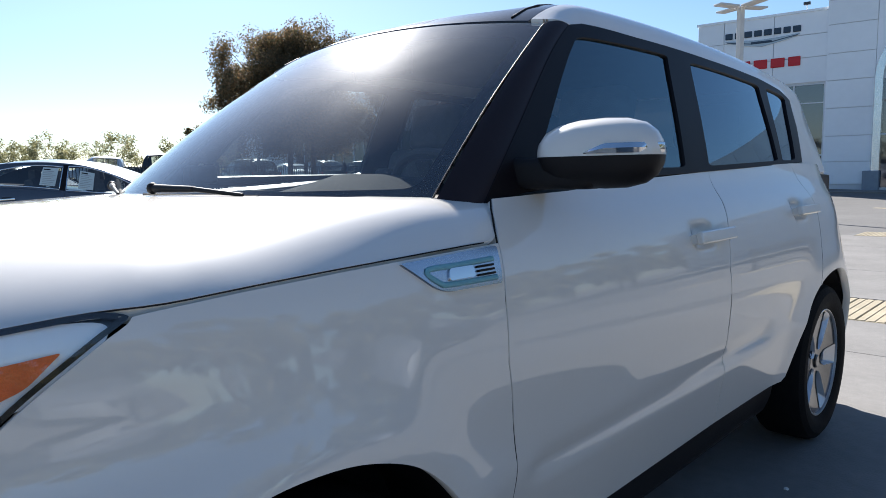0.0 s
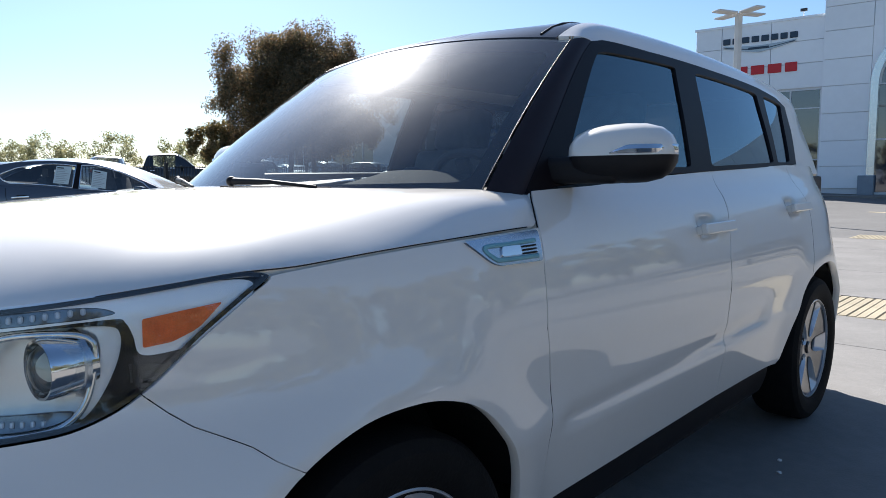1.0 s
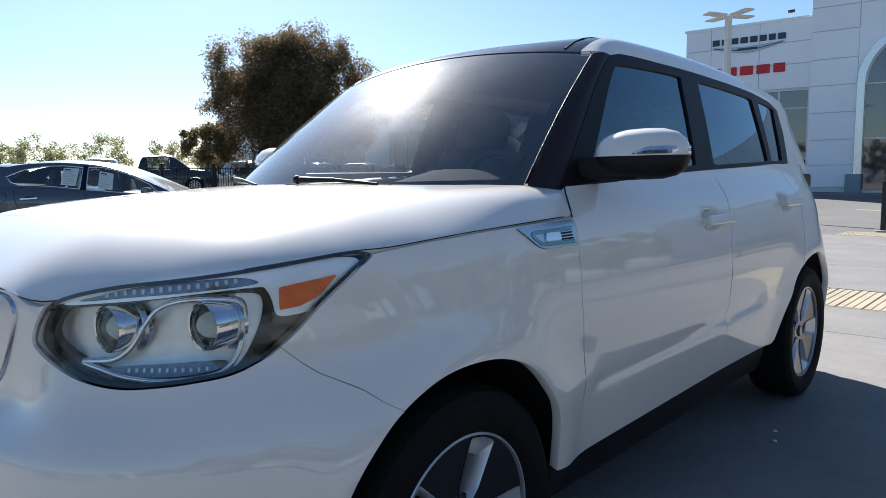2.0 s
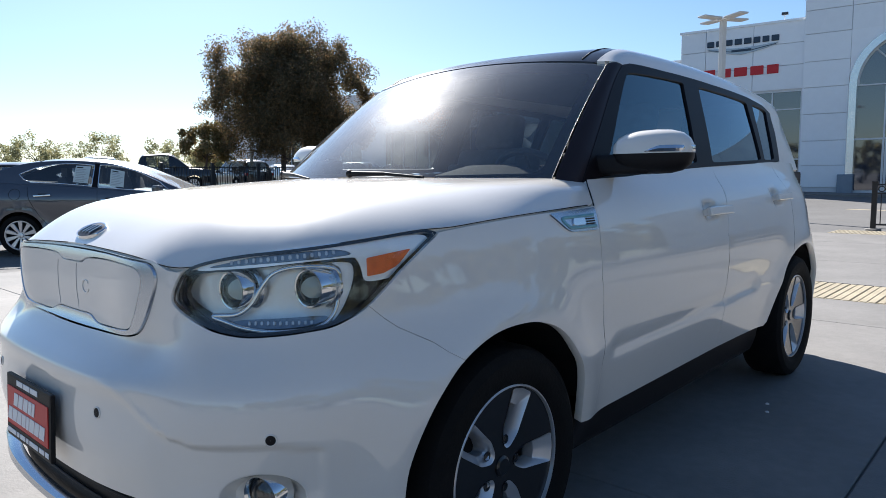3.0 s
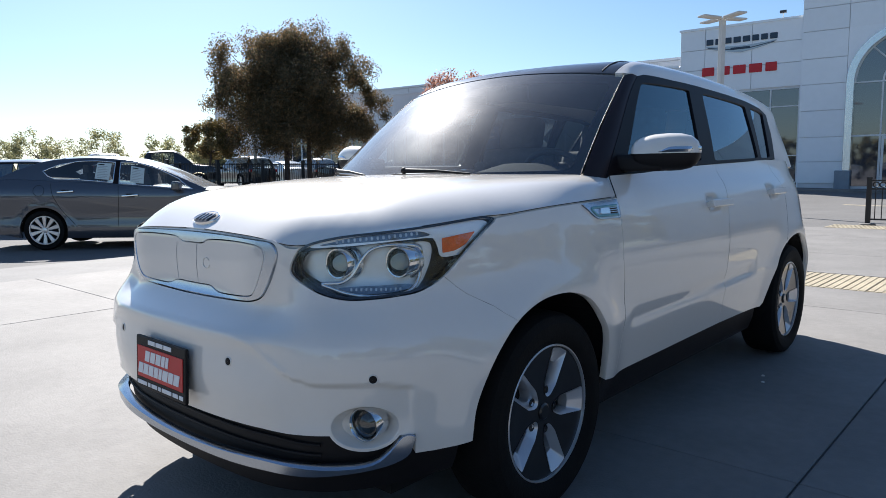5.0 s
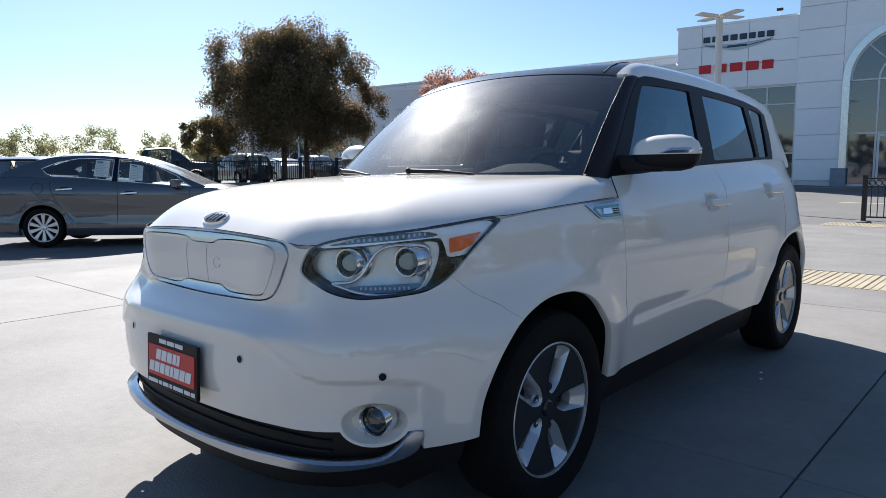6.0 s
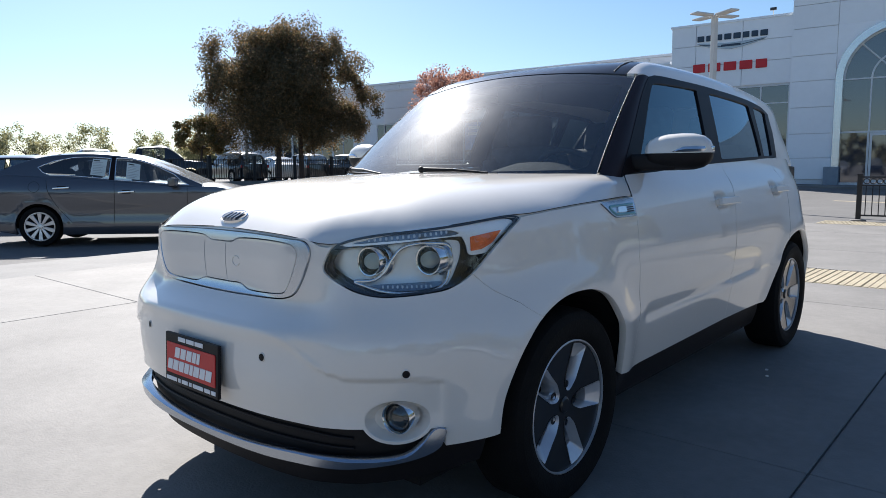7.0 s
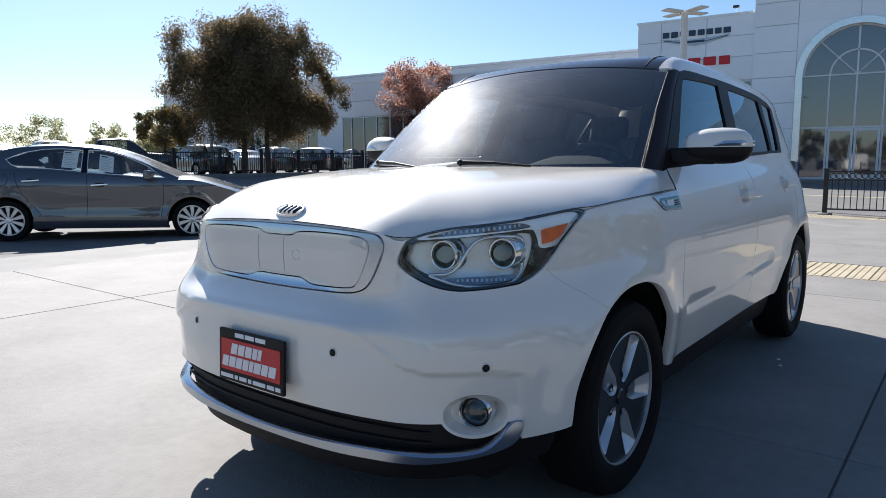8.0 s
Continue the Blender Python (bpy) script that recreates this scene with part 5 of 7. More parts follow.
LEAF_DARK = leaf_material("dark_green_brown_leaf", (0.088, 0.086, 0.044), (0.155, 0.118, 0.060), (0.31, 0.19, 0.085))
LEAF_RED = leaf_material("rusty_red_leaf", (0.25, 0.13, 0.10), (0.42, 0.21, 0.15), (0.54, 0.33, 0.23))
LEAF_OLIVE = leaf_material("olive_leaf", (0.12, 0.13, 0.05), (0.22, 0.20, 0.075), (0.34, 0.28, 0.11))


LEAF_BROWN = leaf_material("brown_green_leaf", (0.10, 0.105, 0.045), (0.20, 0.155, 0.06), (0.34, 0.23, 0.10))
# olive leaves for distant trees, with the paling of haze mixed into the colours
LEAF_FAR_HAZE = leaf_material("haze_paled_olive_leaf", (0.18, 0.19, 0.09), (0.28, 0.27, 0.13), (0.38, 0.34, 0.17))


def structure(ob, label, category):
    return tagged(ob, label, category, kind="structure")


def rise(x, y):
    """Height of the ground: level round the white car, a shallow dip by the other cars, then a gentle rise to the fence and the showroom."""
    return 0.46 * step(13.0, 30.0, -0.8 * x + 0.6 * y) - 0.065 * step(-6.4, -9.0, x) * step(9.0, 5.0, y)


# ---- ground ----
def ground():
    def axis(fine0, fine1, d):
        a = list(np.arange(fine0, fine1 + 0.01, d))
        return [-900, -400, -200, -120] + a + [120, 200, 400, 900]
    xs, ys = axis(-90, 60, 3.0), axis(-60, 90, 3.0)
    verts = [(x, y, rise(x, y) - 0.012) for x in xs for y in ys]
    n = len(ys)
    faces = [(i * n + j, (i + 1) * n + j, (i + 1) * n + j + 1, i * n + j + 1) for i in range(len(xs) - 1) for j in range(n - 1)]
    ob = mesh_object("ground", verts, faces, ASPHALT)
    structure(ob, "weathered grey asphalt car lot", "ground")
    return ob


def slab(parent, x0, x1, y0, y1, mat, top=0.0, gap=0.008, name="slab"):
    bm = bmesh.new()
    box(bm, ((x0 + x1) / 2, (y0 + y1) / 2, top - 0.04), (x1 - x0 - gap, y1 - y0 - gap * 0.6, 0.08), bevel=0.004, seg=1)
    return part(name, bm, mat, parent)


def pavement():
    base = structure(empty("pavement"), "pale concrete slabs with straight joints", "pavement")
    xs, ys = [-6.25, -3.82, 1.405, 6.54, 11.7], [-15.9, -10.8, -5.7, -0.56, 2.91, 3.93]
    for x0, x1 in zip(xs, xs[1:]):
        for y0, y1 in zip(ys, ys[1:]):
            slab(base, x0, x1, y0, y1, CONCRETE)
        for y0, y1 in ((4.97, 6.85), (6.85, 9.5), (9.5, 11.3)):
            slab(base, x0, x1, y0, y1, CONCRETE)
    bm = bmesh.new()
    box(bm, (-6.9, -5.9, -0.045), (1.29, 19.8, 0.08), bevel=0.004, seg=1)
    part("gutter_strip", bm, KERB, base, "greyer concrete gutter strip")
    return base


def ribbed_strip(x0, x1, y0, y1, label):
    base = structure(empty("pavement_strip"), label, "paving")
    n = int((x1 - x0) / 0.195)
    me = None
    for i in range(n):
        x = x0 + (i + 0.5) * 0.195
        if me is None:
            bm = bmesh.new()
            box(bm, (0, 0, -0.046), (0.1945, y1 - y0 - 0.01, 0.08), bevel=0.004, seg=1)
            for k in (-0.065, 0.0, 0.065):
                box(bm, (k, 0, -0.0045), (0.053, y1 - y0 - 0.03, 0.006), bevel=0.003, seg=1)
            ob = part("paver", bm, YELLOW, base)
            me = ob.data
        else:
            ob = new("paver", me)
            ob.parent = base
        ob.location = (x, (y0 + y1) / 2, 0.002)
    return base


def painted_line(a, b, w, mat, label):
    a, b = Vector(a), Vector(b)
    d = (b - a).normalized()
    s = Vector((-d.y, d.x)) * w / 2
    n = max(2, int((b - a).length / 2))
    verts, faces = [], []
    for i in range(n + 1):
        p = a.lerp(b, i / n)
        for q in (p + s, p - s):
            verts.append((q.x, q.y, rise(q.x, q.y) - 0.006))
    for i in range(n):
        faces.append((2 * i, 2 * i + 1, 2 * i + 3, 2 * i + 2))
    ob = mesh_object("road_line", verts, faces, mat)
    return structure(ob, label, "road marking")


# ---- showroom ----
WALL_A = radians(6)


def wall_m(y0=30.0):
    """Frame of the showroom front: local x along the wall, local -y out of it."""
    return Matrix.Translation((-8, y0, 0)) @ Matrix.Rotation(WALL_A, 4, "Z") @ Matrix.Translation((8, 0, 0))


def wbox(bm, m, x0, x1, y0, y1, z0, z1, bevel=0.0):
    box(bm, ((x0 + x1) / 2, (y0 + y1) / 2, (z0 + z1) / 2), (x1 - x0, y1 - y0, z1 - z0), bevel=bevel, seg=1)


def showroom():
    m = wall_m()
    b = structure(empty("wall_north", m), "white panelled showroom front with arched glass entrance", "building")

    def piece(name, x0, x1, y0, y1, z0, z1, mat, label="", bevel=0.0, parent=None):
        bm = bmesh.new()
        wbox(bm, m, x0, x1, y0, y1, z0, z1, bevel)
        return part(name, bm, mat, parent or b, label)
    # backing walls, butted round the openings
    piece("backing", -30.0, -12.0, 0.06, 0.5, 0.1, 5.98, WALL_GREY)
    piece("backing", -12.0, -9.3, 0.06, 0.5, 0.1, 7.6, WALL_GREY)
    piece("backing", -6.76, -5.0, 0.06, 0.5, 0.1, 10.4, WALL_GREY)
    piece("backing", -9.3, -6.76, 0.06, 0.5, 4.68, 7.6, WALL_GREY)
    piece("backing", -0.40, 2.0, 0.06, 0.5, 0.1, 10.4, WALL_GREY)
    piece("backing", -5.0, -0.40, 0.06, 0.5, 6.95, 10.4, WALL_GREY)
    piece("wall_foot", -30, -9.3, -0.03, 0.08, 0.1, 0.55, WALL_BASE, "dark wall foot")
    piece("wall_foot", -6.76, -5.27, -0.03, 0.08, 0.1, 0.48, WALL_BASE, "dark wall foot")
    # wall panels with open joints
    g = 0.012
    for x0, x1 in ((-12.0, -10.86), (-10.86, -8.81), (-8.81, -6.76)):
        for z0, z1 in ((4.72, 5.76), (5.76, 6.69), (6.69, 7.62)):
            piece("wall_panel", x0 + g, x1 - g, 0, 0.055, z0 + g, z1 - g, WALL_WHITE, "", 0.006)
    for z0, z1 in ((0.55, 1.4), (1.4, 2.5), (2.5, 3.6), (3.6, 4.72)):
        piece("wall_panel", -12.0 + g, -10.86 - g, 0, 0.055, z0 + g, z1 - g, WALL_WHITE, "", 0.006)
        piece("wall_panel", -10.86 + g, -9.30 - g, 0, 0.055, z0 + g, z1 - g, WALL_WHITE, "", 0.006)
    for x in range(-30, -12, 3):
        for z0, z1 in ((3.95, 4.9), (4.9, 6.0)):
            piece("wall_panel", x + g, x + 3 - g, 0, 0.055, z0 + g, z1 - g, WALL_WHITE, "", 0.006)
        pane = piece("pane", x + 0.02, x + 2.98, 0.02, 0.05, 0.56, 3.94, SHOP_GLASS, "dark shop window")
        for u in (0.0, 0.98, 1.98):
            piece("window_bar", x + u, x + u + 0.06, -0.04, 0.018, 0.56, 3.94, FRAME_WHITE, "", 0.0, pane)
        for z in (0.60, 1.55, 3.90):
            piece("window_bar", x + 0.06, x + 3.0, -0.035, 0.017, z - 0.03, z + 0.03, FRAME_WHITE, "", 0.0, pane)
        if x in (-24, -21):
            piece("poster", x + 0.15, x + 1.9, -0.03, 0.016, 2.2, 3.75, POSTER_BLUE if x == -24 else PAPER, "large window poster", 0.0, pane)
            for z in (3.45, 3.1):
                piece("print_bar", x + 0.35, x + 1.6, -0.045, -0.031, z - 0.08, z + 0.08, INK_WHITE if x == -24 else PRINT_GREY, "", 0.0, pane)
    zs = [0.48, 1.4, 2.45, 3.58, 4.70, 5.78, 6.93, 7.9, 9.0, 10.3]
    for z0, z1 in zip(zs, zs[1:]):
        for x0, x1 in ((-6.72, -5.0), (-0.40, 2.0)):
            piece("wall_panel", x0 + g, x1 - g, -0.16, -0.10, z0 + g, z1 - g, WALL_WHITE, "", 0.006)
        if z0 >= 6.9:
            for x0, x1 in ((-5.0, -2.7), (-2.7, -0.40)):
                piece("wall_panel", x0 + g, x1 - g, -0.16, -0.10, z0 + g, z1 - g, WALL_WHITE, "", 0.006)
    piece("tower_return", -6.75, -6.70, -0.16, 0.5, 0.1, 10.4, WALL_WHITE)
    piece("tower_core", -6.70, -5.02, -0.10, 0.055, 0.1, 10.4, WALL_GREY)
    piece("tower_core", -0.38, 2.0, -0.10, 0.055, 0.1, 10.4, WALL_GREY)
    piece("tower_core", -5.02, -0.38, -0.10, 0.055, 6.95, 10.4, WALL_GREY)
    piece("backing", 2.0, 16.0, 0.06, 0.5, 0.1, 7.6, WALL_GREY)
    for k in range(7):
        for z0, z1 in ((0.55, 2.45), (2.45, 4.70), (4.70, 6.1), (6.1, 7.62)):
            piece("wall_panel", 2.0 + 2 * k + g, 4.0 + 2 * k - g, 0, 0.055, z0 + g, z1 - g, WALL_WHITE, "", 0.006)
    piece("coping", -12.05, -6.76, -0.05, 0.55, 7.60, 7.70, WALL_WHITE, "flat metal coping")
    piece("coping", -30.0, -12.05, -0.05, 0.55, 5.98, 6.08, WALL_WHITE, "flat metal coping")
    piece("end_wall", -12.0, -11.6, 0.5, 14, 0.1, 7.62, WALL_GREY)
    piece("roof_slab", -11.6, 2.0, 0.5, 14, 7.2, 7.5, WALL_GREY)
    # left window
    piece("pane", -9.26, -6.80, 0.10, 0.12, 0.5, 4.66, SHOP_GLASS, "dark shop window")
    for x in (-9.28, -7.96, -6.80):
        piece("window_bar", x - 0.03, x + 0.03, 0.04, 0.14, 0.5, 4.68, FRAME_WHITE)
    for z in (0.52, 1.7, 3.87, 4.65):
        piece("window_bar", -9.25, -6.83, 0.045, 0.135, z - 0.025, z + 0.025, FRAME_WHITE)
    # panels of the wall above and beside the arch are cut by a spandrel that follows the curve
    cx, zs_, r1, r0 = -2.70, 4.67, 2.30, 2.03

    def curved(name, pts, y0, y1, mat, label, parent=None):
        bm = bmesh.new()
        vs = [bm.verts.new((x, y0, z)) for x, z in pts]
        f = bm.faces.new(vs)
        ext = bmesh.ops.extrude_face_region(bm, geom=[f])
        bmesh.ops.translate(bm, verts=[v for v in ext["geom"] if isinstance(v, bmesh.types.BMVert)], vec=(0, y1 - y0, 0))
        bmesh.ops.triangulate(bm, faces=[q for q in bm.faces if len(q.verts) > 4])
        return part(name, bm, mat, parent or b, label)

    def arc(r, a0, a1, n=28):
        return [(cx + r * math.cos(w), zs_ + r * math.sin(w)) for w in np.linspace(a0, a1, n)]
    for sg in (-1, 1):
        a0, a1 = (math.pi, math.pi / 2) if sg < 0 else (0, math.pi / 2)
        cor = [(cx + sg * r1, 6.95)] + arc(r1, a0, a1) + ([] if abs(zs_ + r1 - 6.95) < 0.005 else [(cx, 6.95)])
        curved("spandrel", cor, -0.155, -0.10, WALL_WHITE, "curved wall corner over the arch")
        trim = arc(r1, a0, a1) + arc(r0, a1, a0)
        curved("arch_trim", trim, -0.26, 0.10, ARCH_TRIM, "broad silver arch trim")
        x0, x1 = sorted((cx + sg * r1, cx + sg * r0))
        piece("arch_trim", x0, x1, -0.26, 0.10, 1.02, zs_, ARCH_TRIM, "broad silver arch trim")
        x0, x1 = sorted((cx + sg * (r1 + 0.28), cx + sg * (r0 - 0.02)))
        piece("stone_base", x0, x1, -0.34, 0.12, 0.18, 1.02, STONE, "grey stone base of the arch", 0.02)
    pane = arc(r0, 0, math.pi, 40) + [(cx - r0, 0.2), (cx + r0, 0.2)]
    curved("pane", pane, 0.11, 0.13, SHOP_GLASS, "dark arched window glass")
    for x0, x1, z0, z1 in ((cx - r0, cx + r0, 4.64, 4.70), (cx - r0, cx + r0, 2.43, 2.50), (cx - 0.035, cx + 0.035, 2.5, 6.68), (cx - 1.04, cx - 0.98, 2.5, 4.64), (cx + 0.98, cx + 1.04, 2.5, 4.64),
                           (cx - 1.06, cx - 0.98, 0.2, 2.43), (cx + 0.98, cx + 1.06, 0.2, 2.43), (cx - r0, cx + r0, 0.2, 0.34)):
        piece("window_bar", x0, x1, 0.05 if z1 - z0 > 0.2 else 0.045, 0.12, z0, z1, FRAME_WHITE, "white window bar")
    curved("window_bar", arc(1.04, 0, math.pi, 30) + arc(0.97, math.pi, 0, 30), 0.05, 0.12, FRAME_WHITE, "curved white window bar")
    curved("window_bar", arc(r0 + 0.01, 0, math.pi, 40) + arc(r0 - 0.06, math.pi, 0, 40), 0.05, 0.12, FRAME_WHITE, "curved white window bar")
    for a in (45, 135):
        bm = bmesh.new()
        c, s_ = math.cos(radians(a)), math.sin(radians(a))
        rod(bm, (cx, 0.08, zs_), (cx + r0 * c, 0.08, zs_ + r0 * s_), 0.035, n=6)
        part("window_bar", bm, FRAME_WHITE, b, "slanting white window bar")
    # entrance doors
    for x0, x1 in ((cx - 0.96, cx - 0.02), (cx + 0.02, cx + 0.96)):
        d = piece("door", x0, x1, 0.03, 0.045, 0.3, 2.38, SHOP_GLASS, "glazed entrance door with a pale frame")
        for u0, u1, z0, z1 in ((x0, x0 + 0.09, 0.24, 2.42), (x1 - 0.09, x1, 0.24, 2.42), (x0 + 0.09, x1 - 0.09, 2.30, 2.42), (x0 + 0.09, x1 - 0.09, 0.24, 0.46)):
            piece("door_rail", u0, u1, 0.0, 0.05, z0, z1, FRAME_WHITE, "", 0.0, d)
        xh = x1 - 0.13 if x0 < cx - 0.5 else x0 + 0.13
        bm = bmesh.new()
        rod(bm, (xh, -0.03, 1.05), (xh, -0.03, 1.75), 0.016)
        part("door_handle", bm, CHROME, d)
    # walk in front
    piece("walk", -14, 3, -2.6, 0.06, 0.0, 0.24, CONCRETE, "raised concrete walk")
    return b


def wall_sign(label, x0, x1, z0, z1, widths, mat, y=-0.05):
    """A row of plain blocks that stands for a row of sign letters."""
    sg = tagged(empty("wall_sign", wall_m()), label, "sign")
    total = sum(widths) + 0.28 * (len(widths) - 1)
    x, k = x0, (x1 - x0) / total
    for w in widths:
        bm = bmesh.new()
        wbox(bm, None, x, x + w * k, y, 0.0, z0, z1, 0.02)
        part("sign_block", bm, mat, sg)
        x += (w + 0.28) * k
    return sg


def wing_sign():
    sg = tagged(empty("wall_sign", wall_m()), "slim silver wing-shaped emblem on the wall", "sign")
    bm = bmesh.new()
    n = 24
    top, low = [], []
    for i in range(n + 1):
        t = -1 + 2 * i / n
        x = -9.30 + 1.50 * t
        top.append(bm.verts.new((x, -0.05, 6.70 + 0.10 * abs(t) ** 1.5)))
        low.append(bm.verts.new((x, -0.05, 6.70 + 0.10 * abs(t) ** 1.5 - 0.27 * (1 - abs(t)) ** 0.6 - 0.02)))
    for i in range(n):
        bm.faces.new((top[i], top[i + 1], low[i + 1], low[i]))
    ext = bmesh.ops.extrude_face_region(bm, geom=list(bm.faces))
    bmesh.ops.translate(bm, verts=[v for v in ext["geom"] if isinstance(v, bmesh.types.BMVert)], vec=(0, 0.048, 0))
    part("emblem", bm, WING_SILVER, sg)
    bm = bmesh.new()
    wbox(bm, None, -9.72, -8.88, -0.070, -0.052, 6.545, 6.645, 0.006)
    bar = part("emblem_bar", bm, SIGN_GREY, sg)
    for sgn in (-1, 1):
        bm = bmesh.new()
        rod(bm, (-9.30 + sgn * 0.42, -0.06, 6.57), (-9.30 + sgn * 1.42, -0.06, 6.735), 0.016, n=6)
        part("emblem_rib", bm, SIGN_GREY, bar)
    return sg


def roof_floodlight():
    fl = tagged(empty("flood_light", wall_m() @ pose(-7.62, 0.25, 7.70)), "small grey flood light on the roof edge", "flood light")
    bm = bmesh.new()
    rod(bm, (0, 0, -0.02), (0, 0, 0.26), 0.018)
    part("post", bm, POLE_WHITE, fl)
    bm = bmesh.new()
    box(bm, (0, 0, 0.31), (0.26, 0.12, 0.12), bevel=0.012)
    part("lamp_box", bm, GREY_ALLOY, fl)
    return fl


def pebble(x, y, r, seed):
    rng = random.Random(seed)
    bm = bmesh.new()
    bmesh.ops.create_icosphere(bm, subdivisions=2, radius=r)
    for v in bm.verts:
        v.co *= 1 + rng.uniform(-0.2, 0.2)
        v.co.z *= 0.5
    ob = part("pebble", bm, LINE_WHITE, None, smooth=True)
    ob.location = (x, y, r * 0.35)
    return tagged(ob, "small pale stone lying on the concrete", "stone", group="loose stones")


def far_building():
    m = Matrix.Translation((-30, 46, 0)) @ Matrix.Rotation(WALL_A, 4, "Z") @ Matrix.Translation((30, 0, 0))
    b = tagged(empty("commercial_building", m), "long pale grey panelled hall with dark shop windows", "building")

    def piece(name, x0, x1, y0, y1, z0, z1, mat, label="", bevel=0.0):
        bm = bmesh.new()
        wbox(bm, None, x0, x1, y0, y1, z0, z1, bevel)
        return part(name, bm, mat, b, label)
    piece("wall", -75, -12, 0.08, 22, 0.2, 9.2, WALL_GREY)
    piece("coping", -75.1, -11.9, -0.05, 22.1, 9.2, 9.38, WALL_GREY)
    x = -75.0
    while x < -15.1:
        x1 = x + 6.0
        rows = ((5.5, 7.35), (7.35, 9.18)) if -63.5 <= x < -16 else ((0.3, 2.0), (2.0, 3.7), (3.7, 5.5), (5.5, 7.35), (7.35, 9.18))
        for z0, z1 in rows:
            piece("wall_panel", x + 0.03, x1 - 0.03, 0, 0.075, z0 + 0.03, z1 - 0.03, WALL_GREY)
        x = x1
    x = -63.0
    i = 0
    while x < -15.1:
        if i == 4:
            piece("wall_pier", x, x + 3, 0, 0.075, 0.3, 5.5, WALL_GREY)
        else:
            w = piece("window", x + 0.05, x + 2.95, 0.03, 0.06, 0.6, 5.4, SHOP_GLASS, "tall dark shop window")
            for u0, u1, z0, z1 in ((x, x + 0.12, 0.4, 5.48), (x + 1.45, x + 1.53, 0.4, 5.48), (x + 2.88, x + 3.0, 0.4, 5.48)):
                bm = bmesh.new()
                wbox(bm, None, u0, u1, -0.03, 0.028, z0, z1)
                part("frame", bm, FRAME_WHITE, w)
            bm = bmesh.new()
            wbox(bm, None, x + 0.12, x + 2.88, -0.025, 0.026, 1.72, 1.84)
            part("frame", bm, FRAME_WHITE, w)
            if i in (6, 7):
                bm = bmesh.new()
                wbox(bm, None, x + 0.2, x + 2.8, -0.03, 0.02, 2.2, 5.2)
                part("poster", bm, POSTER_BLUE, w, "large blue window poster")
                for k, zz in enumerate((4.75, 4.35)):
                    bm = bmesh.new()
                    wbox(bm, None, x + 0.5, x + 2.5 - 0.4 * k, -0.045, -0.031, zz - 0.11, zz + 0.11)
                    part("print_bar", bm, INK_WHITE, w)
            if i == 9:
                bm = bmesh.new()
                wbox(bm, None, x + 0.5, x + 2.4, -0.03, 0.02, 2.6, 5.1)
                part("poster", bm, PAPER, w, "white window poster")
                for zz in (4.6, 3.6, 3.1):
                    bm = bmesh.new()
                    wbox(bm, None, x + 0.8, x + 2.1, -0.045, -0.031, zz - 0.13, zz + 0.13)
                    part("print_bar", bm, PRINT_GREY, w)
        x += 3.0
        i += 1
    return b


# ---- lamps, fences ----
def lot_lamp(x, y, h, turn, label):
    z0 = rise(x, y)
    lp = tagged(empty("street_lamp", pose(x, y, z0, 0, 0, turn)), label, "street lamp")
    bm = bmesh.new()
    lathe(bm, [(0.20, -0.05), (0.20, 0.45), (0.18, 0.5), (0.001, 0.5)], Matrix(), 20)
    part("footing", bm, CONCRETE, lp, "round concrete footing")
    bm = bmesh.new()
    box(bm, (0, 0, h / 2 + 0.25), (0.125, 0.125, h - 0.5), bevel=0.012)
    part("pole", bm, POLE_WHITE, lp)
    for k in range(4):
        r = Matrix.Rotation(k * math.pi / 2, 4, "Z")
        bm = bmesh.new()
        box(bm, (0.42, 0, h + 0.0), (0.56, 0.27, 0.045), Matrix.Rotation(radians(-1.5), 4, "Y"), bevel=0.02, seg=2)
        bmesh.ops.transform(bm, matrix=r, verts=bm.verts)
        hd = part("lamp_head", bm, POLE_WHITE, lp, "flat pale lamp head", smooth=True)
        bm = bmesh.new()
        rod(bm, (0.03, 0, h - 0.04), (0.20, 0, h + 0.02), 0.03)
        bmesh.ops.transform(bm, matrix=r, verts=bm.verts)
        part("arm", bm, POLE_WHITE, hd)
    return lp


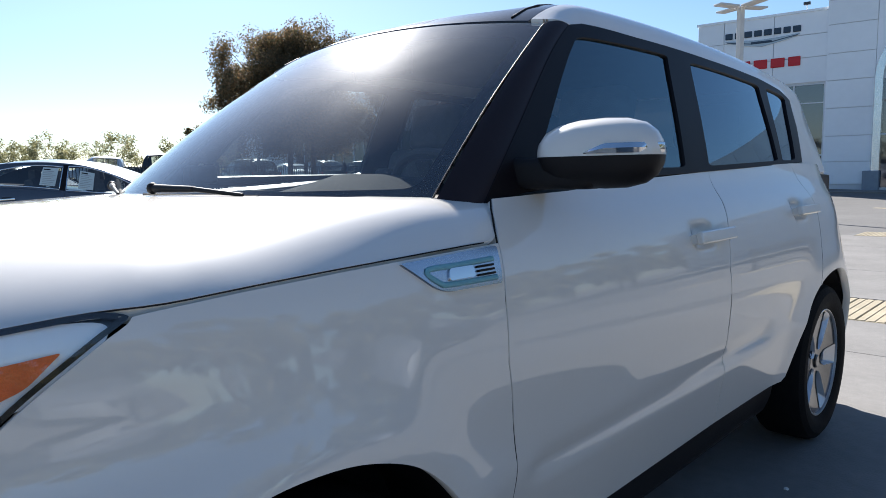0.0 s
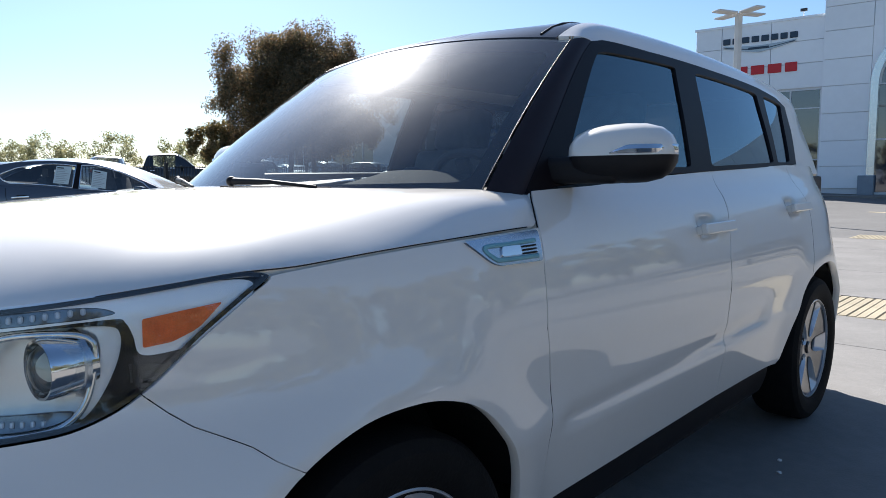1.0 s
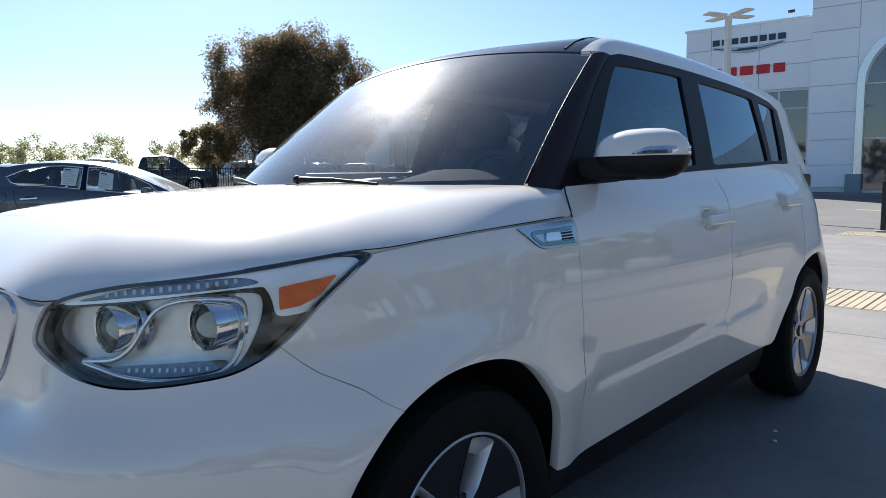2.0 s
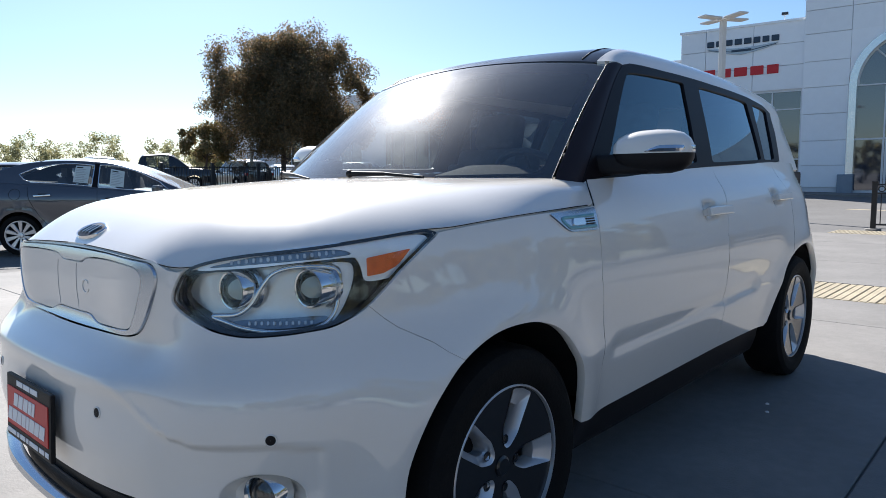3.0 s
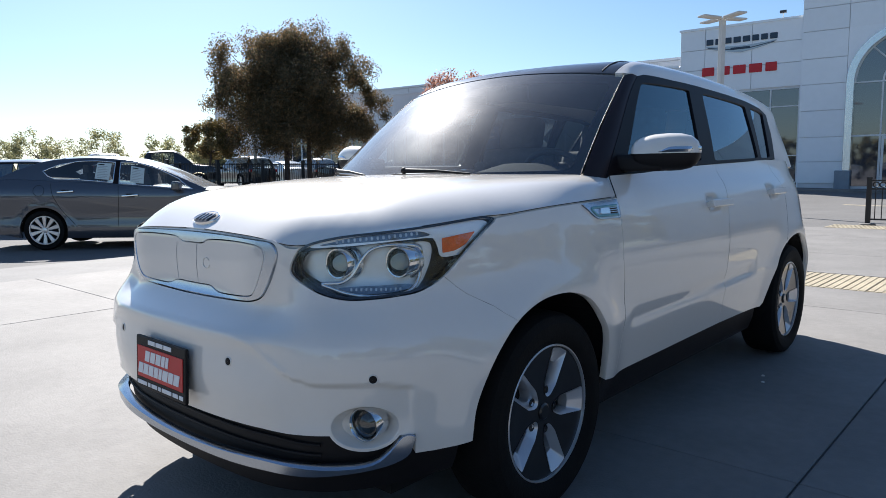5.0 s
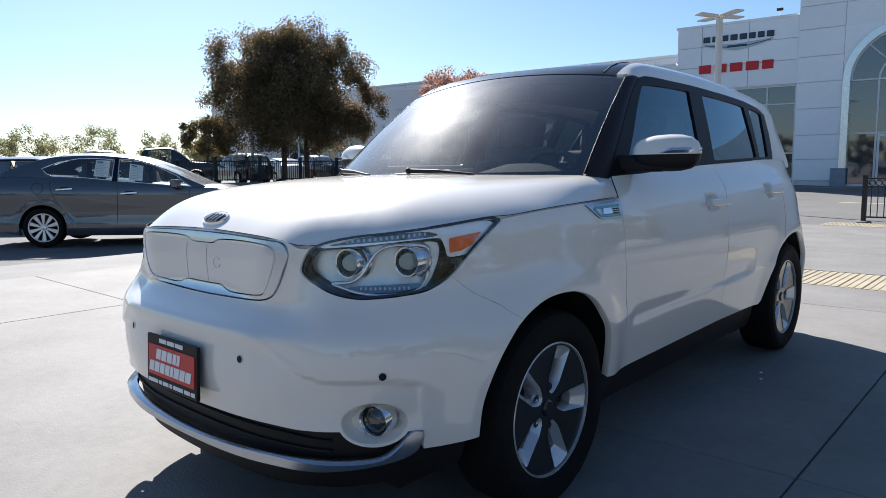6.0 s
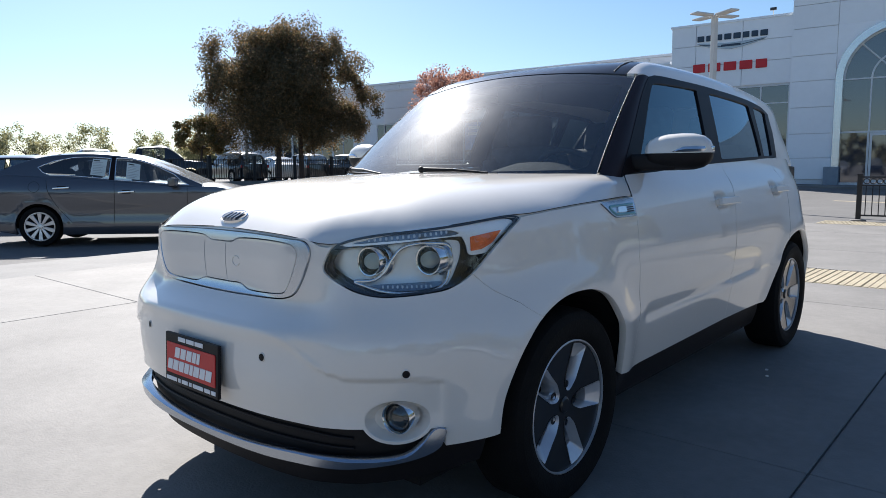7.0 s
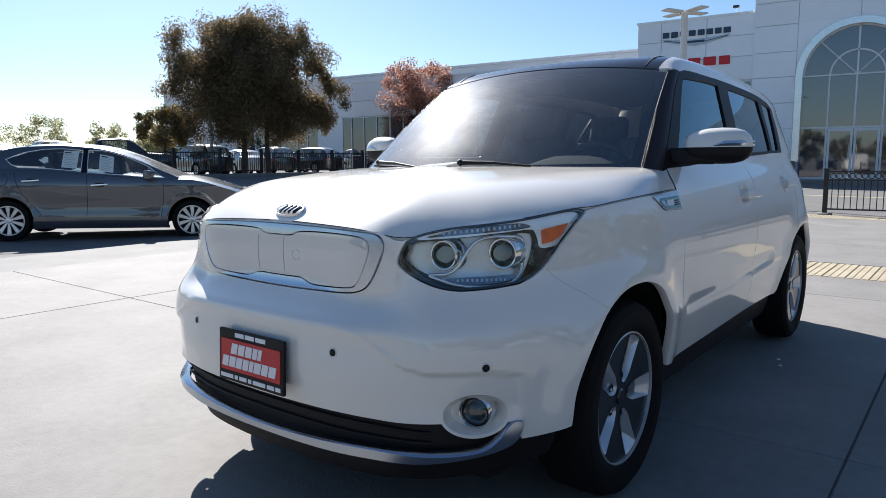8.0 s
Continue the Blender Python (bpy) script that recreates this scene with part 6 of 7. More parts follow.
def ornate_fence(x0, y, length):
    """Black fence section with a row of rings under the top rail; the post stands on a pale footing."""
    f = tagged(empty("fence", pose(x0, y, 0, 0, 0, 2)), "low black iron fence with a row of rings", "fence")
    h = 0.90
    for x in (0, length / 2, length):
        bm = bmesh.new()
        box(bm, (x, 0, h / 2), (0.085, 0.085, h), bevel=0.006)
        box(bm, (x, 0, h + 0.012), (0.10, 0.10, 0.03), bevel=0.008)
        p = part("post", bm, IRON, f)
        bm = bmesh.new()
        lathe(bm, [(0.14, -0.02), (0.14, 0.025), (0.12, 0.035), (0.001, 0.035)], Matrix.Translation((x, 0, 0)), 24)
        part("post_footing", bm, CONCRETE, p, "round concrete footing", smooth=True)
    for z in (0.11, 0.70, 0.86):
        bm = bmesh.new()
        box(bm, (length / 2, 0, z), (length, 0.035, 0.03), bevel=0.004)
        part("rail", bm, IRON, f)
    rail_me = ring_me = None
    n = int(length / 0.11)
    for i in range(1, n):
        x = i * length / n
        if rail_me is None:
            bm = bmesh.new()
            box(bm, (0, 0, 0.405), (0.016, 0.016, 0.59))
            ob = part("picket", bm, IRON, f)
            rail_me = ob.data
            bm = bmesh.new()
            lathe(bm, [(0.050 + 0.010 * math.cos(w), 0.010 * math.sin(w)) for w in np.linspace(0, 2 * math.pi, 6, endpoint=False)], Matrix.Translation((0, 0, 0.78)) @ Matrix.Rotation(radians(90), 4, "X"), 18, True)
            rg = part("ring", bm, IRON, f)
            ring_me = rg.data
        else:
            ob, rg = new("picket", rail_me), new("ring", ring_me)
            ob.parent = rg.parent = f
        ob.location = (x, 0, 0)
        rg.location = (x, 0, 0)
    return f


def long_fence(x, y0, y1):
    """Dark picket fence on a low kerb wall along the back of the lot."""
    z = rise(x, (y0 + y1) / 2)
    f = tagged(empty("fence", pose(x, y0, z, 0, 0, 90)), "long dark iron picket fence on a low kerb", "fence")
    L = y1 - y0
    bm = bmesh.new()
    box(bm, (L / 2, 0, 0.02), (L, 0.30, 0.28), bevel=0.02)
    part("kerb_wall", bm, KERB, f, "low grey kerb wall")
    for zz in (0.30, 1.16):
        bm = bmesh.new()
        box(bm, (L / 2, 0, zz), (L, 0.04, 0.04))
        part("rail", bm, IRON, f)
    post = None
    for i in range(int(L / 2.4) + 1):
        if post is None:
            bm = bmesh.new()
            box(bm, (0, 0, 0.72), (0.13, 0.13, 1.20), bevel=0.01)
            box(bm, (0, 0, 1.34), (0.16, 0.16, 0.05), bevel=0.015)
            ob = part("post", bm, IRON, f)
            post = ob.data
        else:
            ob = new("post", post)
            ob.parent = f
        ob.location = (i * 2.4, 0, 0)
    pk = None
    n = min(int(L / 0.125), 290)
    for i in range(n):
        if pk is None:
            bm = bmesh.new()
            box(bm, (0, 0, 0.73), (0.026, 0.026, 0.98))
            ob = part("picket", bm, IRON, f)
            pk = ob.data
        else:
            ob = new("picket", pk)
            ob.parent = f
        ob.location = ((i + 0.5) * L / n, 0, 0)
    return f


# ---- trees ----
def tree(name_label, seed, x, y, h, crown_c, crown_r, leaf, n_clump, n_leaf, size, stems=1, category="tree", trunk=0.16, lobes=()):
    """A tree: tapered trunk, limbs that reach into the clumps, and a crown of many small leaves with gaps."""
    rng = random.Random(seed)
    z0 = rise(x, y)
    t = tagged(empty("tree", pose(x, y, z0 - 0.02)), name_label, category)
    c, r = Vector(crown_c), Vector(crown_r)
    clumps = []
    tries = 0
    weights = [b[3] ** 2 for b in lobes]
    while len(clumps) < n_clump and tries < 5000:
        tries += 1
        if lobes:
            u, w, z, rr = rng.choices(lobes, weights)[0]
            p = Vector((rng.gauss(0, 1), rng.gauss(0, 1), rng.gauss(0, 1))).normalized() * rr * rng.uniform(0.15, 0.98)
            clumps.append((Vector((0.6 * u - 0.8 * w, 0.8 * u + 0.6 * w, z)) + p, rng.uniform(0.45, 0.95) * min(1.0, 0.45 + rr * 0.3)))
            continue
        p = Vector((rng.uniform(-1, 1), rng.uniform(-1, 1), rng.uniform(-1, 1)))
        if p.length > 1 or p.length < 0.35 and rng.random() < 0.5:
            continue
        bump = 1 + 0.16 * noise.noise(p * 2.3 + Vector((seed, 0, 0)))
        if p.z < -0.55:
            bump *= 0.9
        q = c + Vector((p.x * r.x, p.y * r.y, p.z * r.z)) * 0.86 * bump
        clumps.append((q, rng.uniform(0.16, 0.27) * (r.x + r.z) / 2))
    bm = bmesh.new()
    top = Vector((0, 0, c.z - r.z * 0.35))
    for k in range(stems):
        off = Vector(((k - (stems - 1) / 2) * 0.35, (k - (stems - 1) / 2) * 1.25, 0))
        pts = [off, off + Vector((rng.uniform(-.05, .05), rng.uniform(-.05, .05), top.z * 0.5)), off * 1.4 + Vector((rng.uniform(-.2, .2), rng.uniform(-.2, .2), top.z))]
        for i, (a, b) in enumerate(zip(pts, pts[1:])):
            rod(bm, a, b, trunk * (1 - 0.25 * i), trunk * (0.75 - 0.25 * i), 10)
        for q, rr in rng.sample(clumps, min(10, len(clumps))):
            mid = pts[2].lerp(q, 0.5) + Vector((0, 0, -0.2))
            rod(bm, pts[1].lerp(pts[2], rng.uniform(0.5, 1)), mid, trunk * 0.38, trunk * 0.22, 6)
            rod(bm, mid, q, trunk * 0.22, trunk * 0.06, 5)
    part("trunk", bm, BARK, t, "brown trunk and limbs", smooth=True, angle=50)
    verts, faces = [], []
    for _ in range(n_leaf):
        q, rr = rng.choice(clumps)
        d = Vector((rng.gauss(0, 1), rng.gauss(0, 1), rng.gauss(0, 1))).normalized()
        p = q + d * rr * (rng.uniform(0.45, 1.12) if not lobes else 1.12 * rng.random() ** 0.5)
        n = (d + Vector((rng.uniform(-.9, .9), rng.uniform(-.9, .9), rng.uniform(-.6, 1)))).normalized()
        u = n.orthogonal().normalized()
        u.rotate(Matrix.Rotation(rng.uniform(0, 6.28), 3, n))
        v = n.cross(u)
        s = size * rng.uniform(0.6, 1.35)
        k = len(verts)
        droop = n * s * 0.22
        verts += [p - u * s, p - v * s * 0.42 - droop * 0.3, p + u * s - droop, p + v * s * 0.42 - droop * 0.3]
        faces.append((k, k + 1, k + 2, k + 3))
    mesh_object("crown", verts, faces, leaf, t, "uneven leafy crown", smooth=False)
    return t


# ---- other vehicles ----
def paint(name, color):
    m = material(name, color, rough=0.35, metal=0.5, coat=1.0, var=0.03, scale=4)
    m.node_tree.nodes["Principled BSDF"].inputs["Coat IOR"].default_value = 1.75
    return m


def wheel_small(parent, m, r, face_mat, rim=0.68):
    ax = m @ pose(0, 0, 0, 0, 90, 0)
    bm = bmesh.new()
    w = 0.20
    rr = r * rim
    lathe(bm, [(rr, -w), (r * 0.95, -w), (r, -w * 0.85), (r, -w * 0.15), (r * 0.95, 0.0), (rr * 1.06, 0.0), (rr, -0.015)], ax, 40)
    wh = part("wheel", bm, RUBBER, parent, "black tyre with a silver wheel", smooth=True)
    bm = bmesh.new()
    lathe(bm, [(rr * 0.90, -0.014), (rr * 0.86, -0.05), (rr * 0.3, -0.055), (0.001, -0.05)], ax, 40)
    part("rim_bowl", bm, DARK_VOID, wh, "", smooth=True)
    bm = bmesh.new()
    lathe(bm, [(rr, -0.10), (rr * 0.985, -0.006), (rr * 0.93, -0.006), (rr * 0.89, -0.018)], ax, 40)
    part("rim", bm, face_mat, wh, "", smooth=True)
    for k in range(10):
        bm = bmesh.new()
        a = 2 * math.pi * k / 10
        vs = bmesh.ops.create_cube(bm, size=1, matrix=Matrix.Translation((rr * 0.56, 0, -0.024)) @ Matrix.Diagonal((rr * 0.82, rr * 0.25, 0.024, 1)))["verts"]
        for v in vs:
            v.co.y *= 1.25 if v.co.x > rr * 0.56 else 0.55
            v.co.z -= 0.012 if v.co.x < rr * 0.56 else 0.0
        bmesh.ops.bevel(bm, geom=bm.edges[:], offset=0.006, segments=1, affect="EDGES")
        bmesh.ops.transform(bm, matrix=ax @ Matrix.Rotation(a, 4, "Z"), verts=bm.verts)
        part("spoke", bm, face_mat, wh)
    for k in range(5):
        bm = bmesh.new()
        a = 2 * math.pi * (k + 0.25) / 5
        lathe(bm, [(0.011, -0.03), (0.011, -0.018), (0.001, -0.016)], ax @ Matrix.Translation((rr * 0.30 * math.cos(a), rr * 0.30 * math.sin(a), 0)), 10)
        part("wheel_nut", bm, GREY_ALLOY, wh)
    bm = bmesh.new()
    lathe(bm, [(rr * 0.19, -0.03), (rr * 0.17, -0.012), (0.001, -0.008)], ax, 20)
    part("hub_cap", bm, ALLOY, wh, "", smooth=True)
    return wh


def saloon(label, m, colour, spec):
    """A car by its outlines, nose towards local +y: sides cut out round the wheels, deck, glasshouse, glass, trim."""
    car = tagged(empty("car", m), label, "car")
    L, W, wb, r = spec["length"], spec["width"], spec["base"], spec["tyre"]
    hub = r - spec.get("drop", 0.0)
    y1 = wb / 2 + spec["front"]
    y0 = y1 - L
    deck = spline([p[0] for p in spec["deck"]], [p[1] for p in spec["deck"]])
    roof_z = spline([p[0] for p in spec["roof"]], [p[1] for p in spec["roof"]])
    hw = spline([y0, y0 + 0.12, y0 + 0.45, y0 + 1.2, 0.0, y1 - 1.2, y1 - 0.5, y1 - 0.15, y1], [W * k for k in (0.36, 0.425, 0.468, 0.495, 0.5, 0.495, 0.46, 0.39, 0.30)])
    prof = spline([0.03, 0.12, 0.32, 0.45, 0.60, 0.72, 0.80, 0.92, 1.02, 1.2], [-0.075, -0.035, -0.010, -0.022, -0.014, -0.004, -0.001, -0.026, -0.066, -0.15])

    def side(y, z):
        d = prof(z)
        for hy in (-wb / 2, wb / 2):
            rho = math.hypot(y - hy, z - hub)
            d += 0.016 * math.exp(-((rho - r - 0.06) / 0.07) ** 2)
        return (hw(y) + d, y, z)
    wr = r + 0.052

    def arch(hy, up=True):
        return [(hy + wr * math.cos(a), hub + wr * math.sin(a)) for a in np.linspace(math.pi + 0.35, -0.35, 18)]
    low = spec.get("low", 0.22)
    top = [(y, deck(y) - 0.02) for y in np.linspace(y1 - 0.02, y0 + 0.02, 30)]
    out = v2([(y0 + 0.02, low + 0.08)] + arch(-wb / 2) + arch(wb / 2) + [(y1 - 0.02, low + 0.06)] + top)
    core = bmesh.new()
    box(core, (0, (y0 + y1) / 2, 0.46), (W * 0.62, L * 0.93, 0.5))
    box(core, (0, 0, 0.40), (W * 0.86, wb - 2 * wr - 0.05, 0.40))
    part("underbody", core, DARK_VOID, car)
    for sg in (-1, 1):
        b = panel("body_side", out, side, colour, car, "painted body side", grid=0.07, gap=0, depth=0.05, mirror=sg < 0)
        ds = spec.get("doors", ())
        for line in ds:
            tube_on("door_seam", flowing(line, 5, False), side, BLACK_PLASTIC, b, r=0.0035, lift=0.0, mirror=sg < 0)
        for yh, zh in spec.get("handles", ()):
            hb = bmesh.new()
            p = Vector(side(yh, zh))
            # no hollow is cut: a thin black plate gives the recess's shade
            box(hb, ((p.x - 0.002) * sg, yh, zh), (0.008, 0.13, 0.062), bevel=0.003, seg=2)
            part("handle_recess_shade", hb, BLACK_PLASTIC, b, "thin dark plate as the shade of a handle recess", smooth=True)
            hb = bmesh.new()
            box(hb, ((p.x + 0.022) * sg, yh, zh), (0.022, 0.25, 0.024), Matrix.Rotation(0.07, 4, "X"), bevel=0.009, seg=2)
            part("door_handle", hb, CHROME, b, "chrome door handle", smooth=True)
        sl = v2([(-wb / 2 + wr * 0.98, low - 0.04), (wb / 2 - wr * 0.98, low - 0.04), (wb / 2 - wr * 0.96, low + 0.07), (-wb / 2 + wr * 0.96, low + 0.07)])
        panel("sill", sl, side, BLACK_PLASTIC, car, "", grid=0.1, gap=0, depth=0.05, mirror=sg < 0, lift=-0.004)
    # deck over the sides
    ys = np.linspace(y0 + 0.01, y1 - 0.01, 44)
    verts, faces = [], []
    xs = [-1, -0.97, -0.9, -0.6, 0, 0.6, 0.9, 0.97, 1]
    for y in ys:
        zt = deck(y)
        for k in xs:
            e = side(y, zt - 0.02)[0]
            verts.append((k * e, y, zt - 0.02 + 0.05 * (1 - abs(k) ** 4)))
    n = len(xs)
    for i in range(len(ys) - 1):
        for j in range(n - 1):
            yc = (ys[i] + ys[i + 1]) / 2
            if spec.get("open", (9, 9))[0] < yc < spec.get("open", (9, 9))[1] and 0 < j < n - 2:
                continue
            faces.append((i * n + j, i * n + j + 1, (i + 1) * n + j + 1, (i + 1) * n + j))
    mesh_object("deck", verts, faces, colour, car, "painted bonnet and boot deck")
    # nose and tail
    for ye, sgn, nm in ((y1, 1, "nose"), (y0, -1, "tail")):
        verts, faces = [], []
        zt = deck(ye - sgn * 0.02) - 0.02
        for j in range(7):
            z = low - 0.02 + (zt + 0.03 - low) * j / 6
            for k in np.linspace(-1, 1, 11):
                e = side(ye - sgn * 0.02, z)[0]
                verts.append((k * e, ye - sgn * 0.02 + sgn * 0.10 * (1 - k * k) * (1 - 0.3 * abs(j - 3) / 3), z))
        for j in range(6):
            for i in range(10):
                faces.append((j * 11 + i, j * 11 + i + 1, (j + 1) * 11 + i + 1, (j + 1) * 11 + i))
        mesh_object(nm, verts, faces, colour, car, "painted bumper")
    for sg in (-1, 1):
        lb = bmesh.new()
        p = Vector(side(y1 - 0.22, deck(y1 - 0.22) - 0.14))
        box(lb, ((p.x - 0.07) * sg, p.y, p.z), (0.16, 0.34, 0.12), bevel=0.04, seg=3)
        part("headlight", lb, LED_GLASS, car, "clear headlight", smooth=True)
        lb = bmesh.new()
        p = Vector(side(y0 + 0.14, deck(y0 + 0.14) - 0.13))
        box(lb, ((p.x - 0.045) * sg, p.y, p.z), (0.12, 0.24, 0.15), bevel=0.03, seg=3)
        part("tail_light", lb, TAIL_RED, car, "red tail light", smooth=True)
    # glasshouse
    ra, rb = spec["roof"][0][0], spec["roof"][-1][0]

    def cabin(y, t):
        """t: 0 at the belt, 1 at the roof's edge, 2 at the middle of the roof."""
        zb, zr = deck(y) - 0.02, roof_z(y)
        xb = side(y, zb)[0] - 0.03
        hgt = max(zr - zb, 0.0)
        if t <= 1:
            k = t
            return (xb - hgt * 0.36 * (0.75 * k + 0.25 * k * k), y, zb + hgt * 0.88 * k)
        k = t - 1
        xr = xb - hgt * 0.36
        return (xr * (1 - k), y, zb + hgt * (0.88 + 0.12 * (1 - abs(1 - k) ** 2.6)))
    def at_height(y, z):
        zb = deck(y) - 0.02
        return (y, min(max((z - zb) / (0.88 * max(roof_z(y) - zb, 0.05)), 0.03), 0.955))
    panes = [[at_height(*p) for p in g] for g in spec.get("glass_at", ())] or [[(b0, 0.06), (b1, 0.06), (a1, 0.93), (a0, 0.93)] for a0, a1, b0, b1 in spec["windows"]]
    ys2 = np.linspace(ra, rb, 40)
    for sg in (-1, 1):
        verts, faces = [], []
        ts = [0, 0.5, 0.96, 1.0, 1.04, 1.1, 1.2, 1.4, 1.7, 2.0]
        for y in ys2:
            for t in ts:
                p = cabin(y, t)
                verts.append((p[0] * sg, p[1], p[2]))
        k = len(ts)
        for i in range(len(ys2) - 1):
            for j in range(k - 1):
                q = (i * k + j, i * k + j + 1, (i + 1) * k + j + 1, (i + 1) * k + j)
                yc = (ys2[i] + ys2[i + 1]) / 2
                glass_end = yc < spec["rear_glass"] or yc > spec["screen"]
                g0, g1 = spec.get("side_open", (spec["windows"][0][0], spec["windows"][-1][1]))
                if not (glass_end and 4 <= j) and not (2 > j and g0 < yc < g1):
                    faces.append(q if sg < 0 else q[::-1])
        mesh_object("roof", verts, faces, colour, car, "painted roof and pillars")
        for fill, mt in spec.get("pillars", ()):
            panel("pillar", v2(fill), cabin, BLACK_FRAME if mt == "black" else colour, car, "", grid=0.08, vgrid=0.12, gap=0, lift=0.002, depth=0.01, mirror=sg < 0)
        if spec.get("surround"):
            g0, g1 = spec["side_open"]
            panel("window_surround", v2([(g0, 0), (g1, 0), (g1, 0.97), (g0, 0.97)]), cabin, colour, car, "painted frame round the side windows", grid=0.07, vgrid=0.12, gap=0, depth=0.01, mirror=sg < 0, holes=[rounded([(*p, 0.02) for p in w]) for w in panes], hole_gap=0)
        for w in panes:
            w = v2(w)
            panel("side_window", rounded([(p.x, p.y, 0.02) for p in w]), cabin, DARK_GLASS if spec.get("glass") == "dark" else CAR_GLASS, car, "dark side window", grid=0.10, vgrid=0.2, gap=0, lift=-0.003, depth=0.003, mirror=sg < 0).visible_shadow = False
            tube_on("window_trim", dense(w, 0.1), cabin, CHROME if spec.get("chrome") else BLACK_PLASTIC, car, r=0.008, lift=0.0, closed=True, mirror=sg < 0)
        for za, zb in ((ra, spec["rear_glass"]), (spec["screen"], rb)):
            w = v2([(za + 0.02, 1.10), (zb - 0.02, 1.10), (zb - 0.02, 2.0), (za + 0.02, 2.0)])
            panel("screen", w, cabin, SCREEN_GLASS, car, "dark glass screen", grid=0.08, vgrid=0.2, gap=0, lift=-0.002, depth=0.002, mirror=sg < 0).visible_shadow = False
        mb = bmesh.new()
        ym = spec["windows"][-1][3] - 0.08
        p = Vector(side(ym, deck(ym) - 0.04))
        box(mb, ((p.x + 0.09) * sg, ym, p.z + 0.09), (0.22, 0.13, 0.145), bevel=0.05, seg=3)
        rod(mb, ((p.x - 0.03) * sg, ym, p.z + 0.03), ((p.x + 0.05) * sg, ym, p.z + 0.05), 0.02)
        part("door_mirror", mb, colour, car, "painted door mirror", smooth=True)
    for x in (-0.36, 0.36):
        for yy in spec.get("seats", (0.1, -0.75)):
            sb = bmesh.new()
            box(sb, (x, yy, 0.86), (0.46, 0.14, 0.62), Matrix.Rotation(0.25, 4, "X"), bevel=0.05, seg=2)
            st = part("seat", sb, SEAT_CLOTH, car, "dark cloth seat", smooth=True)
            sb = bmesh.new()
            box(sb, (x, yy - 0.06, 1.22), (0.24, 0.10, 0.17), bevel=0.04, seg=2)
            part("headrest", sb, SEAT_CLOTH, st, smooth=True)
    for sg in (-1, 1):
        for y in (-wb / 2, wb / 2):
            wheel_small(car, Matrix.Translation(((W / 2 - 0.03) * sg, y, hub)) @ Matrix.Rotation(math.pi if sg < 0 else 0, 4, "Z"), r, ALLOY, spec.get("rim", 0.68))
    return car, side, cabin


TAIL_RED = material("red_lamp_glass", (0.35, 0.01, 0.012), rough=0.12, coat=1.0, var=0.3, scale=30)
CAR_GLASS = glass_material("grey_car_glass", (0.62, 0.66, 0.66), mirror=0.3)
# the strong pale film imitates bright sky reflected in the parked cars' screens
SCREEN_GLASS = glass_material("sky_paled_screen_glass", (0.55, 0.6, 0.6), mirror=1.4, dust_veil=0.22)
SEDAN = dict(length=4.63, width=1.76, base=2.70, tyre=0.317, front=0.93, low=0.165, drop=0.065, rim=0.74, chrome=True, surround=True,
             deck=[(-2.38, 0.92), (-2.15, 1.03), (-1.7, 1.075), (-1.2, 1.055), (-0.8, 1.042), (-0.28, 1.0), (0.16, 0.965), (0.6, 0.925), (0.96, 0.915), (1.2, 0.925), (1.45, 0.90), (1.88, 0.775), (2.1, 0.69), (2.28, 0.58)],
             roof=[(-2.08, 1.07), (-1.98, 1.13), (-1.72, 1.265), (-1.45, 1.372), (-1.18, 1.430), (-0.88, 1.458), (-0.6, 1.468), (-0.3, 1.455), (0.0, 1.42), (0.3, 1.335), (0.63, 1.195), (0.93, 1.045), (1.17, 0.925)],
             rear_glass=-1.12, screen=0.16, windows=[(-1.02, -0.34, -1.46, -0.31), (-0.25, 0.24, -0.22, 0.81)],
             doors=[[(-0.20, 0.96), (-0.195, 0.70), (-0.22, 0.31)], [(0.93, 0.88), (0.92, 0.55), (0.88, 0.31)], [(-1.23, 1.0), (-1.195, 0.82), (-1.07, 0.585), (-0.90, 0.38), (-0.85, 0.31)]], side_open=(-1.52, 1.12),
             glass_at=[[(-1.385, 1.195), (-1.30, 1.115), (-1.19, 1.070), (-0.78, 1.058), (-0.295, 1.015), (-0.275, 1.345), (-0.56, 1.368), (-0.85, 1.357), (-1.14, 1.300), (-1.30, 1.235)],
                       [(-0.20, 1.000), (0.165, 0.975), (0.6, 0.938), (0.95, 0.925), (0.72, 1.090), (0.43, 1.250), (0.2, 1.318), (0.0, 1.350), (-0.20, 1.350)]],
             pillars=[([(-0.295, 0.05), (-0.20, 0.05), (-0.20, 0.95), (-0.275, 0.95)], "black")],
             handles=[(-0.99, 0.872), (-0.01, 0.812)])
PICKUP = dict(length=5.8, width=1.98, base=3.5, tyre=0.39, front=1.0, low=0.36,
              deck=[(-3.04, 1.20), (-1.0, 1.22), (-0.2, 1.20), (0.8, 1.18), (1.4, 1.20), (2.2, 1.14), (2.6, 1.04), (2.74, 0.9)],
              roof=[(-0.75, 1.22), (-0.62, 1.70), (-0.45, 1.85), (0.2, 1.90), (0.75, 1.86), (1.1, 1.62), (1.55, 1.22)],
              rear_glass=-0.56, screen=0.80, windows=[(-0.48, 0.10, -0.52, 0.12), (0.18, 0.66, 0.20, 1.02)], doors=[[(0.15, 1.16), (0.15, 0.46)], [(1.1, 1.15), (1.05, 0.46)]], handles=[(-0.35, 1.06), (0.32, 1.05)], open=(-2.9, -0.85), seats=(0.25, -0.25))
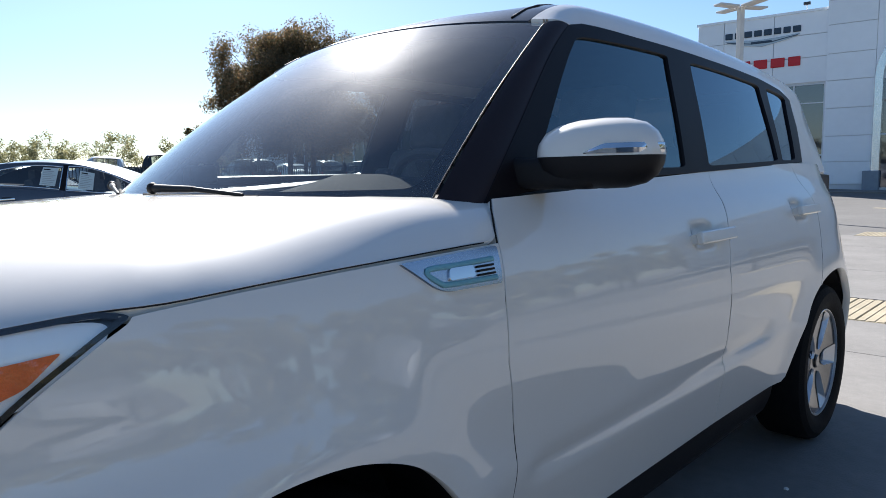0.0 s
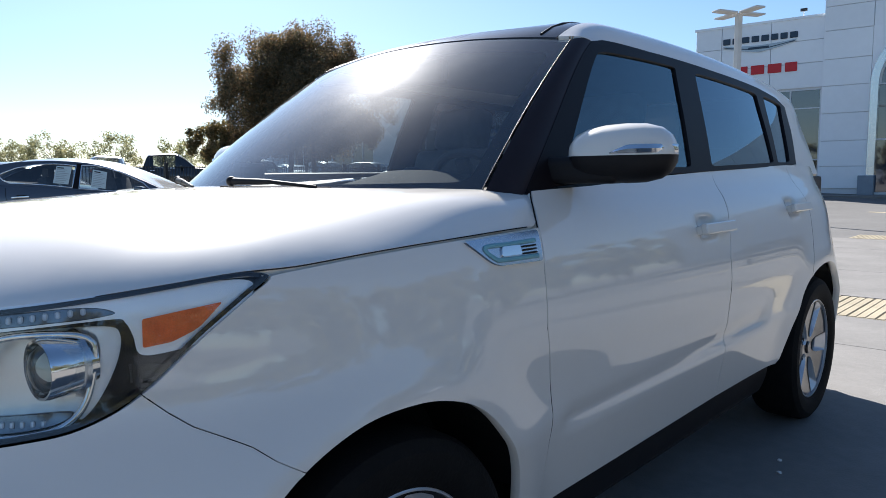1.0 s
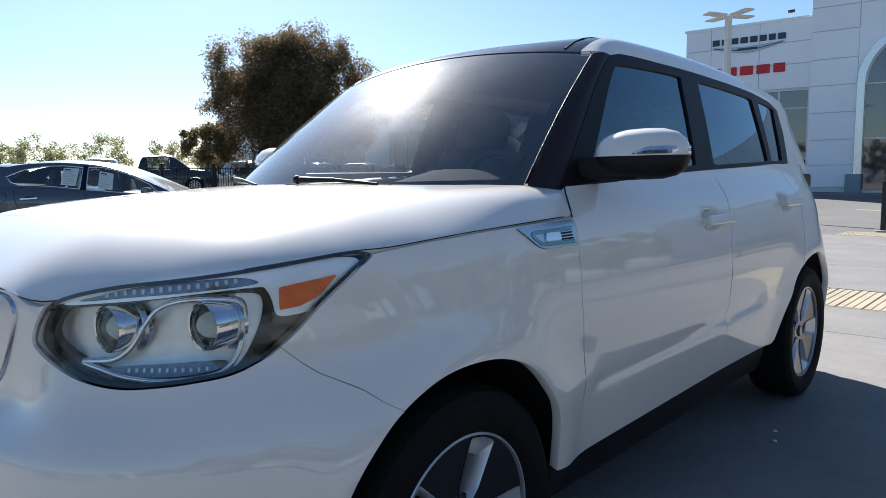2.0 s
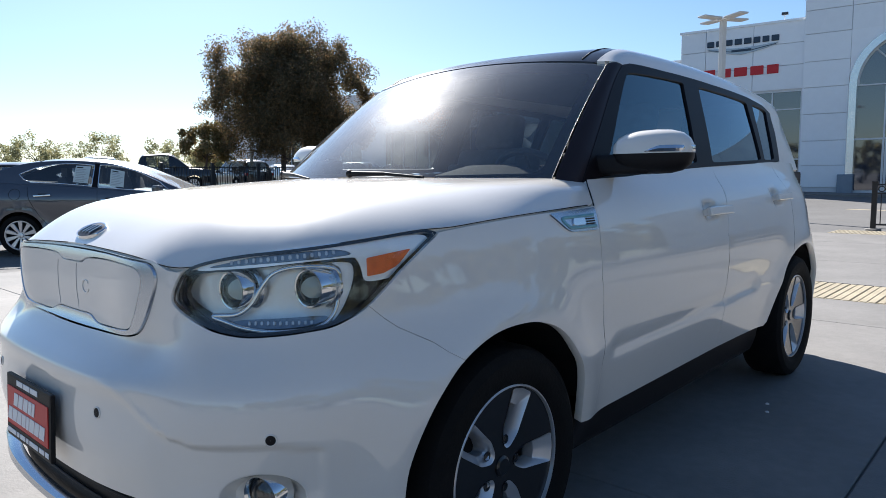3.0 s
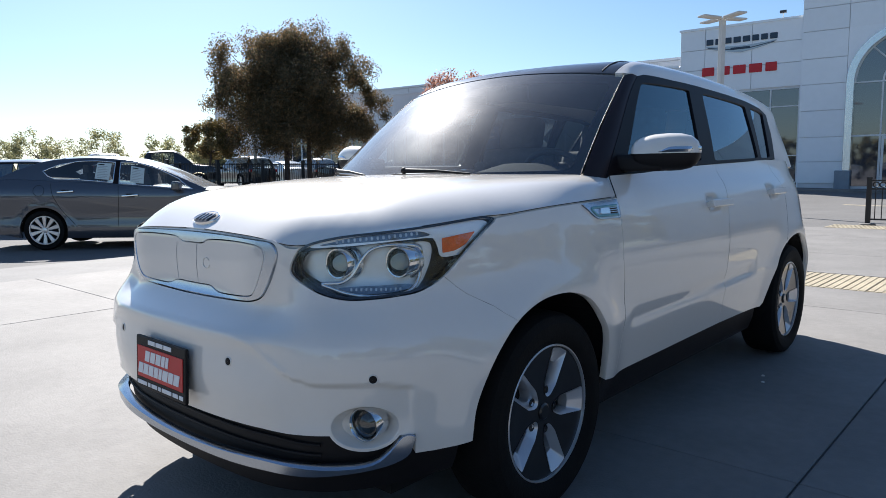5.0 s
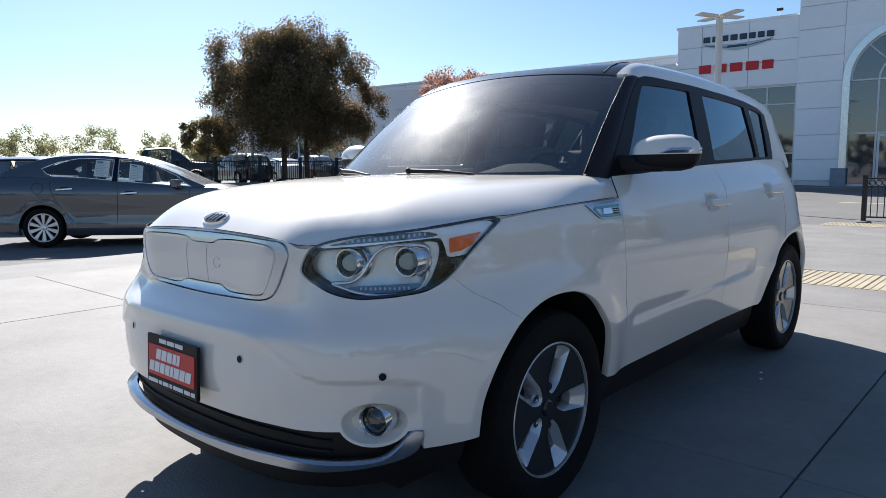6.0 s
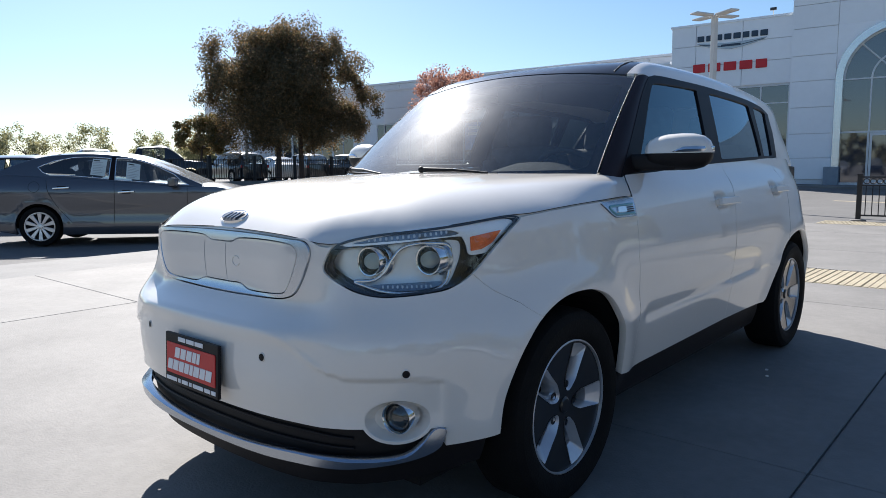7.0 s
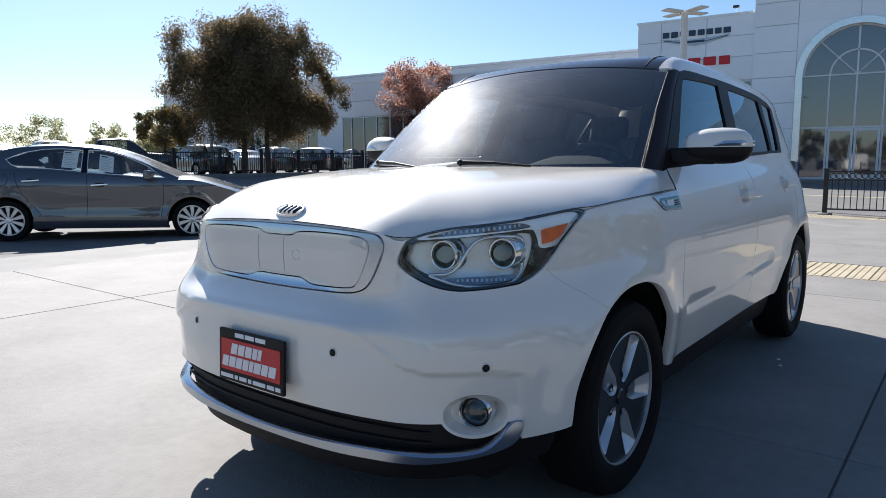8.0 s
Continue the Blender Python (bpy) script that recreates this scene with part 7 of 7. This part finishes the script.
WAGON = dict(length=4.6, width=1.84, base=2.66, tyre=0.34, front=0.92, low=0.28,
             deck=[(-2.34, 0.98), (-1.8, 1.04), (0.0, 1.00), (0.9, 0.99), (1.6, 0.96), (2.0, 0.88), (2.26, 0.70)],
             roof=[(-2.28, 1.05), (-2.1, 1.38), (-1.8, 1.60), (-1.0, 1.68), (0.1, 1.68), (0.5, 1.60), (0.9, 1.32), (1.25, 0.99)],
             rear_glass=-1.95, screen=0.30, windows=[(-1.75, -1.1, -1.85, -1.05), (-1.0, -0.3, -0.95, -0.28), (-0.2, 0.36, -0.2, 0.85)], doors=[[(-0.25, 0.97), (-0.25, 0.36)]], handles=[(-0.5, 0.88), (0.0, 0.86)], seats=(0.1, -0.8))

HATCH = dict(WAGON, glass="dark")
HATCH["roof"] = [(y, z - 0.11 if 1.2 < z else z) for y, z in WAGON["roof"]]




# ---- the place ----
ground()
pavement()
ribbed_strip(-4.1, 2.3, 3.95, 4.95, "pale yellow ribbed paving strip")
ribbed_strip(-1.3, 6.8, 11.32, 12.22, "pale yellow ribbed paving strip at the fence")
painted_line((-2.9, 20.6), (9, 18.4), 0.30, YELLOW, "faded yellow line")
painted_line((-11.6, 0.2), (-7.9, -0.6), 0.10, LINE_WHITE, "worn white parking line")
showroom()
wall_sign("row of plain dark blocks on the wall", -10.80, -7.76, 6.86, 7.12, [1, 1, 1, 1, 1, 0.9, 0.9, 1], SIGN_GREY)
wing_sign()
wall_sign("row of plain red blocks on the wall", -10.96, -7.74, 5.46, 5.85, [1.1, 1.1, 1.1, 1.1, 0.95], SIGN_RED)
roof_floodlight()
far_building()
lot_lamp(-4.8, 15.4, 5.0, 63, "white square lamp post with four flat heads")
lot_lamp(-28.6, 4.4, 5.2, 10, "white square lamp post with four flat heads")
lot_lamp(-30.2, 17.8, 6.4, 5, "white square lamp post standing behind the fence")
ornate_fence(-0.76, 12.38, 6.0)
long_fence(-27.0, 6.5, 42.0)
MAIN_LOBES = [(-1.73, -1.2, 4.66, 2.32), (-1.73, 1.6, 4.66, 2.07), (0.83, -1.2, 5.66, 2.44), (0.59, 1.6, 5.54, 2.32), (1.75, 0, 4.03, 2.19),
              (-0.33, -1.5, 3.53, 1.95), (-0.33, 1.5, 3.77, 1.95), (-3.63, 0, 6.86, 0.86), (-4.05, 0, 4.55, 1.0), (-3.25, 0, 5.7, 0.95), (-1.38, 0, 6.91, 1.4),
              (1.29, 0.5, 7.23, 1.16), (2.39, -0.5, 7.04, 0.98), (3.31, 0, 5.85, 0.92), (4.13, 0.5, 4.78, 0.75), (4.65, -0.4, 3.77, 0.48),
              (3.43, 0, 3.4, 1.22), (-3.05, 0.5, 2.9, 1.22), (-1.2, -0.5, 2.65, 1.1), (1.41, 0.3, 2.65, 1.16), (0.0, 0.3, 7.15, 1.25),
              (-0.6, -0.8, 6.9, 1.2)]
tree("broad dark green tree with browning leaves", 3, -28.6, 19.4, 9, (0, 0, 5.55), (4.85, 4.85, 3.3), LEAF_DARK, 640, 215000, 0.066, stems=2, lobes=MAIN_LOBES)
tree("small round tree with rusty red leaves", 5, -24.6, 27.9, 7, (0, 0, 4.75), (2.5, 2.5, 2.1), LEAF_RED, 60, 9500, 0.085, trunk=0.09)
tree("small dark bushy tree beside the fence", 8, -32.4, 16.3, 4, (0, 0.4, 2.6), (1.7, 2.1, 1.15), LEAF_BROWN, 40, 8500, 0.085, trunk=0.09)
# distant trees; haze over them is put into their lightened leaf colours
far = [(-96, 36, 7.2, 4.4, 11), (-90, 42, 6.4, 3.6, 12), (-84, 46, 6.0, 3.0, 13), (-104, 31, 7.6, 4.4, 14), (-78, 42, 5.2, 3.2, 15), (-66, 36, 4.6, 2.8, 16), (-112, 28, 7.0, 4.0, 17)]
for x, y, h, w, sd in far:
    tagged(tree("thin olive tree on the far side of the lot", sd, x, y, h, (0, 0, h * 0.62), (w, w, h * 0.38), LEAF_FAR_HAZE, 34, 3000, 0.17, trunk=0.14), group="far trees")
GREY_PAINT = paint("metallic_grey_paint", (0.060, 0.065, 0.080))
BLACK_PAINT = paint("black_car_paint", (0.012, 0.012, 0.014))
SILVER_PAINT = paint("silver_car_paint", (0.45, 0.46, 0.47))
WHITE_PAINT = paint("white_truck_paint", (0.70, 0.70, 0.69))
white_car()
sedan, s_side, s_cabin = saloon("metallic grey four-door saloon with paper sheets in its windows", pose(-9.863, 2.381, 0, 0, 0, -40) @ pose(0, -1.35, 0, -0.9) @ pose(0, 1.35, 0), GREY_PAINT, SEDAN)
for y0, y1, lean in ((-0.565, -0.345, 0.012), (-0.03, 0.18, 0.0)):
    t0, t1 = (0.18, 0.82) if y0 < -0.3 else (0.15, 0.80)
    sh = panel("window_sheet", v2([(y0 - lean, t0), (y1 - lean, t0), (y1 + lean, t1), (y0 + lean, t1)]), s_cabin, PAPER, sedan, "white paper sheet with grey print", grid=0.1, vgrid=0.3, gap=0, lift=0.003, depth=0.002)
    w = y1 - y0
    for k in range(9):
        tz = t1 - 0.07 - k * 0.064
        u0, u1 = (0.10, 0.90 - 0.12 * (k % 3)) if k else (0.12, 0.55)
        h = 0.020 if k == 0 else 0.009
        panel("print_bar", v2([(y0 + w * u0, tz - h), (y0 + w * u1, tz - h), (y0 + w * u1, tz + h), (y0 + w * u0, tz + h)]), s_cabin, PRINT_GREY if k else BLACK_PLASTIC, sh, grid=0.1, vgrid=0.3, gap=0, lift=0.005, depth=0.001)
tube_on("fuel_flap", [Vector((-1.41 + 0.085 * math.cos(w), 0.885 + 0.085 * math.sin(w))) for w in np.linspace(0, 6.2832, 25)[:-1]], s_side, BLACK_PLASTIC, sedan, r=0.003, closed=True, label="round fuel flap")
saloon("black hatchback parked behind the grey saloon", pose(-15.0, 2.5, -0.065, 0, 0, -48), BLACK_PAINT, HATCH)
truck, _, _ = saloon("black pickup truck behind the fence", pose(-31.1, 13.0, rise(-31.1, 13.0), 0, 0, -30), BLACK_PAINT, PICKUP)
tagged(truck, category="pickup truck")
t2, _, _ = saloon("pale pickup truck parked beyond the fence", pose(-36.0, 12.5, rise(-36, 12.5), 0, 0, 153), WHITE_PAINT, PICKUP)
tagged(t2, category="pickup truck")
wag, _, _ = saloon("dark estate car behind the fence", pose(-34.0, 24.5, rise(-34, 24.5), 0, 0, 75), BLACK_PAINT, WAGON)
for x, y, a in ((-31.5, 30.5, 70), (-32.0, 18.2, 84), (-36.5, 34.5, 80), (-34.2, 28.0, 92)):
    copy_thing(wag, pose(x, y, rise(x, y), 0, 0, a))
sv, _, _ = saloon("silver saloon behind the fence", pose(-33.4, 21.6, rise(-33, 21), 0, 0, 80), SILVER_PAINT, dict(SEDAN, low=0.24, drop=0.0, rim=0.68))
copy_thing(sv, pose(-39.5, 31.0, rise(-33, 31), 0, 0, 95))
# cars and trees across the lot, seen only as reflections in the paint
for x, y, a in ((12.6, -9.5, 98), (12.9, -3.4, 95), (12.4, 0.2, 99), (12.8, 6.4, 96)):
    copy_thing(sv, pose(x, y, 0, 0, 0, a))
for x, y, a in ((-13.5, -18.4, 8), (-4.2, -18.0, 5), (1.9, -18.3, 4)):
    copy_thing(sv, pose(x, y, 0, 0, 0, a))
for x, y, a in ((12.7, -6.4, 97), (12.5, 3.3, 94), (12.9, 9.6, 97), (-10.4, -18.2, 7), (-7.3, -18.5, 6), (-1.1, -18.1, 6)):
    copy_thing(wag, pose(x, y, 0, 0, 0, a))
for i in range(22):
    x, y, h = 22 + 2.0 * math.sin(i * 2.3), -34 + 4.3 * i, 7.4 + 1.5 * math.sin(i * 1.7)
    tagged(tree("green tree across the street", 40 + i, x, y, h, (0, 0, h * 0.52), (3.2, 3.2, h * 0.45), LEAF_OLIVE, 34, 2600, 0.28, trunk=0.16), group="street trees")
for i in range(13):
    x, y, h = -40 + 5.4 * i, -54 - 3 * math.sin(i * 2.1), 5.8 + 1.2 * math.sin(i * 1.3)
    tagged(tree("green tree across the street", 70 + i, x, y, h, (0, 0, h * 0.52), (3.2, 3.2, h * 0.45), LEAF_OLIVE, 34, 2200, 0.28, trunk=0.16), group="street trees")
for x, y, sd in ((0.905, 0.689, 1), (0.94, 0.571, 2)):
    pebble(x, y, 0.009, sd)
